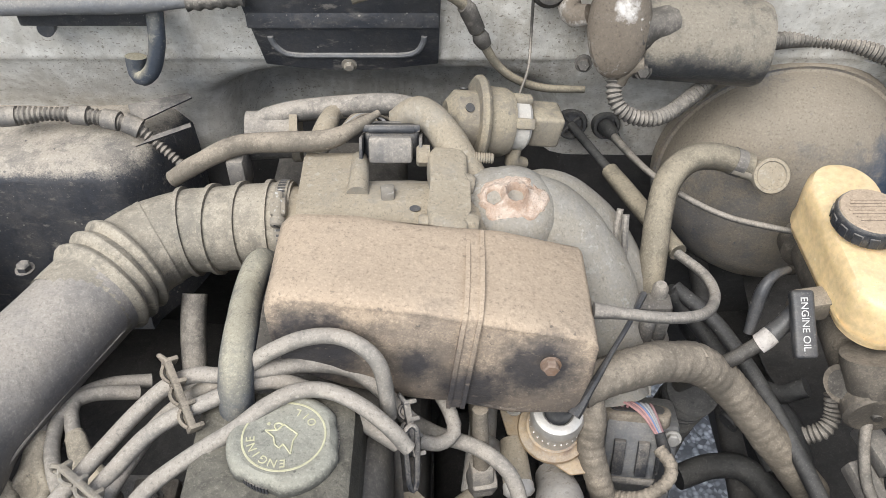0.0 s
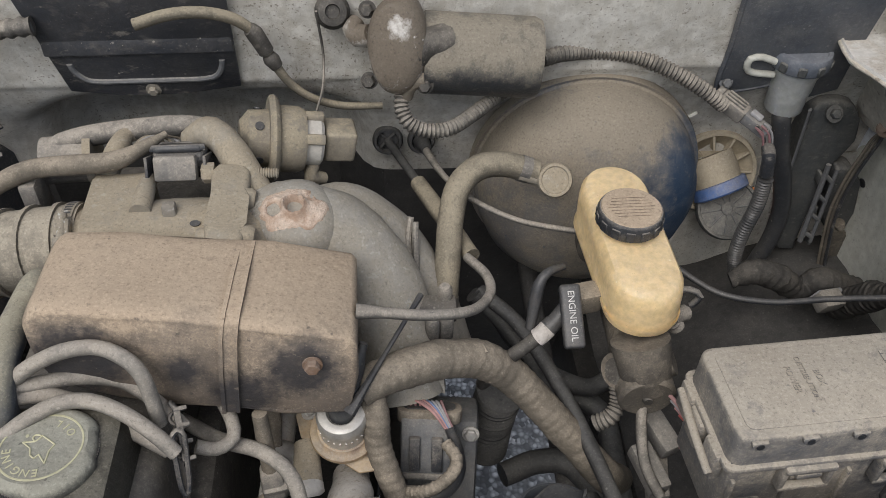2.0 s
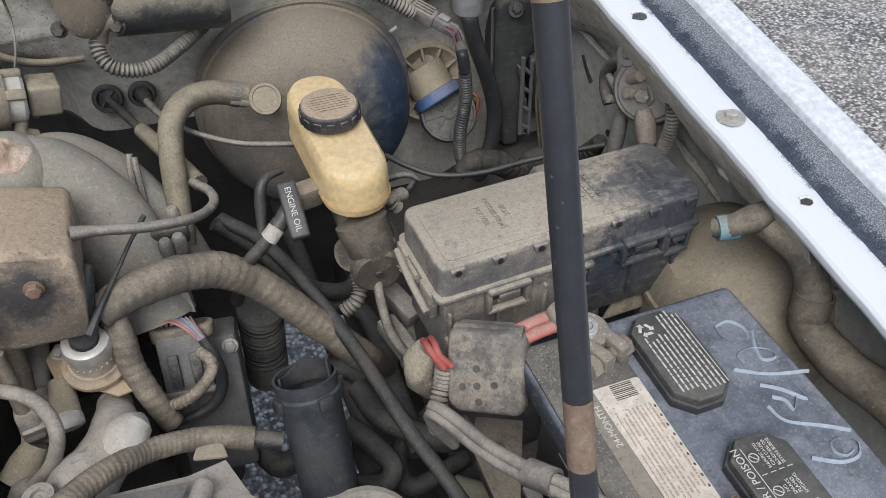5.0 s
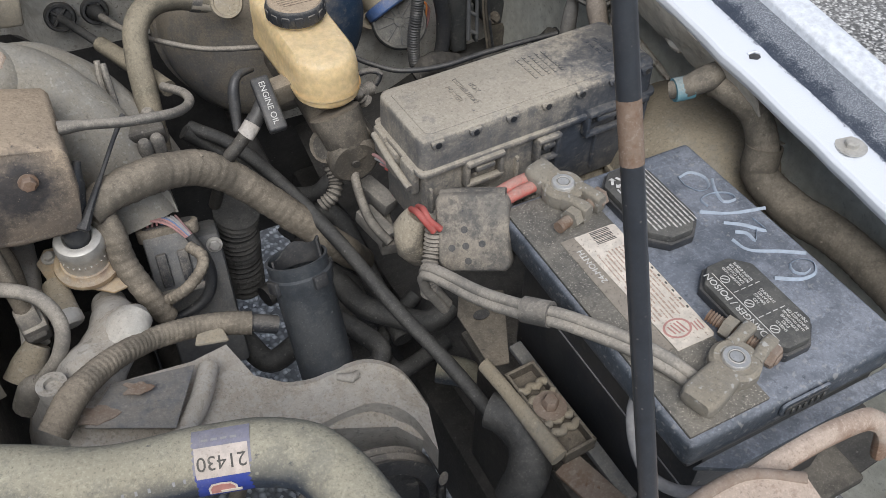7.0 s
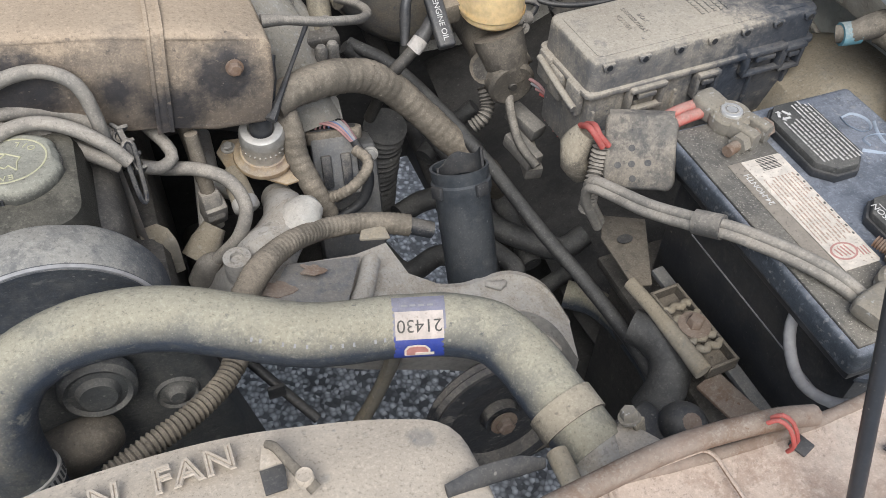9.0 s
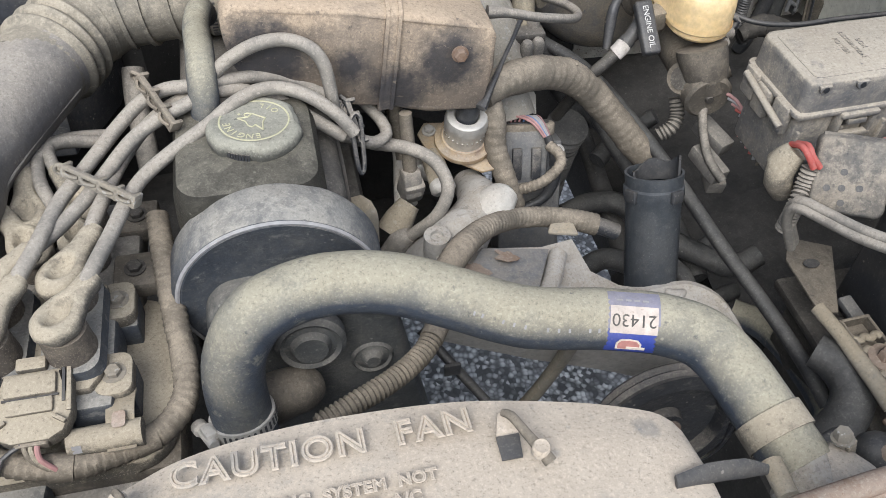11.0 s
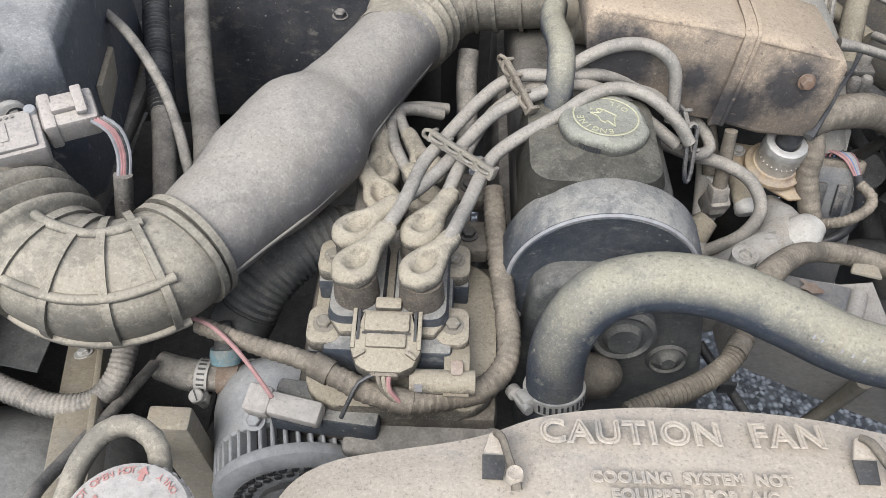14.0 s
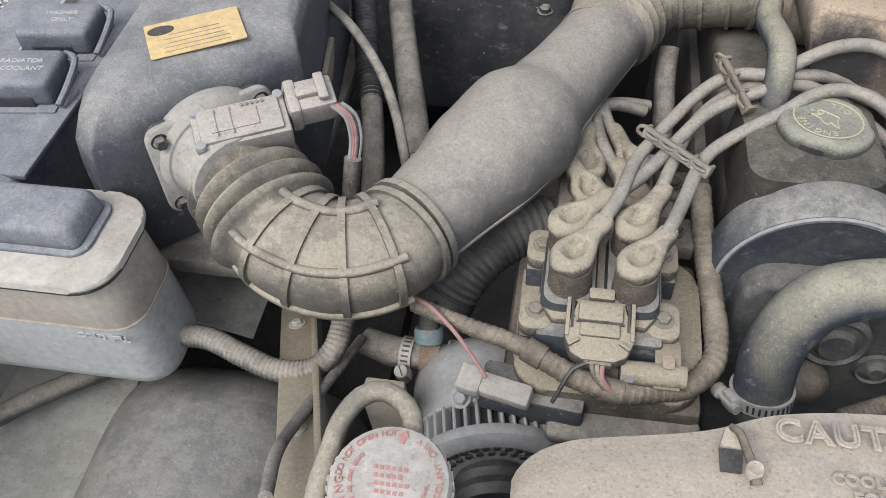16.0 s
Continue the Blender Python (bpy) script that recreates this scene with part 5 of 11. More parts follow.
def radiator_hose():
    t = thing("radiator_hose", (-0.05, 0.1, 0.77), "dusty black upper radiator hose with a printed sticker", "radiator hose")
    path = [(-0.1392, 0.1076, 0.7850), (-0.1412, 0.1149, 0.8100), (-0.1418, 0.1217, 0.8380), (-0.1357, 0.1301, 0.8650), (-0.1180, 0.1398, 0.8880), (-0.0871, 0.1477, 0.8960), (-0.0543, 0.1478, 0.8980), (-0.0176, 0.1412, 0.8950), (0.0221, 0.1257, 0.8880), (0.0693, 0.1066, 0.8800), (0.1254, 0.0970, 0.8760), (0.1633, 0.0847, 0.8760), (0.1881, 0.0693, 0.8740), (0.2013, 0.0466, 0.8690), (0.2089, 0.0163, 0.8640), (0.2151, -0.0107, 0.8590), (0.2202, -0.0303, 0.8550)]
    part("hose", tube(path, 0.0225, 32, 0.006, lump=0.02), "hose", t)
    bm, m = band(path, 0.0225, 0.012, 0.035)
    worm_clamp(t, m, 0.0232, (-1, -0.5, 0.0))
    bm, m = band(path, 0.0225, 0.018, 0.945, thick=0.002)
    part("clamp_sleeve", bm, "boot", t, "wide tan clamp band")
    post = along((0.244, -0.029, 0.868), (0.242, -0.025, 0.882))
    part("clamp_screw", hexbolt(post @ pose(0, 0, 0.010), 0.0058, 0.007, 0.0075), "lead", t, "zinc hexagonal clamp screw")
    part("screw_shank", tube([post @ V((0, 0, -0.012)), post @ V((0, 0, 0.0)), post @ V((0, 0, 0.011))], 0.003, 10, 0.0012, rib=0.002, amp=0.0004, lump=0), "lead", t, "threaded shank")
    part("clamp_ear", rbox((0.011, 0.003, 0.018), post @ pose(-0.004, 0.004, -0.003), 0.001), "boot", t, "bent clamp ear")
    # sticker wrapped round the hose
    line = spline(path, 0.001)
    mid = min(range(len(line)), key=lambda i: (line[i][0] - V((0.1403, 0.0915, 0.8760))).length)
    c = line[mid][0]
    d = (line[mid + 3][0] - line[mid - 3][0]).normalized()
    up = (V((0.0, -0.62, 0.78)) - d * d.dot(V((0, -0.62, 0.78)))).normalized()
    side = d.cross(up)

    def wrap(a0, a1, half, r, mat, label):
        bm = sheet(lambda u, v: c + d * (half * (2 * u - 1)) + (up * math.cos(a0 + (a1 - a0) * v) + side * math.sin(a0 + (a1 - a0) * v)) * r, 6, 18, 0.0003)
        return part("sticker", bm, mat, t, label)
    sg = -1 if side.y > 0 else 1
    wrap(-1.0 * sg, 0.3 * sg, 0.0182, 0.0232, "lilac", "grey-lilac upper print of the sticker")
    wrap(0.3 * sg, 1.25 * sg, 0.0182, 0.0232, "blueink", "blue lower print of the sticker")
    wrap(-0.42, 0.42, 0.0165, 0.0236, "stickerpaper", "white number panel")
    mm = Matrix.Translation(c + up * 0.0238) @ Matrix((-d, side if side.dot(V((0, 1, 0))) < 0 else -side, up)).transposed().to_4x4()
    part("number", letters("21430", 0.0125, mm, 0.0002), "ink", t)
    sn = 1 if side.y < 0 else -1

    def onto(x, arc):
        n = up * math.cos(arc) + side * math.sin(arc) * sn
        return Matrix.Translation(c + d * x + n * 0.0234) @ Matrix((-d, n.cross(-d), n)).transposed().to_4x4()
    arch = [(-0.0075, 0.0035), (-0.0075, -0.001), (-0.005, -0.004), (0.0, -0.0048), (0.0055, -0.004), (0.0075, -0.001), (0.0075, 0.0035)]
    part("emblem_border", prism([(x * 1.18, y * 1.25) for x, y in arch], 0.0004, onto(-0.002, 0.83), 0), "paper", t, "white border of the emblem")
    part("emblem", prism(arch, 0.0008, onto(-0.002, 0.83), 0), "redink", t, "red emblem patch")
    part("emblem_bar", rbox((0.013, 0.0026, 0.0004), onto(0.003, 0.93) @ pose(0, 0, 0.001), 0), "paper", t)
    for k, x in enumerate((-0.010, -0.004, 0.002, 0.008)):
        part("small_print", rbox((0.004, 0.0016, 0.0003), onto(x, -0.62), 0), "greyw", t)
    # moulded maker's marks along the hose flank
    marks = bmesh.new()
    for k in range(13):
        i = int(len(line) * (0.50 + 0.013 * k))
        e = (line[i + 3][0] - line[i - 3][0]).normalized()
        u2 = (V((0, -0.86, 0.5)) - e * e.dot(V((0, -0.86, 0.5)))).normalized()
        if k not in (2, 6, 10):
            rbox((0.0016, 0.0030, 0.0003), Matrix.Translation(line[i][0] + u2 * 0.0226) @ Matrix((e, u2.cross(e), u2)).transposed().to_4x4(), 0, into=marks)
    part("moulded_marks", marks, "greyw", t)


radiator_hose()


def fan_shroud():
    t = thing("fan_shroud", (-0.08, -0.1, 0.70), "sandy dust-covered plastic fan shroud with raised lettering", "fan shroud")
    edge = [(-0.3235, -0.0402, 0.9050), (-0.3164, -0.0270, 0.9070), (-0.2901, -0.0113, 0.9100), (-0.2116, 0.0057, 0.9110), (-0.1656, 0.0230, 0.9120), (-0.1105, 0.0317, 0.9120), (-0.0542, 0.0327, 0.9120), (0.0021, 0.0288, 0.9120), (0.0600, 0.0170, 0.9120), (0.0945, 0.0070, 0.9115), (0.1185, -0.0030, 0.9100), (0.1290, -0.0180, 0.9070), (0.1300, -0.0424, 0.9030)]
    line = [q for q, _ in spline(edge, 0.008)]

    def top(u, v):
        k = u * (len(line) - 1)
        i = min(int(k), len(line) - 2)
        e = line[i].lerp(line[i + 1], k - i)
        f = V((-0.085 + (e.x + 0.085) * 0.98, -0.16, 0.925))
        # back lip falls away below the edge, top runs forward
        if v < 0.3:
            w = v / 0.3
            return V((e.x, e.y - 0.004 + 0.010 * math.sin(w * math.pi) - 0.004 * (1 - w), e.z - 0.10 * (1 - w) ** 1.5))
        w = (v - 0.3) / 0.7
        return V((e.x * (1 - w) + f.x * w, e.y * (1 - w) + f.y * w, e.z + 0.006 * min(1, w * 6) + 0.012 * w))
    part("cowl", sheet(top, 70, 30, 0.003), "shroud", t)
    face = axes((-0.0846, 0.0077, 0.9230), (1, 0.02, 0), (0, 1, -0.08))
    part("raised_lettering", letters("CAUTION  FAN", 0.0222, face, spacing=1.13, outline=0.0011), "shroud", t, "raised moulded lettering")
    face2 = axes((-0.0841, -0.0219, 0.9250), (1, 0.02, 0), (0, 1, -0.08))
    part("raised_lettering", letters("COOLING  SYSTEM  NOT", 0.0098, face2, spacing=1.06, outline=0.0007), "shroud", t)
    face3 = axes((-0.0841, -0.0331, 0.9260), (1, 0.02, 0), (0, 1, -0.08))
    part("raised_lettering", letters("EQUIPPED  FOR  A/C", 0.0098, face3, spacing=1.06, outline=0.0007), "shroud", t)
    for c, lean in (((0.0215, -0.008, 0.9235), 1.0), ((-0.1945, -0.014, 0.9225), 0.35)):
        m = pose(*c)
        part("slot", prism([(-0.010, -0.013), (0.002, -0.013), (0.004, 0.002), (-0.010, 0.002)], 0.0012, m @ pose(0, 0, 0.0016), 0), "blackbare", t, "dark square slot")
        part("slot_wall", prism([(-0.010, 0.0), (0.005, 0.0), (0.003, 0.012), (-0.002, 0.016), (-0.006, 0.013)], 0.004, m @ pose(0, 0.002, 0.001), 0.001), "shroud", t, "moulded arch behind the slot")
        arm = [m @ V(p) for p in ((-0.003, 0.015, 0.006), (0.001, 0.010, 0.009), (0.004 + 0.003 * lean, -0.004, 0.009), (0.006 + 0.006 * lean, -0.013, 0.007), (0.006 + 0.010 * lean, -0.020, 0.004))]
        clip = part("clip", tube(arm, [0.0022, 0.0028, 0.0030, 0.0036, 0.0040], 12, 0.003, flat=0.7, lump=0.05), "castdust", t, "grimy moulded clip")
        part("clip_boss", lathe([(0.0052, -0.004), (0.0052, 0.0025), (0.0044, 0.0036), (0.0030, 0.0030), (0, 0.0030)], m @ pose(0.006 + 0.006 * lean, -0.013, 0.008), 20), "shroud", clip)


fan_shroud()


def radiator():
    t = thing("radiator", (0, -0.17, 0.55), "dusty radiator behind the fan shroud", "radiator")
    part("core", rbox((0.72, 0.045, 0.42), pose(-0.08, -0.17, 0.68), 0.006), "darkmetal", t)
    part("tank_collar", tube([(0.2204, -0.0287, 0.8520), (0.2277, -0.0401, 0.8480), (0.2335, -0.0556, 0.8450), (0.2398, -0.0721, 0.8400)], [0.026, 0.033, 0.037, 0.037], 20, lump=0.06, flat=0.7), "shroud", t, "sandy plastic tank collar")
    part("neck", tube([(0.2190, -0.0283, 0.8560), (0.2249, -0.0466, 0.8500), (0.2278, -0.0618, 0.8450)], 0.021, 24), "alloy", t, "dusty outlet neck")
    part("tank", rbox((0.06, 0.06, 0.3), pose(0.235, -0.12, 0.74), 0.015, 3), "manifold", t)
    part("tank", rbox((0.06, 0.06, 0.36), pose(-0.39, -0.085, 0.74), 0.015, 3), "manifold", t)
    part("filler_neck", lathe([(0.026, 0.0), (0.026, 0.04), (0, 0.04)], pose(-0.388, -0.073, 0.905), 24), "manifold", t)
    return t


RADIATOR = radiator()


def radiator_cap():
    c = V((-0.388, -0.074, 0.937))
    m = along(c, c + V((0, -0.05, 1)))
    t = part("radiator_cap", lathe([(0.0335, -0.006), (0.0345, -0.004), (0.0345, 0.012), (0.033, 0.0165), (0.029, 0.018), (0, 0.0185)], m, 48), "white", RADIATOR, "worn white cap with red warning print")
    for k in range(36):
        part("grip_rib", rbox((0.002, 0.0026, 0.014), m @ pose(0, 0, 0, 0, 0, k * 10) @ pose(0.0346, 0, 0.004), 0), "white", t)
    f = m @ pose(0, 0, 0.0187)

    def ring_text(text, r, size, start, stepdeg):
        bm = bmesh.new()
        for i, ch in enumerate(text):
            if ch != " ":
                a = start - i * stepdeg
                join(bm, letters(ch, size, f @ pose(0, 0, 0, 0, 0, a - 90) @ pose(0, r, 0), 0.0002))
        part("red_print", bm, "redink", t, "red ring lettering")
    ring_text("WARNING", 0.0272, 0.0066, 256, 11.5)
    ring_text("DO NOT OPEN HOT", 0.0280, 0.0052, 178, 6.0)
    inward = bmesh.new()
    for i, ch in enumerate("ENGINE COOLANT ONLY"):
        if ch != " ":
            join(inward, letters(ch, 0.0050, f @ pose(0, 0, 0, 0, 0, -68 + i * 7.2 + 90) @ pose(0, -0.0282, 0), 0.0002))
    for i, ch in enumerate("ALIGN ARROWS"):
        if ch != " ":
            join(inward, letters(ch, 0.0034, f @ pose(0, 0, 0, 0, 0, -80 + i * 7.0 + 90) @ pose(0, -0.0215, 0), 0.0002))
    part("red_print", inward, "redink", t, "red ring lettering")
    inner = bmesh.new()
    for i in range(17):
        if i not in (5, 8, 12):
            rbox((0.0016, 0.0022, 0.0003), f @ pose(0, 0, 0, 0, 0, 150 - i * 6) @ pose(0, 0.0215, 0), 0, into=inner)
    part("fine_print", inner, "redink", t)
    for a, k in ((82, 1), (262, 1.5)):
        arrow = prism([(-0.0014 * k, -0.004 * k), (0.0014 * k, -0.004 * k), (0.0014 * k, 0), (0.0032 * k, 0), (0, 0.0042 * k), (-0.0032 * k, 0), (-0.0014 * k, 0)], 0.0003, f @ pose(0, 0, 0, 0, 0, a - 90) @ pose(0, 0.0265, 0), 0)
        part("red_arrow", arrow, "redink", t)
    bars = bmesh.new()
    for k in range(4):
        [rbox((0.0022, 0.0022, 0.0003), f @ pose(0.0034 * (j - 2.5 + 0.3 * k), 0.007 - k * 0.0046, 0, 0, 0, -8), 0, into=bars) for j in range(6 - k % 2)]
    part("fine_print", bars, "redink", t)


radiator_cap()

# ---- right side ----
def battery():
    t = thing("battery", (0.502, 0.077, 0.71), "dusty black car battery with soiled white label", "battery")
    cx, cy, z = 0.5015, 0.0765, 0.895
    part("case", rbox((0.164, 0.236, 0.165), pose(cx + 0.012, cy, z - 0.105, 0, 0, 0), 0.006), "blackbare", t)
    part("lid", rbox((0.196, 0.249, 0.026), pose(cx, cy, z - 0.0135), 0.006, 3), "battery", t)
    part("lid_skirt", rbox((0.186, 0.240, 0.020), pose(cx + 0.004, cy, z - 0.030), 0.003), "blackbare", t, "black lower lid edge")
    # gritty stepped strip along the posts
    part("terminal_strip", prism([(-0.031, -0.118), (0.036, -0.118), (0.036, -0.045), (0.024, -0.030), (0.040, -0.012), (0.040, 0.100), (0.024, 0.118), (-0.031, 0.118)], 0.003, pose(0.438, cy, z - 0.0012), 0.001), "batterydirt", t, "grit-covered strip beside the posts")
    for n, c in enumerate(((0.5105, 0.1425), (0.5145, 0.0215))):
        m = pose(c[0], c[1], z, 0, 0, 0)
        w, h, k = 0.046, 0.086, 0.013
        poly = [(-w / 2 + k, -h / 2), (w / 2 - k, -h / 2), (w / 2, -h / 2 + k), (w / 2, h / 2 - k), (w / 2 - k, h / 2), (-w / 2 + k, h / 2), (-w / 2, h / 2 - k), (-w / 2, -h / 2 + k)]
        v = part("vent_cap", prism(poly, 0.0135, m, 0.0022), "vent", t, "octagonal black vent cap with white print")
        part("cap_rim", prism([(x * 1.08, y * 1.05) for x, y in poly], 0.0075, m, 0.001), "blackbare", v)
        q = m @ pose(0, 0, 0.0137, 0, 0, 90)
        rnd = random.Random(n + 2)
        if n:
            part("warning_print", letters("DANGER / POISON", 0.0076, q @ pose(0.004, 0.0165, 0.0002), 0.0002), "whiteink", v)
            tri = bmesh.new()
            prism([(-0.0032, -0.0026), (0.0032, -0.0026), (0, 0.0032)], 0.0003, q @ pose(-0.036, 0.0165, 0), 0, into=tri)
            rbox((0.070, 0.0006, 0.0003), q @ pose(0, 0.0118, 0.0002), 0, into=tri)
            part("warning_sign", tri, "whiteink", v)
            for x, words in ((-0.026, ("SHIELD", "EYES", "EXPLOSIVE", "GASES CAN CAUSE", "BLINDNESS OR", "INJURY")), (0.0, ("NO", "SPARKS", "FLAMES", "SMOKING")), (0.026, ("SULFURIC ACID", "CAN CAUSE", "BLINDNESS OR", "SEVERE BURNS"))):
                ink = bmesh.new()
                for row, wd in enumerate(words):
                    size = min(0.0034, 0.023 / (0.62 * len(wd)))
                    join(ink, letters(wd, size, q @ pose(x, 0.001 - row * 0.0036, 0.0002), 0.0002))
                if x < 0.02:
                    for dash in range(4):
                        rbox((0.0006, 0.0042, 0.0002), q @ pose(x + 0.0130, 0.008 - dash * 0.0066, 0.0002), 0, into=ink)
                part("fine_print", ink, "whiteink", v, "white warning print")
                ring = lathe([(0.0030, 0), (0.0036, 0), (0.0036, 0.0004), (0.0030, 0.0004)], q @ pose(x, 0.0072, 0), 20)
                rbox((0.0062, 0.0006, 0.0003), q @ pose(x, 0.0072, 0.0002, 0, 0, 45), 0, into=ring)
                part("pictogram", ring, "whiteink", v, "white round pictogram")
        else:
            ink = bmesh.new()
            for a in (90, 210, 330):
                o = q @ pose(0.028, 0.011, 0.0002) @ pose(0, 0, 0, 0, 0, a) @ pose(0, 0.0042, 0)
                prism([(-0.0036, -0.0012), (0.0020, -0.0012), (0.0020, -0.0028), (0.0048, 0.0003), (0.0020, 0.0030), (0.0020, 0.0012), (-0.0036, 0.0012)], 0.0003, o, 0, into=ink)
            part("recycling_sign", ink, "whiteink", v, "white recycling arrows")
            ink = bmesh.new()
            for row in range(9):
                x = -0.036 + (0.0 if row > 3 else 0.004)
                stop = 0.016 if row < 5 else 0.036
                while x < stop:
                    ln = rnd.uniform(0.002, 0.007)
                    rbox((ln, 0.0014, 0.0002), q @ pose(x + ln / 2, 0.016 - row * 0.0040, 0.0002), 0, into=ink)
                    x += ln + 0.0011
            rbox((0.070, 0.0006, 0.0003), q @ pose(0, -0.0195, 0.0002), 0, into=ink)
            part("fine_print", ink, "whiteink", v, "white warning print")
    # label with a soiled lower strip
    lm = axes((0.4515, 0.080, z + 0.0020), (-0.01, -1, 0), (1, -0.01, 0))
    part("label_strip", prism([(-0.062, -0.0250), (0.060, -0.0235), (0.060, -0.0090), (-0.062, -0.0120)], 0.0004, lm, 0), "batterylabel", t, "grimy lower strip of the label")
    lab = part("label", prism([(-0.0615, -0.0125), (-0.0615, 0.0235), (-0.060, 0.0250), (0.0615, 0.0250), (0.0635, 0.0230), (0.0635, -0.008)], 0.0004, lm @ pose(0, 0, 0.0003), 0), "paper", t, "soiled white paper label")
    rnd = random.Random(5)
    ink = bmesh.new()
    for row in range(9):
        x = -0.038
        while x < 0.034:
            ln = rnd.uniform(0.0014, 0.0055)
            if rnd.random() > 0.12:
                rbox((ln, 0.0010 + 0.0004 * (row % 3 == 0), 0.0002), lm @ pose(x + ln / 2, 0.0205 - row * 0.0034, 0.0008), 0, into=ink)
            x += ln + 0.0009
    part("fine_print", ink, "faintink", lab)
    ink = bmesh.new()
    for k in range(9):
        rbox((0.0022, 0.0014, 0.0002), lm @ pose(-0.034 + 0.0085 * k, 0.0232, 0.0008), 0, into=ink)
    part("punched_dates", ink, "ink", lab)
    bars = bmesh.new()
    x = -0.060
    while x < -0.046:
        w = rnd.uniform(0.0004, 0.0011)
        rbox((w, 0.0175, 0.0002), lm @ pose(x, 0.009, 0.0008), 0, into=bars)
        x += w + rnd.uniform(0.0005, 0.0011)
    part("stripe_code", bars, "ink", lab)
    part("print", letters("24-MONTH", 0.0072, lm @ pose(-0.030, -0.0165, 0.0006, 0, 0, 180), 0.0002), "whiteink", t)
    em = bmesh.new()
    lathe([(0.0072, 0), (0.0086, 0), (0.0086, 0.0003), (0.0072, 0.0003)], lm @ pose(0.047, 0.004, 0.0006) @ Matrix.Diagonal((1, 1.3, 1, 1)), 24, into=em)
    for k in range(4):
        rbox((0.011 - 0.001 * k, 0.0013, 0.0003), lm @ pose(0.047, 0.0085 - 0.0032 * k, 0.0007, 0, 0, 12), 0, into=em)
    for k in range(3):
        rbox((0.008, 0.0011, 0.0003), lm @ pose(0.051, 0.0215 - 0.0028 * k, 0.0007), 0, into=em)
    part("emblem", em, "redink", lab, "worn red emblem")
    # hand-painted date strokes
    ch = bmesh.new()
    zz = z + 0.0004
    strokes = (((0.5612, 0.1637), (0.5736, 0.1649), (0.5806, 0.1540), (0.5755, 0.1428), (0.5655, 0.1424), (0.5595, 0.1541), (0.5608, 0.1647)), ((0.5852, 0.1500), (0.5778, 0.1369), (0.5749, 0.1229), (0.5860, 0.1211), (0.5857, 0.1291), (0.5730, 0.1355), (0.5596, 0.1337), (0.5596, 0.1245)), ((0.5490, 0.1223), (0.5708, 0.1098), (0.6007, 0.1016)), ((0.5584, 0.1036), (0.5709, 0.0944), (0.5827, 0.0812), (0.5828, 0.0971)), ((0.5596, 0.0914), (0.5667, 0.0857), (0.5671, 0.0763), (0.5762, 0.0852)), ((0.5516, 0.0856), (0.5559, 0.0709), (0.5776, 0.0580), (0.5932, 0.0480)), ((0.5528, 0.0394), (0.5696, 0.0296), (0.5842, 0.0293), (0.5913, 0.0383), (0.5849, 0.0455), (0.5736, 0.0452), (0.5704, 0.0376), (0.5760, 0.0322), (0.5841, 0.0340)))
    for s in strokes:
        tube([(x, y, zz) for x, y in s], 0.0013, 8, 0.003, flat=0.25, lump=0.4, into=ch)
    part("painted_date", ch, "chalk", t, "pale blue hand-painted date strokes")
    # moulded lines on the flank
    for zz, yy in ((0.845, 0.0), (0.800, -0.02)):
        part("moulded_line", rbox((0.0012, 0.20, 0.0012), pose(0.4312, cy + yy, zz), 0), "greyw", t)
    # recessed vent in the front edge of the lid, and the grip ledge below it
    vs = V((0.5015, -0.0485, 0.8865))
    part("vent_frame", prism(rounded(0.046, 0.014, 0.006, 4), 0.0025, axes(vs + V((0, 0.0005, 0)), (1, 0, 0), (0, 0, 1)), 0.0008), "battery", t)
    part("vent_grille", prism(rounded(0.040, 0.0095, 0.0045, 4), 0.001, axes(vs + V((0, -0.0022, 0)), (1, 0, 0), (0, 0, 1)), 0), "blackbare", t, "dark vent slot")
    for k in range(6):
        part("grille_bar", rbox((0.0022, 0.0015, 0.007), pose(vs[0] - 0.014 + 0.0056 * k, vs[1] - 0.0036, vs[2] - 0.001), 0.0005, 1), "vent", t)
    part("grip", prism([(-0.090, 0), (0.090, 0), (0.078, -0.014), (-0.066, -0.014)], 0.006, pose(cx, cy - 0.1245, z - 0.034), 0.0018), "battery", t, "angled grip ledge")
    for x, y in ((0.457, 0.187), (0.464, -0.013)):
        part("post", lathe([(0.0095, 0), (0.0088, 0.014), (0, 0.0142)], pose(x, y, z), 24), "chrome", t, "bright lead post")


battery()


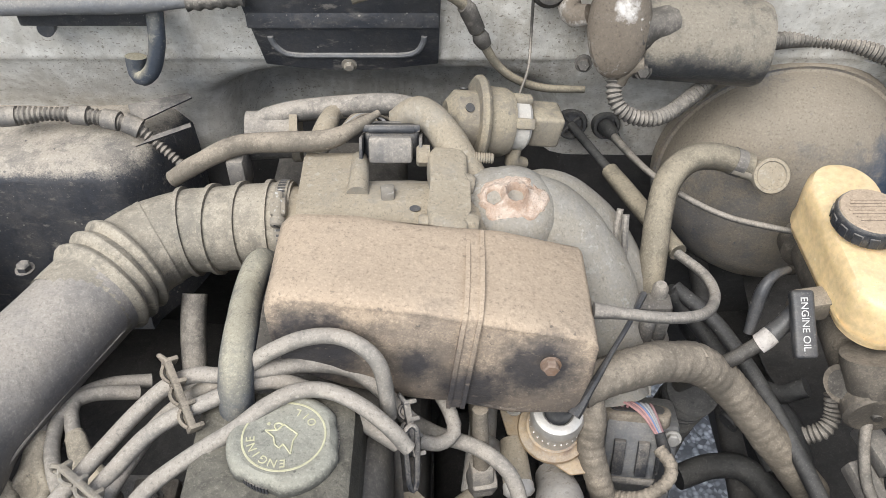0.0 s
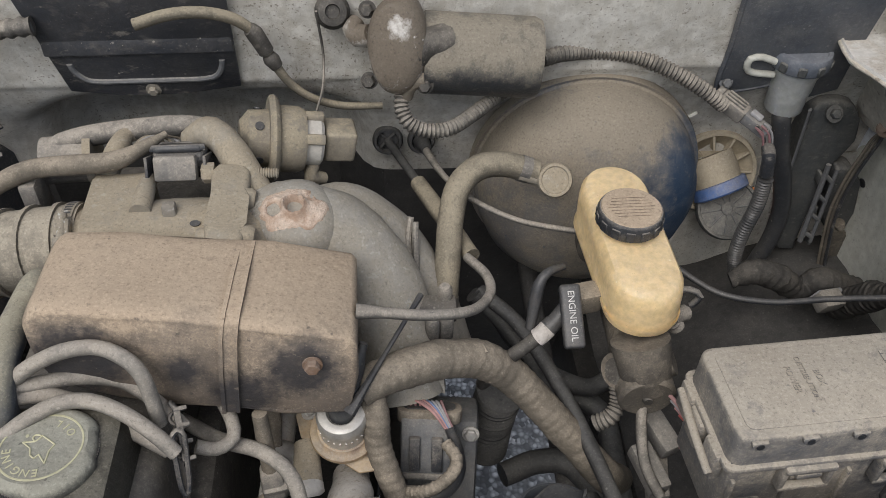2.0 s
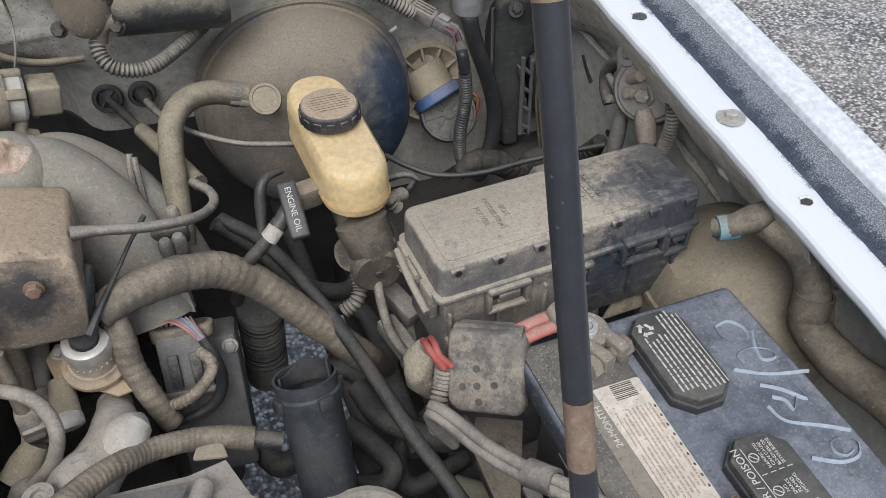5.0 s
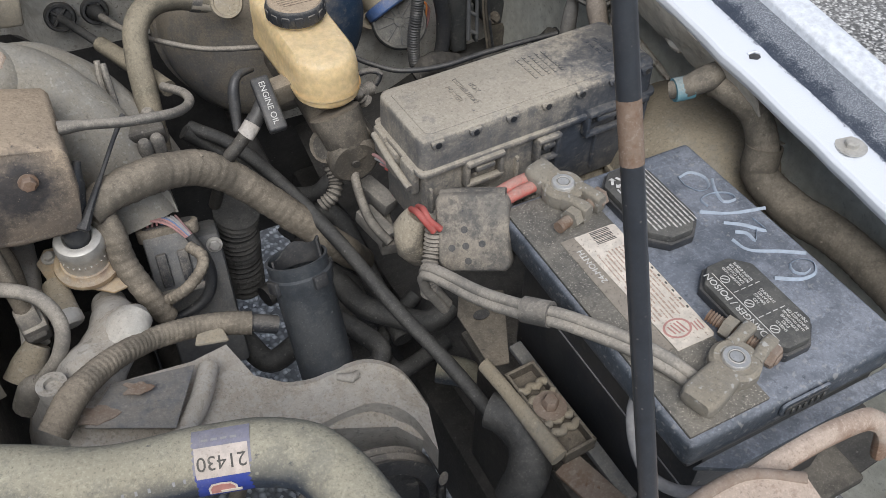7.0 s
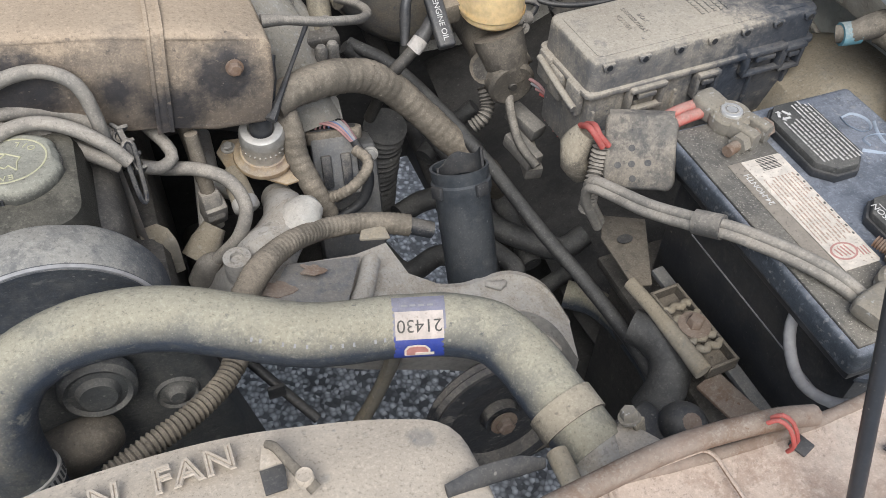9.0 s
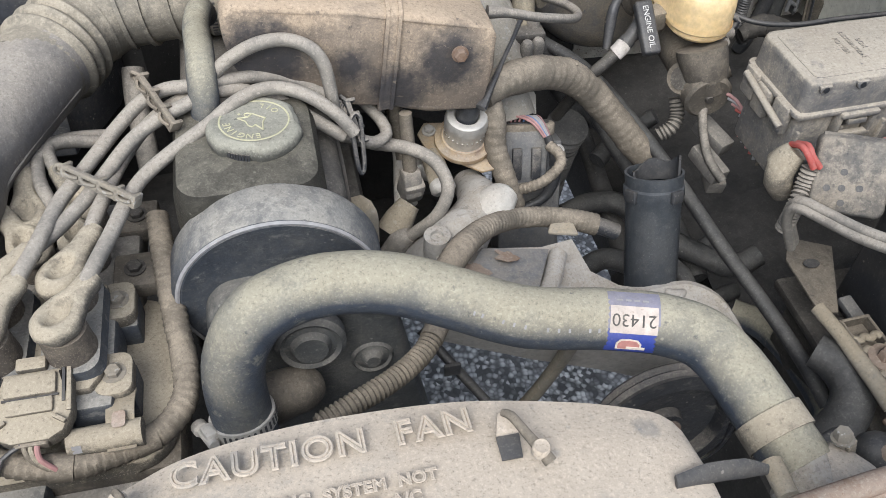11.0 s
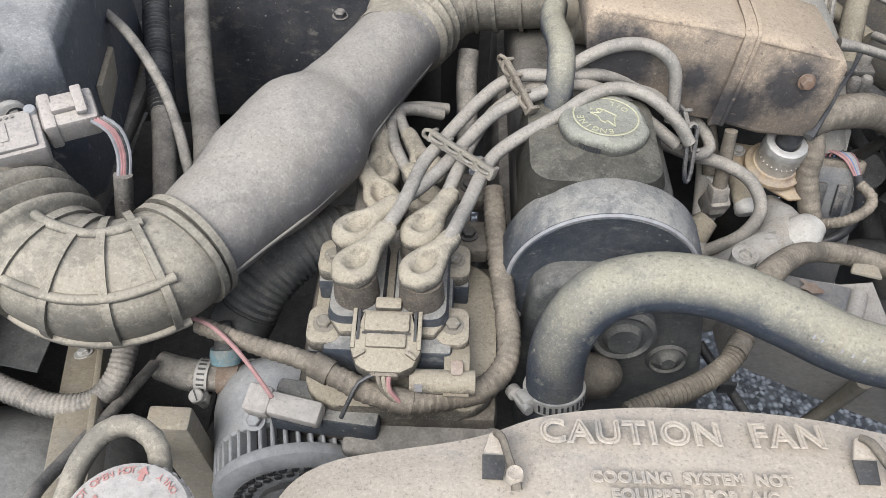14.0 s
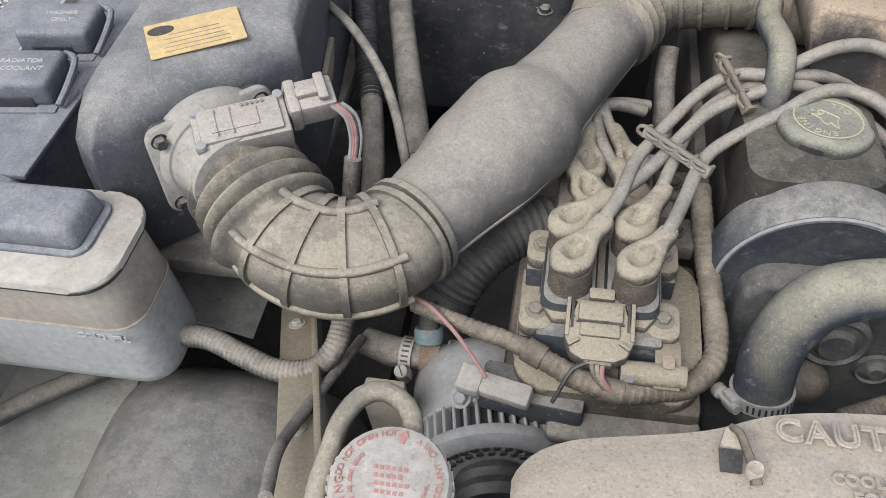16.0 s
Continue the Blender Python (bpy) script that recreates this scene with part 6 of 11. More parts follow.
def terminal(name, c, lead, label, long_side=1, size=1.0):
    t = thing(name, (c[0], c[1], 0.895), label, "battery terminal", "battery terminals")
    m = axes((c[0], c[1], 0.905), lead, (lead[1], -lead[0], 0) if lead[0] < 0 else (-lead[1], lead[0], 0))
    part("collar", lathe([(0.0100, -0.009), (0.0165, -0.009), (0.0182, -0.004), (0.0178, 0.004), (0.0150, 0.007), (0.0100, 0.0065)], pose(c[0], c[1], 0.905), 36, lump=0.10), "lead", t, "pitted lead collar")
    top = part("post_top", lathe([(0, 0.0), (0.0098, 0.0), (0.0098, 0.0078), (0.0090, 0.0090), (0, 0.0094)], pose(c[0], c[1], 0.905), 28), "chrome", t, "bright post end")
    part("post_ring", lathe([(0.0050, 0.0092), (0.0056, 0.0097), (0.0062, 0.0092)], pose(c[0], c[1], 0.905), 24), "steel", top)
    for s in (-1, 1):
        sec = []
        for k, (x, y, w, h) in enumerate(((-0.010, 0.0095, 0.0095, 0.015), (-0.018, 0.0088, 0.0095, 0.017), (-0.028, 0.0085, 0.0105, 0.018), (-0.034, 0.0085, 0.0098, 0.016))):
            sec.append([m @ V((x, s * y + px, pz)) for px, pz in rounded(w, h, 0.003, 3)])
        part("ear", loft(sec), "lead", t, "cast clamp ear")
    barrel = []
    for x, w, h, dz in ((0.010, 0.022, 0.014, 0.0), (0.018, 0.024, 0.017, 0.001), (0.034, 0.026, 0.018, 0.0), (0.044, 0.025, 0.016, -0.002), (0.048, 0.020, 0.011, -0.003)):
        barrel.append([m @ V((x * size, px, pz + dz)) for px, pz in rounded(w, h, 0.004, 4)])
    part("barrel", loft(barrel), "lead", t, "cast cable barrel", angle=50)
    part("barrel_seam", tube([m @ V((0.014, 0.004, 0.0085)), m @ V((0.024, 0.005, 0.0092)), m @ V((0.030 * size, 0.004, 0.0085))], 0.0012, 6, lump=0.5), "lead", t)
    a, b = m @ V((-0.026, -0.036 * long_side, 0.001)), m @ V((-0.026, 0.020 * long_side, 0.001))
    part("clamp_bolt", tube([a, b], 0.0044, 14, 0.01, rib=0.0022, amp=0.0006, lump=0), "rusty", t, "rusty threaded clamp bolt")
    part("nut", lathe([(0.0088, -0.004), (0.0088, 0.004), (0, 0.004)], along(a.lerp(b, 0.40 - 0.10), b), 6), "lead", t)
    part("bolt_head", lathe([(0.0090, -0.003), (0.0090, 0.005), (0.0075, 0.0065), (0, 0.0065)], along(a.lerp(b, 0.86), b), 6), "rusty", t)
    return m


terminal("positive_terminal", (0.457, 0.187), (-0.30, 0.95, 0), "corroded lead battery clamp with red cable", 1, 0.68)
terminal("negative_terminal", (0.464, -0.013), (-0.95, -0.30, 0), "corroded lead battery clamp with grey cables", -1)
POSITIVE = thing("positive_cable", (0.42, 0.21, 0.89), "faded red twin battery cables", "cable")
for dy, dz in ((0.0, 0.0), (-0.009, -0.002)):
    part("cable", tube([(0.4530, 0.2140 + dy, 0.9040 + dz), (0.4400, 0.2130 + dy, 0.9040 + dz), (0.4218, 0.2125 + dy, 0.9020 + dz), (0.4020, 0.2140 + dy, 0.8940 + dz)], 0.0052, 14), "redcable", POSITIVE)


def negative_cables():
    t = thing("negative_cable", (0.37, 0.1, 0.85), "grey twin battery cables bound with tape", "cable")
    mid = [(0.4376, -0.0111, 0.8970), (0.4254, 0.0094, 0.9050), (0.4103, 0.0341, 0.9070), (0.3942, 0.0581, 0.9060), (0.3809, 0.0769, 0.9040), (0.3662, 0.1015, 0.8950), (0.3534, 0.1364, 0.8800), (0.3435, 0.1729, 0.8680), (0.3357, 0.1926, 0.8620), (0.3384, 0.1980, 0.8400), (0.3578, 0.1984, 0.8000)]
    for dx, dz in ((0, 0.0035), (0.003, -0.003), (-0.003, -0.001)):
        part("cable", tube([(x + dx, y + dx, z + dz) for x, y, z in mid], 0.0046, 10, 0.008), "wire", t)
    bm, m = band(mid, 0.0092, 0.022, 0.40, thick=0.0006)
    part("tape", bm, "rubber", t, "grey tape wrap")


negative_cables()


def fuse_box():
    t = thing("fuse_box", (0.497, 0.32, 0.80), "dusty black under-hood fuse box with moulded lettering", "fuse box")
    cx, cy, turn = 0.4985, 0.3235, 2.6
    m = pose(cx, cy, 0, 0, 0, turn)
    sec = []
    for z, gx, gy in ((0.886, 0.0, 0.0), (0.912, -0.0008, -0.0008), (0.9168, -0.0014, -0.0014), (0.9185, -0.003, -0.003), (0.9192, -0.006, -0.006)):
        sec.append([m @ V((x, y, z)) for x, y in rounded(0.256 + gx, 0.086 + gy, 0.009, 4)])
    lid = part("lid", loft(sec), "fusebox", t, "dust-covered lid", angle=55)
    part("top_panel", prism(rounded(0.238, 0.070, 0.006, 4), 0.0014, m @ pose(0, 0, 0.9186), 0.0006), "fusebox", lid)
    part("body", rbox((0.246, 0.078, 0.085), m @ pose(0, 0, 0.842), 0.004), "fusebox", t)
    part("flange", prism(rounded(0.264, 0.094, 0.008, 3), 0.006, m @ pose(0, 0, 0.8815), 0.0018), "fusebox", t)
    part("joint", rbox((0.252, 0.082, 0.0022), m @ pose(0, 0, 0.8868), 0), "blackbare", t, "dark joint under the lid")
    for i in range(7):
        x = -0.113 + 0.0378 * i
        half = [(0.0062 * math.cos(a), 0.0062 * math.sin(a)) for a in [math.pi + math.pi * k / 10 for k in range(11)]] + [(0.0062, 0.002), (-0.0062, 0.002)]
        lug = part("lug", prism(half, 0.004, m @ pose(x, -0.0415, 0.9150, 90), 0.001), "fusebox", lid, "half-round lug")
        part("lug_hole", lathe([(0, 0), (0.0030, 0), (0.0030, 0.0012), (0, 0.0012)], m @ pose(x, -0.0450, 0.9135, 90), 14), "blackbare", lug)
    for x, wide, low in ((-0.066, 0.040, 0.0), (0.004, 0.026, -0.004), (0.070, 0.046, 0.006), (0.106, 0.026, 0.002)):
        y = -0.0445
        c = part("latch", rbox((wide, 0.007, 0.005), m @ pose(x, y - 0.002, 0.858 + low), 0.0015), "fusebox", t)
        for s in (-1, 1):
            part("latch_side", rbox((0.0045, 0.010, 0.028), m @ pose(x + s * (wide / 2 - 0.002), y, 0.870 + low), 0.0015), "fusebox", c)
        part("latch_top", rbox((wide, 0.012, 0.006), m @ pose(x, y - 0.001, 0.882 + low), 0.002), "fusebox", c)
        part("latch_window", rbox((wide * 0.62, 0.002, 0.012), m @ pose(x, y + 0.0035, 0.870 + low), 0.001), "blackbare", c)
        part("clip", rbox((wide * 0.5, 0.006, 0.006), m @ pose(x, y - 0.003, 0.874 + low), 0.0015), "fusebox", c)
    for i in range(6):
        part("rib", rbox((0.0035, 0.006, 0.05), m @ pose(-0.118 + i * 0.046, -0.040, 0.838), 0.001), "fusebox", t)
    foot = part("foot", rbox((0.034, 0.010, 0.018), m @ pose(-0.106, -0.043, 0.826), 0.003), "fusebox", t)
    part("foot_bar", rbox((0.030, 0.006, 0.005), m @ pose(-0.106, -0.049, 0.833), 0.0015), "fusebox", foot)
    for k, (dy, dz) in enumerate(((-0.024, 0.872), (0.006, 0.868), (0.028, 0.872))):
        part("end_clip", rbox((0.009, 0.022, 0.030), m @ pose(-0.1305, dy, dz), 0.0025), "fusebox", t)
    part("end_bar", tube([m @ V((-0.137, -0.036, 0.868)), m @ V((-0.138, 0.0, 0.876)), m @ V((-0.136, 0.034, 0.880))], 0.0035, 10), "fusebox", t)
    part("end_clip", rbox((0.012, 0.044, 0.030), m @ pose(0.133, 0, 0.868), 0.004), "fusebox", t)
    q = axes(m @ V((-0.060, 0.004, 0.9203)), m.to_3x3() @ V((0, -1, 0)), m.to_3x3() @ V((1, 0, 0)))
    for w, x, s in (("POWER", -0.009, 0.0072), ("DISTRIBUTION", 0.002, 0.0062), ("BOX", 0.012, 0.0072)):
        part("moulded_lettering", letters(w, s, q @ pose(0.0, x, 0), 0.0007), "fusebox", lid)
    for w, x in (("PULL TAB", 0.147), ("TO RELEASE", 0.156)):
        part("moulded_lettering", letters(w, 0.0052, q @ pose(0.0, x, 0), 0.0006), "fusebox", lid)
    rnd = random.Random(8)
    for k in range(5):
        y = -0.019
        while y < 0.016:
            ln = rnd.uniform(0.002, 0.006)
            part("moulded_mark", rbox((ln, 0.0030, 0.001), q @ pose(y + ln / 2, 0.070 + 0.0072 * k, 0.0002), 0), "fusebox", lid)
            y += ln + 0.0012


fuse_box()


def booster():
    t = thing("brake_booster", (0.375, 0.62, 0.69), "dusty dark blue steel brake booster dome", "brake booster")
    a, b = V((0.362, 0.715, 0.820)), V((0.350, 0.42, 0.815))
    m = along(a, b)
    shell = [(0, 0.10), (0.045, 0.098), (0.055, 0.094), (0.085, 0.088), (0.112, 0.076), (0.128, 0.055), (0.134, 0.03), (0.1345, 0.012), (0.139, 0.010), (0.141, 0.004), (0.139, -0.002), (0.133, -0.004), (0.128, -0.03), (0.10, -0.06), (0, -0.06)]
    shell = [(r * 0.93, h) for r, h in shell]
    part("shell", lathe(shell, m, 72), "booster", t)
    part("crimp", lathe([(0.1265, 0.010), (0.1316, 0.012), (0.1325, 0.005), (0.1316, -0.003), (0.1265, -0.005)], m, 72), "booster", t)
    c = V((0.298, 0.585, 0.910))
    v = part("check_valve", lathe([(0.012, -0.03), (0.012, -0.004), (0.0165, -0.003), (0.0172, 0.004), (0.0160, 0.0072), (0.0135, 0.0072), (0.0125, 0.0056), (0, 0.0062)], along(c, c + V((-0.03, -0.3, 0.22))), 28), "manifold", t, "round check valve")
    part("inlet", tube([c + V((0.0, 0.004, -0.006)), c + V((-0.022, 0.005, 0.002)), c + V((-0.034, 0.006, 0.006))], 0.0075, 14), "manifold", v)


booster()
VACUUM_HOSE_PATH = [(0.2810, 0.5953, 0.9120), (0.2505, 0.5968, 0.9220), (0.2241, 0.5911, 0.9240), (0.2040, 0.5756, 0.9150), (0.1954, 0.5561, 0.8950), (0.1910, 0.5327, 0.8680), (0.1873, 0.5123, 0.8450), (0.1843, 0.4934, 0.8200)]
bound("vacuum_hose", VACUUM_HOSE_PATH, tube(VACUUM_HOSE_PATH, 0.0125, 18), "olivehose", "thick dusty rubber brake vacuum hose", "hose", r=0.0127, at=(0.06, 0.93), width=0.010, wrap="rubber", wrap_name="clamp_ring")


def master_cylinder():
    t = thing("master_cylinder", (0.352, 0.46, 0.80), "dusty cast brake master cylinder", "master cylinder")
    a, b = V((0.352, 0.385, 0.826)), V((0.358, 0.60, 0.834))
    m = along(a, b)
    part("barrel", lathe([(0, -0.003), (0.022, -0.003), (0.0255, 0.0), (0.0255, 0.012), (0.022, 0.016), (0.022, 0.18), (0.03, 0.185), (0.03, 0.20)], m, 32), "castdust", t)
    part("end_plug", lathe([(0, -0.006), (0.004, -0.006), (0.005, -0.003), (0.018, -0.0025)], m, 20), "darkmetal", t)
    part("port_boss", tube([(0.3585, 0.4085, 0.8380), (0.3674, 0.4085, 0.8450), (0.3760, 0.4075, 0.8500)], [0.017, 0.016, 0.0155], 18, lump=0.04), "castdust", t)
    part("port_boss", tube([(0.3528, 0.4223, 0.8250), (0.3393, 0.4128, 0.8320), (0.3283, 0.4053, 0.8380)], [0.018, 0.017, 0.0165], 18, lump=0.04), "castdust", t)
    part("body", tube([(0.3563, 0.3987, 0.8260), (0.3506, 0.4044, 0.8480), (0.3468, 0.4145, 0.8680)], [0.020, 0.024, 0.026], 18, lump=0.08), "castdust", t)
    part("plug", lathe([(0, 0), (0.012, 0), (0.012, 0.002), (0, 0.002)], along((0.3283, 0.4053, 0.8380), V((0.3283, 0.4053, 0.8380)) + V((-1, -0.5, 0.5))), 18), "darkmetal", t)


master_cylinder()


def reservoir():
    t = thing("brake_reservoir", (0.347, 0.48, 0.86), "yellowed translucent brake fluid reservoir", "fluid reservoir")
    sec = []
    for z, k, dy in ((0.876, 0.86, 0.0), (0.880, 0.97, 0.0), (0.885, 0.98, 0.0), (0.887, 1.04, 0.0), (0.890, 1.04, 0.0), (0.892, 1.0, 0.0), (0.914, 1.0, 0.001), (0.925, 0.96, 0.002), (0.930, 0.85, 0.003), (0.932, 0.6, 0.003)):
        out = rounded(0.064, 0.160, 0.030, 8)
        sec.append([V((0.3465 + x * k - 0.008 * (y / 0.168), 0.488 + y * (1 - (1 - k) * 0.4) + dy, z + 0.016 * (y / 0.168) * (1 if z > 0.89 else 0.3))) for x, y in out])
    part("tank", loft(sec), "reservoir", t)
    c = V((0.344, 0.492, 0.934))
    m = along(c, c + V((0, 0.0, 1)))
    cap = part("cap", lathe([(0.027, 0), (0.0285, 0.002), (0.0285, 0.014), (0.027, 0.0165), (0, 0.017)], m, 40), "black", t, "ribbed black cap caked in tan dust")
    part("dust_cake", lathe([(0.0262, 0.0165), (0.0255, 0.0178), (0, 0.0182)], m, 40), "shield", cap, "tan dust on the cap")
    for k in range(14):
        part("grip_rib", rbox((0.0016, 0.008, 0.010), m @ pose(0, 0, 0, 0, 0, k * 360 / 14) @ pose(0.0285, 0, 0.007), 0.0007, 1), "black", cap)
    bars = bmesh.new()
    for k in range(7):
        rbox((0.040 - 0.0035 * abs(k - 3), 0.0012, 0.0006), m @ pose(0, 0.012 - k * 0.004, 0.0184), 0, into=bars)
    part("cap_print", bars, "shield", cap)
    part("neck", lathe([(0.022, -0.015), (0.022, 0.0)], m, 28), "reservoir", t)
    part("sensor_plug", rbox((0.03, 0.022, 0.022), pose(0.303, 0.455, 0.880, 0, 0, 10), 0.004), "tape", t, "tan level sensor plug")


reservoir()


def wiper_motor():
    t = thing("wiper_motor", (0.22, 0.66, 0.93), "dusty dark wiper motor bolted to the firewall", "motor")
    a, b = V((0.172, 0.664, 1.008)), V((0.288, 0.660, 1.000))
    m = along(a, b)
    part("motor_can", lathe([(0, 0), (0.034, 0), (0.0385, 0.004), (0.0385, 0.108), (0.036, 0.114), (0, 0.115)], m, 40), "motor", t)
    c = V((0.151, 0.64, 1.029))
    axis = along(c, c + V((-0.15, -1.0, 0.35)))
    g = part("gearbox", lathe([(0, -0.03), (0.030, -0.03), (0.034, -0.022), (0.035, 0.004), (0.031, 0.013), (0.020, 0.019), (0.008, 0.021), (0, 0.021)], axis @ Matrix.Diagonal((0.78, 1.28, 1, 1)), 36, lump=0.10), "gearcase", t, "soiled rounded gear housing with worn white patch")
    for x, y in ((-0.026, -0.034), (0.026, -0.036), (-0.028, 0.030)):
        part("cap_bolt", hexbolt(axis @ pose(x, y, -0.004), 0.006, 0.008, 0.008), "darkmetal", g)
    part("neck", tube([c + V((0.012, 0.0, -0.006)), c + V((0.030, 0.006, -0.004)), c + V((0.046, 0.012, -0.006))], [0.020, 0.017, 0.020], 16, lump=0.15), "darkmetal", t)
    part("arm", tube([(0.127, 0.655, 1.033), (0.116, 0.662, 1.028), (0.111, 0.668, 1.032), (0.116, 0.675, 1.037)], [0.009, 0.011, 0.010, 0.007], 12), "gearcase", t)
    bush = along((0.093, 0.675, 1.046), (0.1, 0.6, 1.079))
    part("bush", lathe([(0, -0.01), (0.016, -0.01), (0.0165, 0.0), (0.013, 0.006), (0.007, 0.007), (0.006, 0.003), (0, 0.003)], bush, 24), "darkmetal", t, "dark round rubber bush")
    part("plug", tube([(0.176, 0.628, 1.000), (0.166, 0.630, 0.997), (0.160, 0.632, 0.988), (0.158, 0.632, 0.978)], [0.008, 0.0085, 0.0075, 0.0065], 12, lump=0.5), "tape", t, "taped plug bundle")


wiper_motor()
single("wiper_conduit", tube([(0.1622, 0.6487, 0.9950), (0.1554, 0.6369, 0.9850), (0.1530, 0.6251, 0.9720), (0.1601, 0.6162, 0.9600), (0.1788, 0.6144, 0.9520), (0.2009, 0.6215, 0.9500), (0.2254, 0.6425, 0.9520), (0.2478, 0.6638, 0.9550), (0.2589, 0.6735, 0.9580)], 0.0068, 12, rib=0.0042, amp=0.0010), "conduit", "dusty corrugated wiring conduit at the wiper motor", "wiring conduit", "wiring conduits")
single("cowl_conduit", tube([(0.2952, 0.6828, 0.9850), (0.3187, 0.6926, 0.9850), (0.3563, 0.7031, 0.9800), (0.3969, 0.6992, 0.9750), (0.4371, 0.6867, 0.9620), (0.4702, 0.6755, 0.9450), (0.4909, 0.6715, 0.9300)], 0.0075, 12, rib=0.0045, amp=0.0011), "conduit", "dusty corrugated wiring conduit along the cowl", "wiring conduit", "wiring conduits")


def harness_connector():
    t = thing("wiring_connector", (0.545, 0.73, 0.85), "grey wiring connector on a corrugated conduit", "connector")
    p = [(0.4950, 0.7012, 0.9250), (0.5165, 0.6823, 0.9150), (0.5349, 0.6643, 0.9050)]
    body = along(p[0], p[2])
    part("plug", rbox((0.015, 0.013, 0.034), body @ pose(0, 0, 0.050), 0.003), "bluegrey", t)
    part("socket", rbox((0.020, 0.016, 0.034), body @ pose(0, 0, 0.020), 0.003), "grey", t)
    part("lock_tab", rbox((0.009, 0.004, 0.014), body @ pose(0.001, 0.009, 0.046), 0.0015), "greyw", t, "pale lock tab")
    for k in range(3):
        part("latch_rib", rbox((0.0022, 0.003, 0.024), body @ pose(-0.006 + 0.006 * k, 0.0095, 0.020), 0.001), "grey", t)
    part("collar", lathe([(0.009, -0.003), (0.0105, -0.002), (0.0105, 0.004), (0.009, 0.005)], body, 20), "grey", t)
    run = [(0.529, 0.655, 0.913), (0.54, 0.655, 0.901), (0.547, 0.655, 0.876)]
    for k, c in enumerate(("rosewire", "black", "greyw", "rosewire", "black", "greyw")):
        o = V((0.0022 * (k - 2.5), 0.002 * (k % 3), 0.0015 * (k % 2)))
        part("wire", tube([body @ V((0.002 * (k - 2.5), 0, 0.066))] + [V(q) + o for q in run], 0.0013, 6), c, t)
    down = [(0.54, 0.64, 0.887), (0.545, 0.64, 0.856), (0.546, 0.64, 0.818), (0.54, 0.64, 0.773), (0.542, 0.64, 0.732), (0.559, 0.64, 0.702)]
    part("taped_sleeve", tube([V(run[1]).lerp(V(run[2]), 0.6), down[0], V(down[0]).lerp(V(down[1]), 0.8)], [0.0072, 0.0078, 0.0074], 12, lump=0.12), "black", t, "black tape sleeve")
    part("conduit", tube(down[1:], 0.0076, 12, rib=0.0036, amp=0.0010), "blackbare", t)


harness_connector()


def washer_filler():
    t = thing("washer_filler", (0.61, 0.74, 0.80), "milky grey washer filler neck with dusty grey cap", "filler neck")
    m = along((0.5745, 0.703, 0.959), (0.5745, 0.700, 1.05))
    part("cap", lathe([(0.027, 0.0), (0.031, 0.001), (0.032, 0.003), (0.032, 0.015), (0.030, 0.0185), (0.026, 0.019), (0.025, 0.0175), (0, 0.0178)], m, 40, lump=0.01), "capgrey", t, "dusty grey screw cap")
    for k in range(10):
        part("grip_rib", rbox((0.004, 0.009, 0.011), m @ pose(0, 0, 0, 0, 0, k * 36) @ pose(0.0315, 0, 0.008), 0.0015, 1), "timing", t)
    part("neck", lathe([(0.019, -0.056), (0.0205, -0.054), (0.0215, -0.030), (0.0225, -0.028), (0.0235, -0.010), (0.025, -0.008), (0.025, 0.0)], m, 32), "tank", t, "milky grey plastic neck")
    part("tube", tube([m @ V((0, 0, -0.05))] + [(0.571, 0.695, 0.9), (0.583, 0.695, 0.855), (0.599, 0.695, 0.81), (0.611, 0.695, 0.764), (0.612, 0.695, 0.717), (0.603, 0.695, 0.673), (0.594, 0.695, 0.646)], 0.0105, 14), "blackbare", t, "black filler hose")
    part("strap", tube([(0.605, 0.7, 0.902), (0.608, 0.7, 0.806)], 0.0045, 8, flat=0.35), "bluegrey", t, "narrow steel strap")


washer_filler()


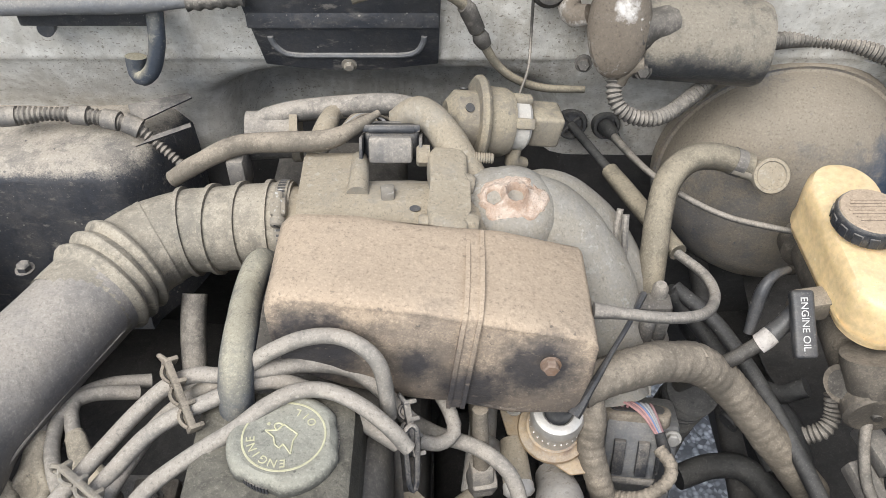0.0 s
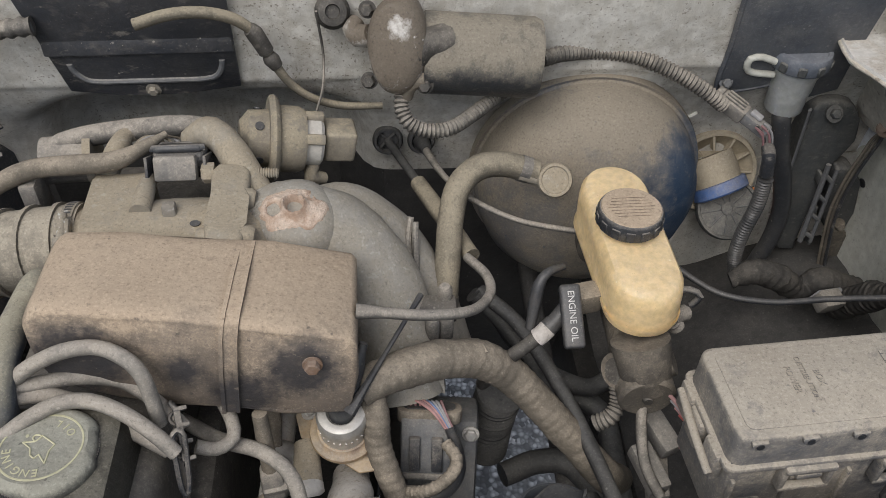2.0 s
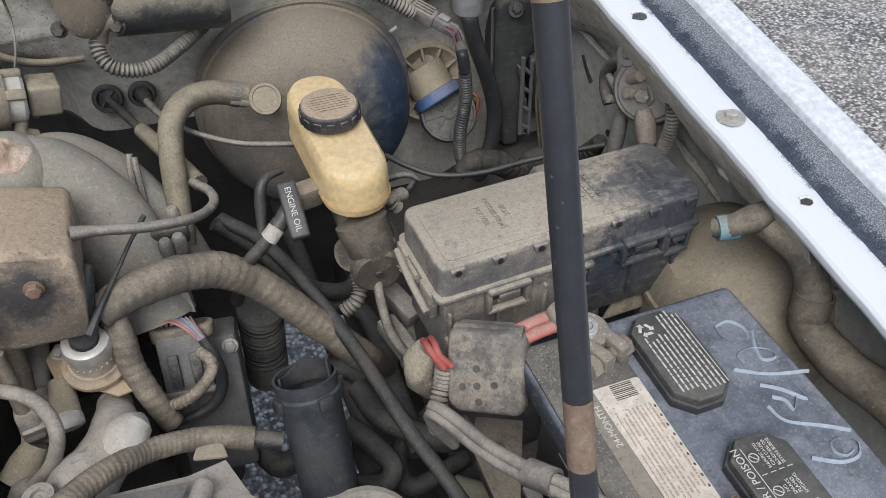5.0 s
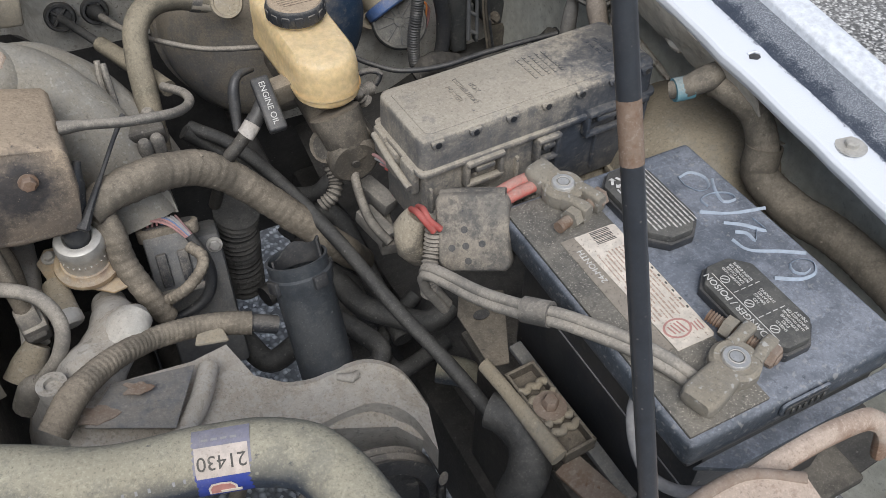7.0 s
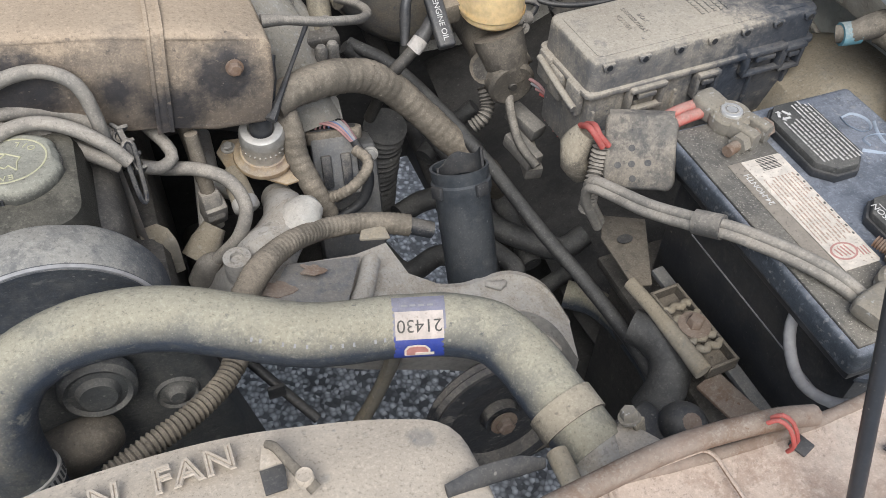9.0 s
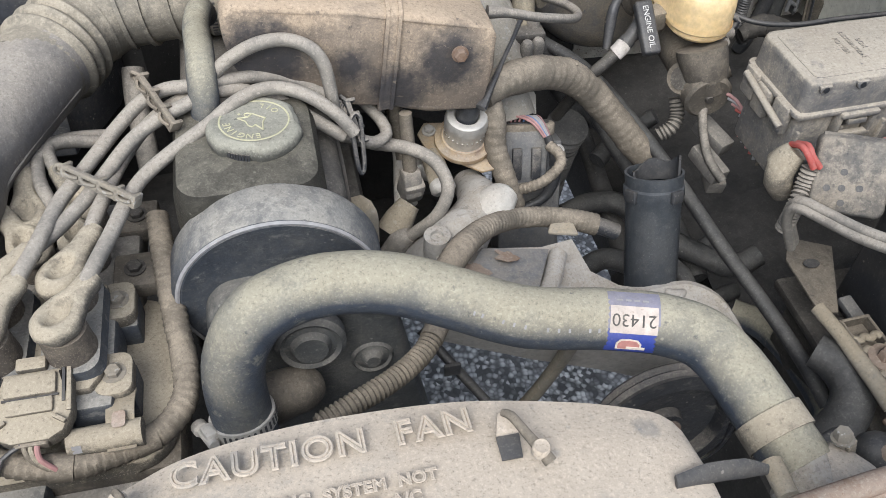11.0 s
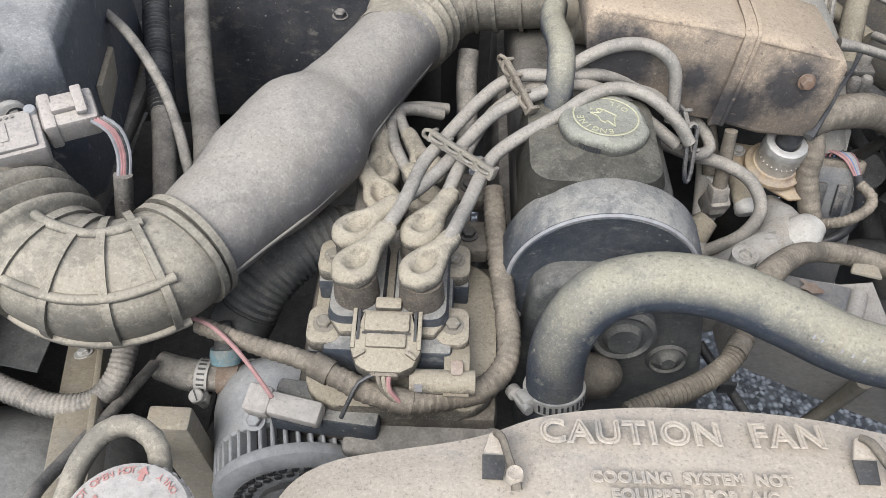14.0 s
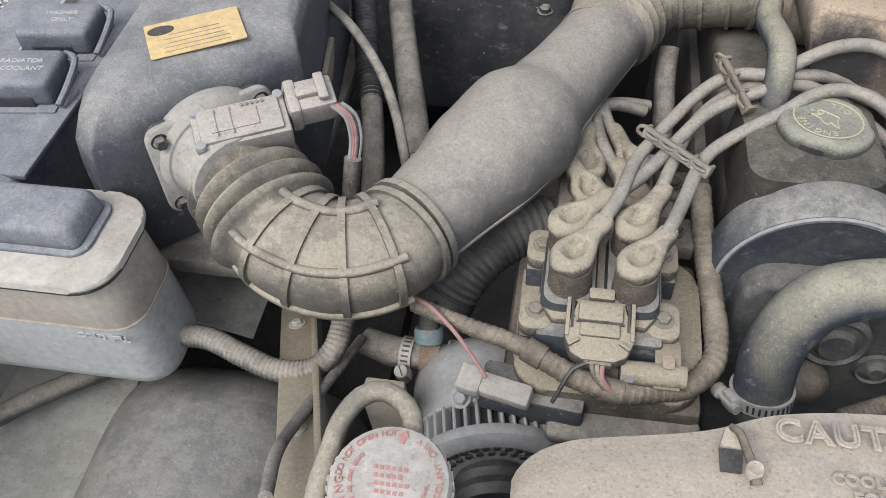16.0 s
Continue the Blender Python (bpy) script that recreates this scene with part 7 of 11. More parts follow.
def blower_vent():
    t = thing("vacuum_actuator", (0.545, 0.735, 0.72), "round tan ribbed actuator with blue band and grey lid", "actuator")
    base, c = V((0.533, 0.735, 0.793)), V((0.549, 0.704, 0.759))
    face = V((-0.1, -0.74, 0.66)).normalized()
    m0 = along(base, base + V((-0.05, -0.96, 0.28)))
    ring = part("ring", lathe([(0.052, -0.030), (0.053, 0.0), (0.051, 0.005), (0.047, 0.005), (0.045, 0.0), (0.030, -0.010), (0.029, -0.012)], m0, 44), "actuator", t, "tan moulded mounting ring")
    for k in range(11):
        part("ring_rib", rbox((0.019, 0.003, 0.012), m0 @ pose(0, 0, -0.002, 0, 0, k * 32.7) @ pose(0.037, 0, 0), 0.0008, 1), "actuator", ring)
    mb = along(base, c)
    part("barrel", lathe([(0.030, -0.02), (0.030, 0.010), (0.0285, 0.012), (0.0285, 0.03), (0, 0.03)], mb, 36), "actuator", t)
    part("blue_band", lathe([(0.028, 0.014), (0.0325, 0.015), (0.0335, 0.018), (0.0335, 0.028), (0.031, 0.030), (0, 0.030)], mb, 36), "blueband", t, "dull blue band")
    m = along(c, c + face)
    for k in (70, 120, 165):
        part("bracket_leg", rbox((0.006, 0.010, 0.034), m @ pose(0, 0, -0.014, 0, 0, k) @ pose(0.034, 0, 0), 0.0015), "blackbare", t)
    d = part("disc", lathe([(0.030, -0.010), (0.0375, -0.008), (0.0385, -0.004), (0.0385, 0.001), (0.037, 0.004), (0.034, 0.0045), (0.033, 0.003), (0, 0.003)], m, 40), "timing", t, "grey ribbed lid")
    for k in range(10):
        part("disc_rib", rbox((0.025, 0.0016, 0.002), m @ pose(0, 0, 0.0036, 0, 0, k * 36 + 12) @ pose(0.020, 0, 0), 0.0006, 1), "bluegrey", d)
    part("hub", lathe([(0.0085, 0.002), (0.0085, 0.005), (0.005, 0.0055), (0.005, 0.004), (0, 0.004)], m, 18), "timing", d)
    for k, col in enumerate(("orange", "rosewire", "pink", "black", "rosewire", "greyw")):
        o = V((0.003 * (k % 3), 0.002 * k, -0.005 * k))
        part("wire", tube([c + V((0.032, 0.016, 0.018)) + o * 0.4, c + V((0.046, 0.010, 0.010)) + o, c + V((0.042, 0.012, -0.022)) + o, c + V((0.020, 0.018, -0.048)) + o], 0.0014, 7), col, t)


blower_vent()


def control_module():
    t = thing("relay_module", (0.66, 0.72, 0.72), "black control module with slotted grey bracket in the cowl corner", "control module")

    def plane(y):
        return axes((0, y, 0), (1, 0, 0), (0, 0, 1))
    part("case", prism([(0.618, 0.809), (0.617, 0.856), (0.618, 0.892), (0.628, 0.903), (0.648, 0.903), (0.667, 0.895), (0.681, 0.875), (0.686, 0.845), (0.673, 0.816), (0.658, 0.811), (0.661, 0.742), (0.664, 0.673), (0.639, 0.675)], 0.034, plane(0.748), 0.006, 3), "timing", t)
    part("case_bolt", hexbolt(along((0.64, 0.708, 0.89), V((0.64, 0.708, 0.89)) + V((0, -1, 0.6))), 0.006, 0.006, 0.010), "timing", t)
    for k in range(3):
        part("case_rib", rbox((0.004, 0.012, 0.014), pose(0.652 + 0.010 * k, 0.708, 0.80 - 0.05 * k), 0.001), "timing", t)
    c = part("bracket", tube([(0.653, 0.7, 0.824), (0.656, 0.7, 0.703)], 0.0032, 8, lump=0), "bluegrey", t, "slotted grey plastic bracket")
    part("bracket_bar", tube([(0.666, 0.7, 0.817), (0.67, 0.7, 0.701)], 0.0026, 8, lump=0), "bluegrey", c)
    for k in range(4):
        f = 0.12 + 0.25 * k
        part("cross_bar", tube([V((0.653, 0.7, 0.824)).lerp(V((0.656, 0.7, 0.703)), f), V((0.666, 0.7, 0.817)).lerp(V((0.67, 0.7, 0.701)), f + 0.06)], 0.0028, 8, lump=0), "bluegrey", c)
    part("side_box", prism([(0.67, 0.814), (0.695, 0.808), (0.711, 0.786), (0.72, 0.738), (0.716, 0.706), (0.692, 0.71), (0.68, 0.734)], 0.030, plane(0.738), 0.005, 3), "timing", t)
    part("foot_plate", prism([(0.689, 0.714), (0.716, 0.711), (0.735, 0.661), (0.74, 0.631), (0.704, 0.643), (0.693, 0.68)], 0.004, plane(0.708), 0.001), "castdust", t, "dusty brown foot plate")
    part("nut", hexbolt(along((0.697, 0.7, 0.728), V((0.697, 0.7, 0.728)) + V((0, -1, 0.3))), 0.006, 0.008, 0.009), "castdust", t)
    part("stud", lathe([(0, 0), (0.011, 0), (0.011, 0.003), (0.006, 0.004), (0.006, 0.010), (0, 0.011)], along((0.69, 0.681, 0.887), V((0.69, 0.681, 0.887)) + V((-1, -0.4, 0.5))), 18), "rusty", t, "rusty stud")
    run = [(0.687, 0.692, 0.866), (0.683, 0.692, 0.848), (0.677, 0.692, 0.821), (0.673, 0.692, 0.783), (0.675, 0.692, 0.741), (0.689, 0.692, 0.661)]
    for k, col in enumerate(("tape", "castdust", "black")):
        part("wire", tube([V((0.69, 0.681, 0.887)) + V((-0.004, -0.004, 0))] + [V(q) + V((0.0035 * k, -0.002 * k, 0)) for q in run], 0.0019, 8), col, t)


control_module()


def cover_box():
    t = thing("terminal_cover", (0.378, 0.20, 0.83), "dusty dark rubber terminal cover with bored holes", "terminal cover")
    tl, tr, br, bl = V((0.360, 0.225, 0.905)), V((0.406, 0.194, 0.9146)), V((0.3954, 0.160, 0.8639)), V((0.348, 0.192, 0.855))
    mid = (tl + tr + br + bl) / 4
    m = axes(mid, tr - tl + br - bl, tl - bl + tr - br)
    w, h = (tr - tl).length, (tl - bl).length
    sec = []
    for dz, k in ((-0.034, 1.02), (-0.012, 1.02), (-0.005, 1.0), (-0.0015, 0.965), (0.0, 0.91)):
        sec.append([m @ V((x * k, y * k + 0.0016 * math.sin(x * 160), dz)) for x, y in rounded(w + 0.004, h + 0.004, 0.010, 5)])
    part("shell", loft(sec), "covertan", t, angle=55)
    part("hood", tube([m @ V((x, h / 2 - 0.008, -0.016)) for x in (-0.027, -0.014, 0.0, 0.014, 0.027)], 0.0125, 18, 0.004, lump=0.05), "covertan", t, "rounded hood of the cover")
    for x, y in ((-0.0175, -0.0115), (-0.006, -0.0100), (0.0075, -0.0085), (-0.0065, 0.0035), (-0.0045, -0.0225)):
        part("hole", lathe([(0, 0), (0.0029, 0), (0.0029, 0.0006), (0, 0.0006)], m @ pose(x, y, 0.0001), 16), "blackbare", t)
    part("slot", prism(rounded(0.0052, 0.019, 0.0024, 4), 0.001, m @ pose(w / 2 - 0.0005, 0.013, -0.008, 0, 70), 0), "blackbare", t, "tall dark slot in the side")
    for dx in (0.0, 0.006):
        part("wire", tube([(0.3505 + dx, 0.2087, 0.8850), (0.3448 + dx * 0.6, 0.2134, 0.8950), (0.3420 + dx, 0.2221, 0.8990), (0.3443 + dx, 0.2378, 0.8880)], 0.0028, 10), "red", t, "red wire")
    part("boot", tube([(0.3470, 0.2327, 0.8850), (0.3395, 0.2327, 0.8720), (0.3395, 0.2291, 0.8550), (0.3471, 0.2264, 0.8400)], [0.011, 0.014, 0.013, 0.009], 18, lump=0.25), "boot", t, "tan rubber boot")
    part("conduit", tube([(0.3534, 0.2144, 0.8800), (0.3494, 0.2095, 0.8650), (0.3421, 0.2002, 0.8500), (0.3426, 0.2013, 0.8200)], 0.007, 14, rib=0.004, amp=0.001), "conduit", t)


cover_box()


def hold_down():
    t = thing("battery_hold_down", (0.405, 0.11, 0.72), "dusty pocketed battery hold-down block with rusty bolt and sandy strap", "bracket")
    a, b, d = V((0.3793, 0.1302, 0.7680)), V((0.4102, 0.1336, 0.7680)), V((0.3838, 0.0404, 0.7680))
    m = axes(a, d - a, b - a)
    ln, wd = (d - a).length, (m.inverted() @ b).y
    part("floor_plate", rbox((ln, abs(wd), 0.004), m @ pose(ln / 2, wd / 2, -0.013), 0.001), "castdust", t)
    walls = bmesh.new()
    for v in (0.06, 0.94):
        rbox((ln, 0.0032, 0.015), m @ pose(ln / 2, wd * v, -0.0075), 0.0008, 1, into=walls)
    for u in (0.01, 0.99):
        rbox((0.003, abs(wd), 0.015), m @ pose(ln * u, wd / 2, -0.0075), 0.0008, 1, into=walls)
    part("rim", walls, "castdust", t)
    for u in (0.235, 0.375, 0.645, 0.765):
        wavy = [m @ V((ln * u + 0.0018 * math.sin(k * 1.9 + u * 20), wd * (0.06 + 0.88 * k / 8), -0.003)) for k in range(9)]
        part("divider", tube(wavy, 0.0036, 10, 0.002), "manifold", t)
    part("pad", rbox((ln * 0.23, abs(wd) * 0.86, 0.013), m @ pose(ln * 0.51, wd / 2, -0.0075), 0.002), "castdust", t)
    part("bolt", hexbolt(m @ pose(ln * 0.51, wd * 0.5, -0.001), 0.007, 0.009, 0.0145), "rusty", t, "rusty hold-down bolt on a washer")
    p0, p1 = V((0.3698, 0.1492, 0.7650)), V((0.3784, 0.0413, 0.7650))
    strap = [p0, p0.lerp(p1, 0.3) + V((0, 0, 0.002)), p0.lerp(p1, 0.7) + V((0, 0, 0.001)), p1]
    part("strap", tube(strap, [0.0065, 0.0065, 0.0075, 0.0085], 14, 0.004, lump=0.10, flat=0.7), "manifold", t, "sandy folded strap edge")
    plate, q = flat_plate([(0.3973, 0.2474, 0.7500), (0.4363, 0.2275, 0.7500), (0.3967, 0.1487, 0.7520), (0.3788, 0.1526, 0.7520), (0.3808, 0.2190, 0.7500)], 0.003)
    part("bracket", plate, "castdust", t, "sandy bracket plate")
    part("bracket_hole", lathe([(0, 0), (0.007, 0), (0.007, 0.0008), (0, 0.0008)], Matrix.Translation(V((0.4000, 0.2069, 0.7540))) @ Matrix.Diagonal((1.2, 0.8, 1, 1)), 18), "blackbare", t)
    r0, r1 = V((0.3875, 0.0434, 0.7480)), V((0.4029, -0.0092, 0.7450))
    part("tail", rbox(((r1 - r0).length, 0.026, 0.005), axes(r0.lerp(r1, 0.5), r1 - r0, (1, 0.2, 0.1)), 0.002), "rusty", t, "rusty tail of the strap")
    g0, g1 = V((0.4113, 0.1647, 0.7500)), V((0.4193, -0.0062, 0.7420))
    part("clamp_bar", rbox(((g1 - g0).length, 0.013, 0.008), axes(g0.lerp(g1, 0.5), g1 - g0, (1, 0.2, 0.1)), 0.002), "bluegrey", t, "grey clamp bar along the battery")


hold_down()
single("tray_hose", tube([(0.3595, 0.1192, 0.7420), (0.3715, 0.1017, 0.7420), (0.3755, 0.0779, 0.7360), (0.3649, 0.0602, 0.7220), (0.3483, 0.0537, 0.7000)], [0.016, 0.018, 0.019, 0.019, 0.018], 18), "deephose", "bent black rubber hose below the battery hold-down", "hose")


def battery_tray():
    t = thing("battery_tray", (0.5, 0.08, 0.66), "grimy dark battery tray on the inner wing", "battery tray")
    part("floor", rbox((0.24, 0.30, 0.012), pose(0.51, 0.08, 0.702), 0.004), "darkmetal", t)
    part("leg", rbox((0.02, 0.26, 0.20), pose(0.62, 0.08, 0.60), 0.004), "darkmetal", t)
    part("leg", rbox((0.02, 0.26, 0.20), pose(0.41, 0.08, 0.60), 0.004), "darkmetal", t)


battery_tray()


def frame_rail(x, label):
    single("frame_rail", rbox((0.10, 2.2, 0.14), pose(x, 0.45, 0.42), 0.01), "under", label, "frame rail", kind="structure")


frame_rail(0.44, "grimy dark chassis rail below the battery")
frame_rail(-0.55, "grimy dark chassis rail below the coolant tank")


def black_tube():
    t = thing("oil_filler_tube", (0.245, 0.28, 0.55), "open black plastic reservoir tube with snap lugs", "reservoir tube")
    top = V((0.2555, 0.292, 0.822))
    m = along(top + V((0.0, -0.068, -0.145)), top)
    w = 0.16
    part("tube", lathe([(0.0252, 0), (0.0264, w - 0.03), (0.0288, w - 0.022), (0.0288, w - 0.014), (0.0270, w - 0.012), (0.0280, w), (0.0255, w), (0.0238, w - 0.03), (0, w - 0.035)], m, 36), "filler", t)
    for a in (20, 110, 200, 290):
        part("lug", rbox((0.005, 0.014, 0.012), m @ pose(0, 0, 0, 0, 0, a) @ pose(0.0296, 0, w - 0.018), 0.0015), "blackbare", t)
    lip = sheet(lambda u, v: m @ V((0.0230 * math.cos(2.6 + 3.6 * u), 0.0230 * math.sin(2.6 + 3.6 * u) * 0.8 + 0.004, w - 0.012 + v * (0.026 - 0.014 * u + 0.003 * math.sin(14 * u)))), 26, 4, 0.002)
    part("inner_lip", lip, "blackbare", t, "bent lip standing in the mouth")


black_tube()


def regulator():
    t = thing("fuel_pressure_regulator", (0.085, 0.375, 0.80), "round silver fuel pressure regulator on a brassy flange", "regulator")
    c = V((0.090, 0.371, 0.845))
    m = along(c + V((0.0, 0.006, -0.03)), c)
    part("can", lathe([(0.0, 0), (0.0205, 0), (0.0205, 0.022), (0.0212, 0.0235), (0.0212, 0.032), (0.0195, 0.0365), (0.0165, 0.038), (0.0125, 0.0375), (0.0105, 0.034), (0, 0.033)], m, 40), "can", t)
    part("flange", lathe([(0.0, -0.004), (0.0265, -0.004), (0.0285, -0.0035), (0.0292, -0.001), (0.0285, 0.0015), (0.0255, 0.0018), (0.0235, 0.0032), (0.0222, 0.006), (0.0205, 0.0065)], m, 48), "brass", t, "brassy stained flange")
    part("ear", prism([(-0.046, -0.008), (-0.03, -0.022), (0.03, -0.022), (0.046, -0.008), (0.046, 0.008), (0.02, 0.022), (-0.02, 0.022), (-0.046, 0.008)], 0.0032, m @ pose(0, 0, -0.011, 0, 0, -35), 0.001), "brass", t, "stained diamond mounting plate")
    dots = bmesh.new()
    for k in range(26):
        rbox((0.0014, 0.0014, 0.0014), m @ pose(0, 0, 0.0175, 0, 0, k * 360 / 26) @ pose(0.0205, 0, 0), 0, into=dots)
    part("punch_marks", dots, "chrome", t)
    for s in (1, -1):
        part("bolt", hexbolt(m @ pose(0, 0, -0.0075, 0, 0, -35) @ pose(s * 0.037, 0, 0), 0.005, 0.005, 0.007), "steel", t)
    part("vacuum_cap", tube([m @ V((0.0, 0.0, 0.030)), m @ V((0.001, 0.002, 0.046)), m @ V((0.005, 0.006, 0.062)), m @ V((0.012, 0.014, 0.080)), m @ V((0.022, 0.028, 0.098))], [0.0108, 0.0112, 0.0108, 0.0088, 0.0034], 16, lump=0.05), "blackbare", t, "rubber vacuum elbow")


regulator()
hollow = thing("hollow_bolt", (0.06, 0.33, 0.79), "bright hollow end bolt on a dusty fuel pipe", "bolt")
part("pipe", tube([(0.0568, 0.3735, 0.8030), (0.0583, 0.3535, 0.8000), (0.0603, 0.3341, 0.7960)], [0.0105, 0.0115, 0.012], 16), "manifold", hollow)
part("end_cap", tube([(0.0598, 0.3377, 0.7970), (0.0605, 0.3309, 0.7955), (0.0609, 0.3279, 0.7940)], [0.0125, 0.0128, 0.009], 18), "steel", hollow, "bright steel end cap")
single("vacuum_line", tube([(0.0975, 0.3524, 0.8720), (0.1131, 0.3713, 0.8850), (0.1300, 0.3957, 0.8950), (0.1445, 0.4154, 0.9050), (0.1594, 0.4420, 0.9080)], [0.0055, 0.003, 0.002, 0.002, 0.0028], 8), "blackbare", "thin black vacuum line over the regulator", "vacuum line")
single("vapour_pipe", tube([(0.1074, 0.3898, 0.9480), (0.1280, 0.3897, 0.9450), (0.1550, 0.3945, 0.9350), (0.1836, 0.4030, 0.9250), (0.2053, 0.4208, 0.9120), (0.2198, 0.4509, 0.8980), (0.2198, 0.4823, 0.8880), (0.2070, 0.5157, 0.8780)], [0.006, 0.0045, 0.0045, 0.0045, 0.0045, 0.0045, 0.0045, 0.0045], 12), "rubber", "dusty bent vapour pipe beside the shield", "pipe")
THROTTLE_CABLE_ENDS = V((0.1400, 0.7380, 0.8530)), V((0.2138, 0.5336, 0.8620))
throttle_cable = thing("throttle_cable", THROTTLE_CABLE_ENDS[0], "grey sleeved throttle cable through the firewall", "cable")
part("cable", tube([THROTTLE_CABLE_ENDS[0].lerp(THROTTLE_CABLE_ENDS[1], k) for k in (0.0, 0.2, 0.42)], 0.0048, 12), "deephose", throttle_cable)
part("sleeve", tube([THROTTLE_CABLE_ENDS[0].lerp(THROTTLE_CABLE_ENDS[1], k) for k in (0.40, 0.6, 0.8, 1.0)], [0.0088, 0.0092, 0.0092, 0.0085], 14), "olivehose", throttle_cable, "grey rubber sleeve")
brake_line = thing("brake_line", (0.178, 0.738, 0.851), "thin dark line from a firewall grommet", "pipe")
part("line", tube([(0.1780, 0.7380, 0.8510), (0.1850, 0.6900, 0.8640), (0.1990, 0.6300, 0.8790), (0.2230, 0.5880, 0.8840), (0.2648, 0.5665, 0.8750), (0.3211, 0.5549, 0.8680)], [0.005, 0.0045, 0.0032, 0.003, 0.003, 0.003], 10), "rubber", brake_line)
part("end_boot", tube([(0.1780, 0.7380, 0.8510), (0.1800, 0.7240, 0.8550), (0.1822, 0.7080, 0.8595)], [0.0095, 0.008, 0.0055], 14), "deephose", brake_line, "black rubber boot")


def cloth_harness():
    t = thing("wiring_harness", (0.2, 0.40, 0.66), "wiring harness wrapped in dusty tan cloth tape", "wiring harness")
    main = [(0.1049, 0.3756, 0.8680), (0.1230, 0.3850, 0.8720), (0.1500, 0.3988, 0.8680), (0.1814, 0.4131, 0.8580), (0.2120, 0.4224, 0.8420), (0.2419, 0.4218, 0.8150), (0.2685, 0.4105, 0.7850), (0.2988, 0.3955, 0.7500), (0.3296, 0.3790, 0.7150), (0.3580, 0.4064, 0.6600)]
    part("trunk", tube(main, [0.013, 0.0155, 0.0165, 0.017, 0.017, 0.0165, 0.016, 0.016, 0.016, 0.015], 20, 0.004, rib=0.0105, amp=0.00034, helix=True, lump=0.07), "tape", t)
    br = [(0.1139, 0.3854, 0.8580), (0.1179, 0.3712, 0.8400), (0.1184, 0.3611, 0.8150), (0.1258, 0.3476, 0.7900), (0.1375, 0.3340, 0.7550)]
    part("branch", tube(br, [0.012, 0.0115, 0.011, 0.011, 0.0105], 16, 0.004, rib=0.009, amp=0.00034, helix=True, lump=0.05), "tape", t)
    tw = [(0.1377, 0.3416, 0.7700), (0.1583, 0.3325, 0.7850), (0.1770, 0.3373, 0.7970), (0.1836, 0.3500, 0.8020), (0.1757, 0.3648, 0.8050)]
    part("branch", tube(tw, 0.0055, 10, 0.004, rib=0.005, amp=0.0004, helix=True), "tape", t)
    part("end_tail", prism([(0, 0), (0.007, 0.001), (0.003, 0.009)], 0.001, axes((0.2083, 0.4146, 0.8600), (1, 0, 0), (0, 1, 0.3)), 0), "tape", t)
    low = [(0.2026, 0.2813, 0.7700), (0.1817, 0.2873, 0.7750), (0.1532, 0.2916, 0.7800), (0.1193, 0.2860, 0.7900), (0.0907, 0.2678, 0.8050), (0.0694, 0.2487, 0.8150), (0.0500, 0.2282, 0.8200), (0.0316, 0.2113, 0.8100)]
    part("branch", tube(low, [0.011, 0.0105, 0.010, 0.010, 0.010, 0.011, 0.012, 0.012], 16, 0.004, rib=0.005, amp=0.00028, helix=True, lump=0.06), "tape", t)
    part("plug", tube([(0.1817, 0.2873, 0.7750), (0.2051, 0.2818, 0.7680), (0.2239, 0.2773, 0.7600)], 0.0085, 12), "black", t)


cloth_harness()


def connector_block():
    t = thing("sensor_block", (0.19, 0.37, 0.62), "grey plastic sensor block with coloured wires", "sensor")
    o = V((0.1666, 0.4045, 0.7750))
    m = axes(o, (1, -0.12, 0), (0, 0.45, 1))
    part("body", rbox((0.070, 0.15, 0.050), m @ pose(0.008, -0.075, -0.034), 0.006), "bluegrey", t)
    for k in range(4):
        part("step", rbox((0.011, 0.008, 0.004), m @ pose(-0.021 + 0.0145 * k, -0.047, 0.002), 0.001), "bluegrey", t)
    part("plug", rbox((0.046, 0.062, 0.028), m @ pose(-0.004, -0.010, 0.010), 0.004), "bluegrey", t, "grey plug")
    rim = part("plug_rim", prism(rounded(0.058, 0.022, 0.009, 4), 0.012, m @ pose(-0.002, 0.014, 0.012, -90), 0.002), "tape", t, "worn connector rim")
    part("rim_cavity", prism(rounded(0.046, 0.013, 0.006, 4), 0.001, m @ pose(-0.002, 0.0265, 0.012, -90), 0), "blackbare", rim)
    for x in (-0.014, 0.006):
        part("latch", rbox((0.010, 0.034, 0.006), m @ pose(x, -0.014, 0.026), 0.0015), "black", t)
    part("strap", rbox((0.050, 0.006, 0.004), m @ pose(-0.004, -0.038, 0.024), 0.001), "grey", t)
    part("bolt", hexbolt(m @ pose(0.036, -0.012, -0.008), 0.006, 0.005, 0.008), "steel", t)
    for k, col in enumerate(("pink", "rosewire", "pink", "blue", "greyw", "greyw", "rosewire")):
        q = (k - 3) * 0.0045
        part("wire", tube([m @ V(p) for p in ((-0.006 + q, 0.024, 0.012), (-0.004 + q * 0.9, 0.034, 0.016), (0.006 + q * 0.45, 0.030, 0.026), (0.018 + q * 0.2, 0.012, 0.030))], 0.0012, 7, 0.004), col, t)
    part("sleeve", tube([m @ V(p) for p in ((0.016, 0.016, 0.029), (0.024, -0.006, 0.030), (0.026, -0.03, 0.028), (0.016, -0.052, 0.026), (-0.004, -0.062, 0.026), (-0.026, -0.066, 0.028))], [0.0045, 0.0055, 0.006, 0.0055, 0.005, 0.005], 10), "blackbare", t, "black taped wire sleeve")


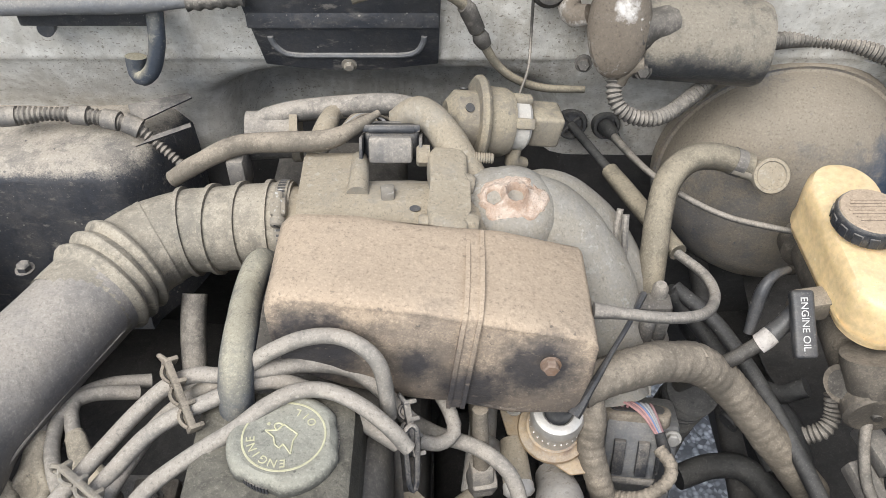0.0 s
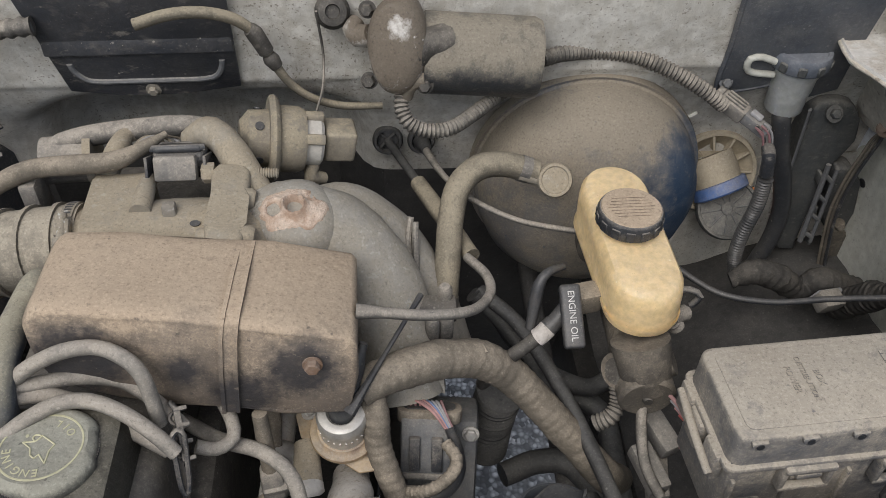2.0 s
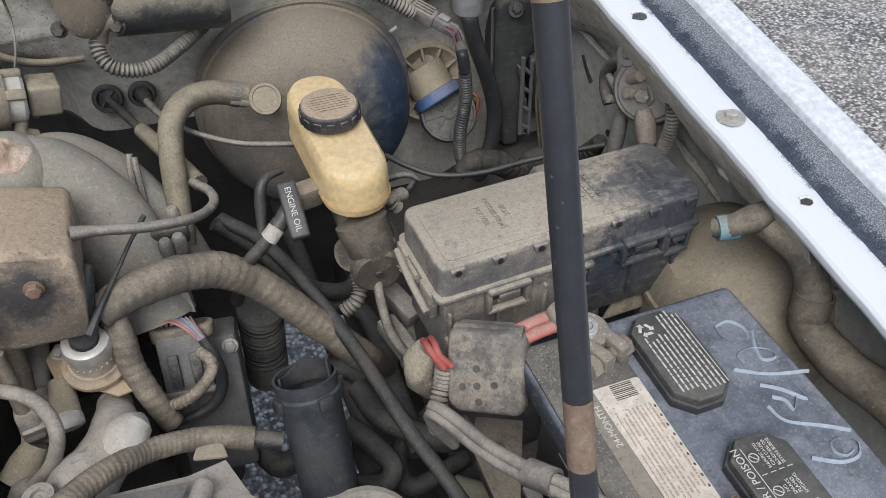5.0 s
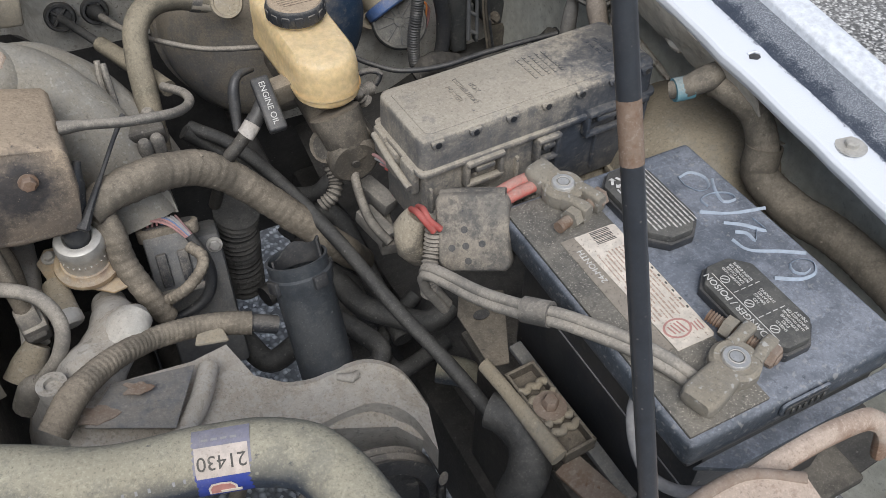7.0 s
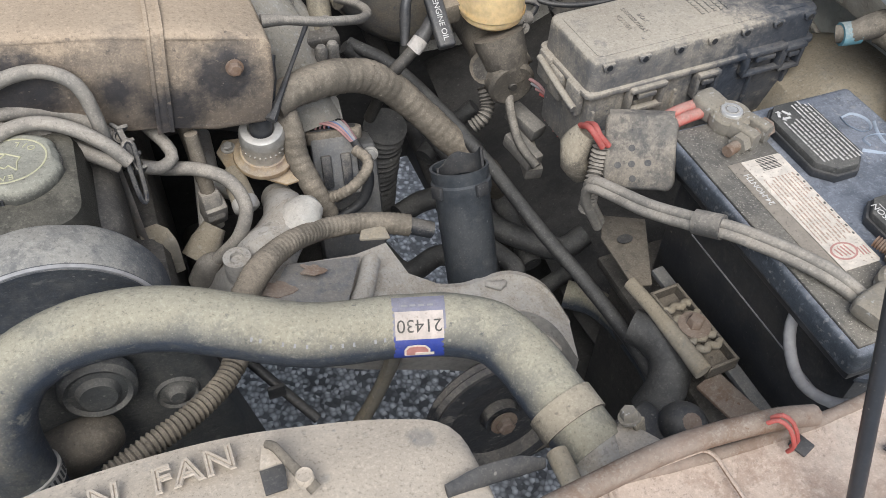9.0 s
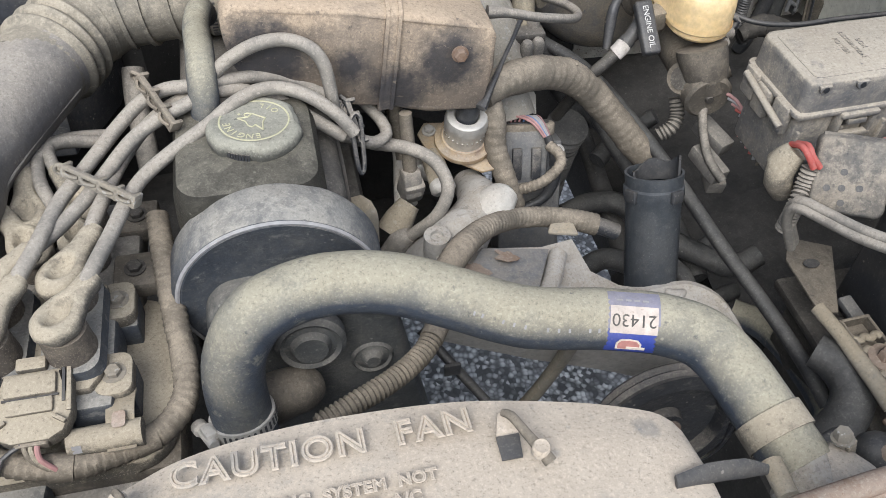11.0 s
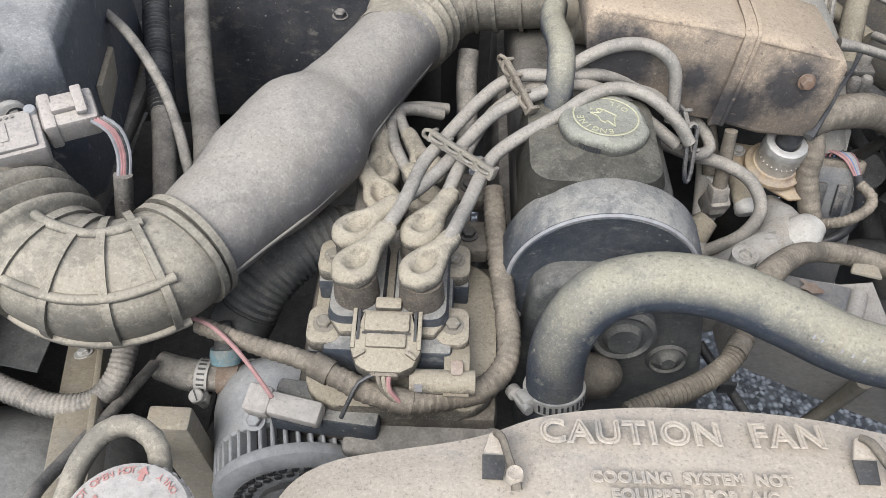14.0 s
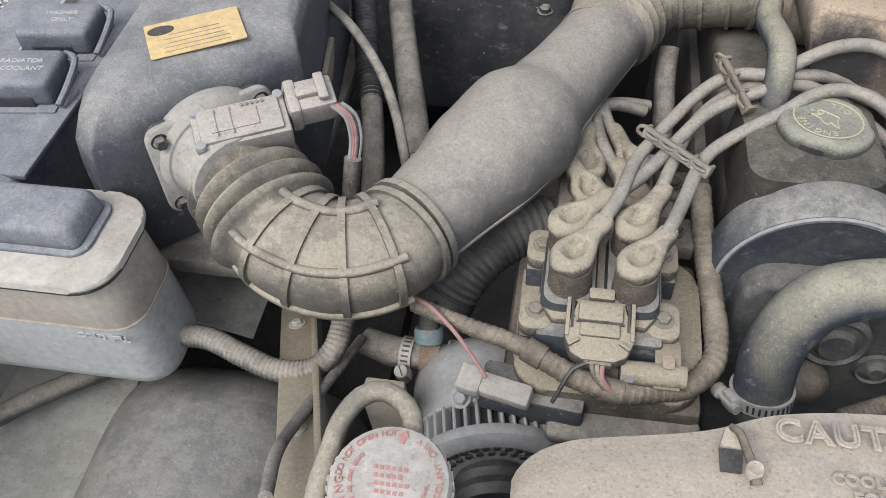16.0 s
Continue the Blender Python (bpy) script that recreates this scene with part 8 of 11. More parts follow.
connector_block()
single("bellows_boot", tube([(0.243, 0.475, 0.730), (0.241, 0.488, 0.69), (0.240, 0.503, 0.63), (0.238, 0.51, 0.57)], 0.0225, 24, rib=0.0105, amp=0.0030, lump=0), "deephose", "black ribbed rubber bellows", "bellows")


def dipstick():
    t = thing("dipstick", (0.27, 0.43, 0.80), "black engine oil dipstick handle with white lettering", "dipstick")
    a, b = V((0.2863, 0.4484, 0.9050)), V((0.2870, 0.4048, 0.8720))
    m = axes(a.lerp(b, 0.5), b - a, (1, 0.3, 0.35))
    L = (b - a).length
    part("handle", rbox((L, 0.018, 0.012), m, 0.003, 3), "blackbare", t)
    part("print", letters("ENGINE OIL", 0.0080, m @ pose(0, 0, 0.0062), 0.0003), "whiteink", t, "white lettering")
    lower = [(0.2888, 0.4466, 0.8820), (0.2776, 0.4386, 0.8720), (0.2646, 0.4319, 0.8620), (0.2506, 0.4288, 0.8500), (0.2366, 0.4284, 0.8350)]
    part("stem", tube(lower[:3], 0.0075, 12), "blackbare", t)
    part("tape_band", tube([V(lower[1]).lerp(V(lower[2]), 0.6), V(lower[2]), V(lower[2]).lerp(V(lower[3]), 0.3)], 0.0086, 14), "white", t, "white tape band")
    part("collar", tube([V(lower[1]).lerp(V(lower[2]), 0.2), V(lower[1]).lerp(V(lower[2]), 0.8)], 0.0082, 14), "blackbare", t)
    part("tube", tube(lower[2:] + [(0.22, 0.46, 0.76)], 0.0065, 12), "darkmetal", t)


dipstick()
single("sensor_pigtail", tube([(0.2887, 0.4803, 0.8950), (0.2723, 0.4691, 0.9000), (0.2644, 0.4626, 0.8920), (0.2606, 0.4558, 0.8750), (0.2568, 0.4450, 0.8550)], [0.003, 0.0045, 0.0055, 0.0055, 0.0045], 12, lump=0.15), "blackbare", "taped sensor pigtail beside the reservoir", "wiring")


def steering_rod():
    single("cooler_pipe", tube([(0.2254, 0.5470, 0.8000), (0.2630, 0.5021, 0.7900), (0.2966, 0.4263, 0.7700), (0.3201, 0.3486, 0.7500), (0.3394, 0.2696, 0.7300), (0.3611, 0.2023, 0.7100), (0.3756, 0.1384, 0.6950), (0.3840, 0.0942, 0.6800)], 0.0075, 12), "deephose", "long dark pipe slanting past the battery", "pipe")


steering_rod()


def bracket_casting():
    t = thing("accessory_bracket", (0.14, 0.25, 0.60), "dusty cast aluminium accessory bracket", "bracket")
    outline = [(0.0328, 0.2638, 0.8000), (0.0616, 0.2568, 0.7900), (0.1433, 0.2676, 0.7650), (0.1753, 0.2722, 0.7650), (0.1887, 0.2436, 0.7450), (0.2263, 0.2187, 0.7350), (0.2880, 0.2091, 0.7250), (0.3119, 0.1871, 0.7150), (0.3060, 0.1402, 0.7000), (0.2905, 0.1645, 0.7000), (0.2082, 0.1816, 0.7300), (0.1245, 0.1878, 0.7650), (0.0386, 0.2086, 0.7900)]
    hi = [V(p) for p in outline]
    lo = [p + V((0, 0.015, -0.09)) for p in hi]
    bm = loft([lo, hi])
    part("casting", bm, "alloy", t, angle=25)
    part("leg", tube([(0.1575, 0.1866, 0.7300), (0.1505, 0.1925, 0.6800), (0.1287, 0.1932, 0.6200), (0.0985, 0.1927, 0.5600)], [0.014, 0.012, 0.012, 0.014], 12, flat=0.6), "manifold", t, "sandy bracket leg")
    part("web", tube([(0.1547, 0.2526, 0.7680), (0.1348, 0.2161, 0.7700), (0.1085, 0.1879, 0.7700)], 0.009, 12), "alloy", t)
    rim = [q for q, _ in spline([(0.1880, 0.2430, 0.742), (0.1945, 0.2405, 0.741), (0.2120, 0.2285, 0.739), (0.2360, 0.2230, 0.737), (0.2610, 0.2255, 0.735), (0.2860, 0.2245, 0.733), (0.3055, 0.2130, 0.729), (0.3165, 0.1950, 0.724), (0.3220, 0.1640, 0.716)], 0.006)]
    inner = [V((p.x - 0.012, p.y - 0.045, p.z + 0.002)) for p in rim]
    skin = bmesh.new()
    rows = [[bm_p for bm_p in (p + V((0, 0.004, -0.034)), p + V((0, 0.001, -0.004)), p, p.lerp(q, 0.12) + V((0, 0, 0.001)), p.lerp(q, 0.20) + V((0, 0, -0.003)), q + V((0, 0, -0.006)), q + V((0, 0, -0.04)))] for p, q in zip(rim, inner)]
    loft(rows, into=skin)
    part("plate", skin, "alloy", t, "smooth cast plate with a rolled edge", angle=50)
    part("web", tube([(0.2560, 0.2150, 0.736), (0.2680, 0.2080, 0.736), (0.2740, 0.2120, 0.735)], [0.003, 0.005, 0.003], 10), "alloy", t)
    stain, sm = flat_plate([(0.0777, 0.2502, 0.7960), (0.1445, 0.2530, 0.7780), (0.1143, 0.1937, 0.7850), (0.0509, 0.2131, 0.7970)], 0.0012, 0.0004)
    part("stained_face", stain, "stained", t, "oil-darkened face")
    for p, r in (((0.0956, 0.2356, 0.7975), 0.010), ((0.0607, 0.2224, 0.8010), 0.014)):
        blob = [(r * (1 + 0.30 * math.sin(3 * a + 90 * r) + 0.18 * math.sin(7 * a)) * math.cos(a), 0.8 * r * (1 + 0.3 * math.sin(2 * a + 1) + 0.15 * math.sin(5 * a)) * math.sin(a)) for a in [k * math.tau / 28 for k in range(28)]]
        part("rust_patch", prism(blob, 0.0006, Matrix.Translation(V(p)) @ sm.to_3x3().to_4x4(), 0), "rusty", t, "rust patch")
    part("lug", lathe([(0.012, -0.02), (0.012, 0.004), (0.006, 0.004), (0.006, 0)], pose(*(0.0379, 0.2581, 0.8080)), 20), "alloy", t)
    part("top_lug", prism([(0, 0), (0.03, -0.004), (0.026, 0.014), (0.004, 0.011)], 0.005, axes((0.1495, 0.2732, 0.7740), (1, -0.1, 0), (0, 1, 0.2)), 0.003), "manifold", t, "yellowed plastic tab")
    part("tower", tube([(0.0282, 0.2947, 0.7000), (0.0549, 0.2756, 0.7700), (0.0819, 0.2956, 0.7850), (0.0921, 0.3216, 0.7850), (0.0938, 0.3603, 0.7700)], [0.036, 0.029, 0.023, 0.020, 0.015], 20, lump=0.15), "alloy", t)
    part("knob", tube([(0.0937, 0.2955, 0.7900), (0.1044, 0.3011, 0.7970), (0.1125, 0.3082, 0.8000), (0.1173, 0.3183, 0.7980)], [0.018, 0.0195, 0.015, 0.004], 18, lump=0.08), "palealloy", t, "pale rounded knob")


bracket_casting()


def belt_drive():
    t = thing("belt_drive", (0.10, 0.10, 0.45), "black accessory belt pulleys and fan behind the shroud", "pulley")
    m = along((0.24, 0.14, 0.64), (0.24, 0.0, 0.66))
    part("pulley", lathe([(0, 0), (0.072, 0), (0.075, 0.004), (0.071, 0.008), (0.075, 0.012), (0.071, 0.016), (0.075, 0.022), (0.06, 0.024), (0.055, 0.012), (0.02, 0.010), (0.018, 0.02), (0, 0.02)], m, 48), "black", t)
    hub = m @ pose(0, 0, 0.022)
    part("hub_bolt", hexbolt(hub, 0.009, 0.008, 0.014), "rusty", t, "rusty hub bolt")
    belt = [(0.315, 0.118, 0.66), (0.30, 0.118, 0.575), (0.20, 0.122, 0.545), (0.0, 0.13, 0.52)]
    part("belt", tube(belt, 0.008, 10, flat=0.5), "black", t, "black accessory belt")


belt_drive()

# ---- left side ----
def coil_pack():
    t = thing("coil_pack", (-0.27, 0.15, 0.78), "dusty ignition coil pack with four lead towers", "ignition coil")
    z = 0.850
    # moulded body: stepped block with sloped shoulders under each pair of towers
    part("base", rbox((0.098, 0.104, 0.036), pose(-0.272, 0.164, z - 0.021), 0.004), "pulley", t)
    part("top", prism([(-0.036, -0.042), (0.036, -0.042), (0.044, -0.030), (0.044, 0.052), (-0.044, 0.052), (-0.044, -0.030)], 0.008, pose(-0.273, 0.166, z - 0.004), 0.002), "boot", t, "dust-covered moulded top")
    for x in (-0.2975, -0.2485):
        sec = []
        for h, k in ((0.0, 1.0), (0.007, 0.92), (0.010, 0.90)):
            sec.append([V((x + px * k, 0.174 + py * (0.92 + 0.08 * k), z + 0.003 + h)) for px, py in rounded(0.044, 0.086, 0.012, 4)])
        part("shoulder", loft(sec), "pulley", t, "dark sloped tower shoulder")
    for x, y in ((-0.322, 0.135), (-0.223, 0.138), (-0.322, 0.205), (-0.223, 0.205)):
        ear = part("ear", prism(rounded(0.026, 0.036, 0.009, 4), 0.012, pose(x, y, z - 0.014), 0.0025), "boot", t)
        part("bolt", hexbolt(pose(x, y, z - 0.003), 0.0058, 0.005, 0.0088), "lead", ear, "dusty hexagonal bolt")
        part("side_block", rbox((0.025, 0.032, 0.024), pose(x, y - 0.001, z - 0.027), 0.002), "pulley", t, "dark blue-black side block")
    # wide rounded carrier plate
    part("lower_plate", prism(rounded(0.150, 0.150, 0.030, 6), 0.016, pose(-0.262, 0.160, z - 0.054), 0.004, 3), "boot", t, "dust-covered mounting plate")
    part("mount", rbox((0.085, 0.034, 0.026), pose(-0.318, 0.094, z - 0.060, 0, 0, -6), 0.004), "pulley", t, "blue-grey mounting foot")
    for x, y in ((-0.298, 0.154), (-0.248, 0.153), (-0.301, 0.194), (-0.250, 0.197)):
        part("tower", lathe([(0.0182, 0), (0.0176, 0.012), (0.0170, 0.022), (0.0166, 0.034), (0, 0.034)], pose(x, y, z + 0.003), 32, lump=0.06), "tower", t, "brown grit-caked lead tower")
    q = pose(-0.2722, 0.1125, z + 0.001, 12)
    c = part("connector", prism([(-0.026, -0.006), (-0.021, -0.018), (-0.012, -0.023), (0.012, -0.023), (0.021, -0.018), (0.026, -0.006), (0.026, 0.006), (0.0195, 0.010), (0.0195, 0.027), (-0.0195, 0.027), (-0.0195, 0.010), (-0.026, 0.006)], 0.015, q @ pose(0, 0, -0.006), 0.002), "boot", t, "dusty locking connector")
    part("latch", rbox((0.034, 0.016, 0.005), q @ pose(0, 0.016, 0.0105), 0.002), "boot", c)
    part("latch_step", rbox((0.030, 0.011, 0.004), q @ pose(0, 0.001, 0.0105), 0.0015), "boot", c)
    part("latch_groove", rbox((0.036, 0.0016, 0.001), q @ pose(0, 0.0075, 0.0098), 0), "blackbare", c)
    part("clip_tab", rbox((0.020, 0.010, 0.008), q @ pose(0, 0.032, 0.008), 0.002), "boot", c)
    for s in (-1, 1):
        part("wing", rbox((0.0034, 0.034, 0.012), q @ pose(s * 0.0245, 0.012, 0.004), 0.001), "boot", c)
        part("gap", rbox((0.0020, 0.024, 0.004), q @ pose(s * 0.0212, 0.014, 0.0082), 0), "blackbare", c)
        part("shoulder_rib", rbox((0.010, 0.003, 0.004), q @ pose(s * 0.019, -0.010, 0.010, 0, 0, -s * 35), 0.001), "boot", c)
    part("wire_port", prism(rounded(0.022, 0.009, 0.003, 3), 0.003, q @ pose(0, -0.0225, 0.003, 90), 0.0008), "tape", c)
    for k in range(3):
        o = V((0.0042 * (k - 1), 0, 0))
        end = V((-0.262, 0.077, 0.834))
        part("wire", tube([V((-0.2722, 0.0905, 0.852)) + o, V((-0.2722, 0.085, 0.850)) + o * 0.9, V((-0.270, 0.080, 0.844)) + o * 0.6, end + o * 0.4], 0.0019, 8), ("tape", "boot", "pink")[k], c)
    part("wire", tube([(-0.3026, 0.0668, 0.8250), (-0.2965, 0.0740, 0.838), (-0.290, 0.083, 0.848), (-0.278, 0.0885, 0.852)], 0.0018, 8), "blackbare", c, "thin black wire")
    part("second_coil", rbox((0.105, 0.10, 0.03), pose(-0.262, 0.275, 0.822), 0.005), "grey", t)
    for x, y in ((-0.268 + 0.056, 0.240), (-0.268 + 0.056, 0.30)):
        lug = part("rear_lug", rbox((0.034, 0.036, 0.016), pose(x, y, 0.834), 0.003), "castdust", t)
        part("rear_bolt", hexbolt(pose(x, y, 0.842), 0.006, 0.005, 0.0085), "darkmetal", lug)
    for x, y in ((-0.290, 0.289), (-0.250, 0.297), (-0.286, 0.258), (-0.249, 0.259)):
        part("rear_tower", lathe([(0.017, 0), (0.016, 0.022), (0, 0.022)], pose(x, y, 0.835), 20, lump=0.05), "tower", t)
    part("bracket", rbox((0.16, 0.16, 0.045), pose(-0.265, 0.165, 0.775), 0.008), "castdust", t)
    strap = part("side_clip", sheet(lambda u, v: V((-0.2285 + 0.019 * v, 0.1300 - 0.046 * u, 0.8375 + 0.0075 * math.sin(math.pi * min(1, u * 1.15)) - 0.004 * u)), 16, 4, 0.0016), "manifold", t, "sandy rust-flecked strap")
    part("rust_stain", prism(rounded(0.009, 0.013, 0.003, 3), 0.0005, pose(-0.219, 0.101, 0.8452), 0), "support", strap)
    part("suppressor", tube([(-0.254, 0.095, 0.8335), (-0.238, 0.0955, 0.8335), (-0.205, 0.096, 0.8335)], 0.0098, 20, lump=0), "boot", t)
    part("suppressor_print", rbox((0.006, 0.0006, 0.006), pose(-0.247, 0.0868, 0.838, -20), 0), "greyw", t)


coil_pack()


def boot(a, b):
    """A spark-lead boot: a flattened teardrop cup with a hollow in its top, drawn out into a neck towards b."""
    a, b = V(a), V(b)
    d = b - a
    length = V((d.x, d.y, 0)).length
    ahead = V((d.x, d.y, 0)).normalized()
    side = V((-ahead.y, ahead.x, 0))
    bm = bmesh.new()
    rings, nu, nv = [], 34, 36
    for i in range(nu + 1):
        k = i / nu
        u = -0.0190 + (length + 0.0270) * (0.5 - 0.5 * math.cos(math.pi * k)) if k < 0.5 else -0.0190 + (length + 0.0270) * k
        cup = math.sqrt(max(0.0, 1 - (u / 0.0192) ** 2)) * 0.0168 if u < 0.0192 else 0.0
        neck = 0.0094 - 0.0010 * max(0.0, u / length)
        if u < 0:
            half = max(cup, 0.0015)
        else:
            f = min(1.0, u / (0.026))
            f = f * f * (3 - 2 * f)
            half = 0.0168 * (1 - f) + neck * f
        tall = 0.0095 * (1 - min(1.0, max(0.0, u / 0.03)) * 0.18) * (min(1.0, math.sqrt(max(0.0, (u + 0.0191) / 0.008))) if u < -0.0111 else 1.0)
        rise = d.z * max(0.0, u) / length
        if k > 0.97:
            half, tall = half * 0.86, tall * 0.86
        ring = []
        for j in range(nv):
            t = math.tau * j / nv
            ct, st = math.cos(t), math.sin(t)
            v, z = half * math.copysign(abs(ct) ** 0.8, ct), tall * math.copysign(abs(st) ** 0.75, st)
            if st > 0:
                z -= 0.0082 * math.exp(-(((u - 0.003) / 0.0115) ** 2 + (v / 0.0072) ** 2) ** 3.0) * min(1.0, st * 2)
            p = a + ahead * u + side * v + V((0, 0, z + rise))
            ring.append(bm.verts.new(p + V((1, 1, 1)) * 0.0009 * noise.noise(p * 95)))
        rings.append(ring)
    for p, q in zip(rings, rings[1:]):
        for j in range(nv):
            bm.faces.new((p[j], p[(j + 1) % nv], q[(j + 1) % nv], q[j]))
    bm.faces.new(rings[0][::-1])
    bm.faces.new(rings[-1])
    return bm


def spark_lead(tower, neck, nodes, label):
    t = thing("spark_plug_lead", (tower[0], tower[1], 0.88), label, "ignition lead", "ignition leads")
    part("boot", boot(tower, neck), "boot", t, "tan dust-covered rubber boot", angle=60)
    part("lead", tube([V(neck) + (V(tower) - V(neck)) * 0.15] + [V(n) for n in nodes], 0.0057, 14, 0.005, lump=0.02), "wire", t)


LEAD = "dusty grey spark plug lead with tan rubber boot"
spark_lead((-0.298, 0.154, 0.894), (-0.279, 0.184, 0.899), [(-0.266, 0.211, 0.905), (-0.253, 0.257, 0.905), (-0.239, 0.281, 0.908), (-0.226, 0.301, 0.912), (-0.207, 0.325, 0.92), (-0.188, 0.338, 0.93), (-0.169, 0.343, 0.935), (-0.151, 0.341, 0.937), (-0.127, 0.346, 0.935), (-0.097, 0.357, 0.928), (-0.067, 0.36, 0.918), (-0.042, 0.349, 0.905), (-0.022, 0.335, 0.89)], LEAD)
spark_lead((-0.248, 0.153, 0.894), (-0.230, 0.177, 0.899), [(-0.225, 0.186, 0.905), (-0.214, 0.218, 0.905), (-0.204, 0.25, 0.905), (-0.191, 0.273, 0.908), (-0.166, 0.291, 0.916), (-0.138, 0.306, 0.925), (-0.119, 0.32, 0.931), (-0.099, 0.33, 0.934), (-0.078, 0.331, 0.933), (-0.057, 0.325, 0.926), (-0.037, 0.316, 0.912), (-0.024, 0.31, 0.895)], LEAD)
spark_lead((-0.302, 0.194, 0.890), (-0.275, 0.219, 0.894), [(-0.264, 0.227, 0.897), (-0.25, 0.24, 0.9), (-0.233, 0.263, 0.903), (-0.22, 0.282, 0.907), (-0.198, 0.306, 0.918), (-0.177, 0.317, 0.926), (-0.156, 0.326, 0.93), (-0.137, 0.337, 0.93), (-0.113, 0.344, 0.926), (-0.083, 0.339, 0.915), (-0.054, 0.326, 0.9), (-0.032, 0.319, 0.885)], LEAD)
spark_lead((-0.250, 0.197, 0.890), (-0.232, 0.228, 0.894), [(-0.227, 0.248, 0.898), (-0.221, 0.267, 0.9), (-0.21, 0.3, 0.902), (-0.194, 0.323, 0.91), (-0.175, 0.337, 0.918), (-0.153, 0.345, 0.926), (-0.136, 0.346, 0.938), (-0.118, 0.348, 0.953), (-0.094, 0.353, 0.962), (-0.071, 0.354, 0.963), (-0.053, 0.348, 0.958), (-0.043, 0.343, 0.945), (-0.039, 0.337, 0.92), (-0.038, 0.333, 0.90)], LEAD)
spark_lead((-0.290, 0.289, 0.862), (-0.294, 0.326, 0.872), [(-0.295, 0.337, 0.874), (-0.294, 0.354, 0.872), (-0.290, 0.385, 0.86)], LEAD)
spark_lead((-0.250, 0.297, 0.862), (-0.267, 0.330, 0.868), [(-0.276, 0.347, 0.872), (-0.278, 0.367, 0.872), (-0.263, 0.389, 0.86), (-0.235, 0.40, 0.85)], LEAD)
spark_lead((-0.286, 0.258, 0.860), (-0.306, 0.289, 0.868), [(-0.312, 0.300, 0.870), (-0.316, 0.322, 0.868), (-0.31, 0.36, 0.85)], LEAD)
spark_lead((-0.249, 0.259, 0.860), (-0.263, 0.286, 0.866), [(-0.273, 0.300, 0.870), (-0.283, 0.327, 0.874), (-0.284, 0.355, 0.873), (-0.270, 0.372, 0.87), (-0.24, 0.385, 0.855)], LEAD)
U_LEAD = thing("spark_plug_lead", (0.0, 0.34, 0.86), "grey spark plug lead doubling back under the shield", "ignition lead", "ignition leads")
part("lead", tube([(-0.012, 0.40, 0.868), (-0.004, 0.377, 0.87), (0.006, 0.357, 0.866), (0.008, 0.343, 0.862), (-0.004, 0.334, 0.862), (-0.018, 0.333, 0.868)], 0.0056, 12, 0.005), "wire", U_LEAD)


def wire_comb(pts, label, count):
    """A moulded clip across the leads: two bars, ribs between them and a hooked end."""
    t = thing("lead_separator", pts[0], label, "lead separator", "lead separators")
    mat = "lead" if "pale" in label else "tape" if "tan" in label else "black"
    a, b = V(pts[0]), V(pts[-1])
    m = axes(a.lerp(b, 0.5), b - a, (0, 0.5, 1))
    L = (b - a).length
    for s in (-1, 1):
        part("bar", rbox((L, 0.0040, 0.0050), m @ pose(0, 0.0030 * s, 0.0035), 0.001), mat, t)
    for k in range(count + 1):
        part("tooth", rbox((0.0034, 0.0110, 0.0100), m @ pose(-L / 2 + L * k / count, 0, 0.001), 0.001), mat, t)
    for k in range(count):
        part("saddle", tube([m @ V((-L / 2 + L * (k + x) / count, 0, z)) for x, z in ((0.12, 0.006), (0.3, 0.0082), (0.5, 0.009), (0.7, 0.0082), (0.88, 0.006))], 0.0014, 6, 0.003, lump=0.3), mat, t)
    part("hook", tube([m @ V(p) for p in ((-L / 2, 0.004, 0.004), (-L / 2 - 0.005, 0.003, 0.007), (-L / 2 - 0.006, -0.003, 0.005), (-L / 2, -0.005, 0.002))], 0.0017, 8), mat, t)


wire_comb([(-0.245, 0.282, 0.9165), (-0.195, 0.246, 0.909)], "pale brittle plastic spark lead separator", 4)
wire_comb([(-0.185, 0.347, 0.945), (-0.163, 0.307, 0.926)], "tan dusty plastic spark lead separator", 3)
wire_comb([(-0.024, 0.343, 0.903), (-0.017, 0.314, 0.882)], "black plastic spark lead separator with long tail", 3)


def separator_loop():
    """A long closed loop of flat plastic strap hanging from the separator."""
    a, b = V((-0.022, 0.318, 0.905)), V((-0.021, 0.298, 0.864))
    d = (b - a).normalized()
    w = d.cross(V((0.3, -1, 0.2))).normalized()
    pts = [a + w * 0.004, a - d * 0.004, a - w * 0.004] + [a.lerp(b, k) - w * (0.0045 - 0.0015 * k) for k in (0.2, 0.5, 0.8)] + [b - w * 0.002, b + d * 0.003, b + w * 0.002] + [a.lerp(b, k) + w * (0.0045 - 0.0015 * k) for k in (0.8, 0.5, 0.2)]
    single("separator_strap", tube(pts + pts[:1], 0.0021, 8, 0.003, cap=False), "black", "black plastic strap hanging by the spark leads", "strap")


separator_loop()


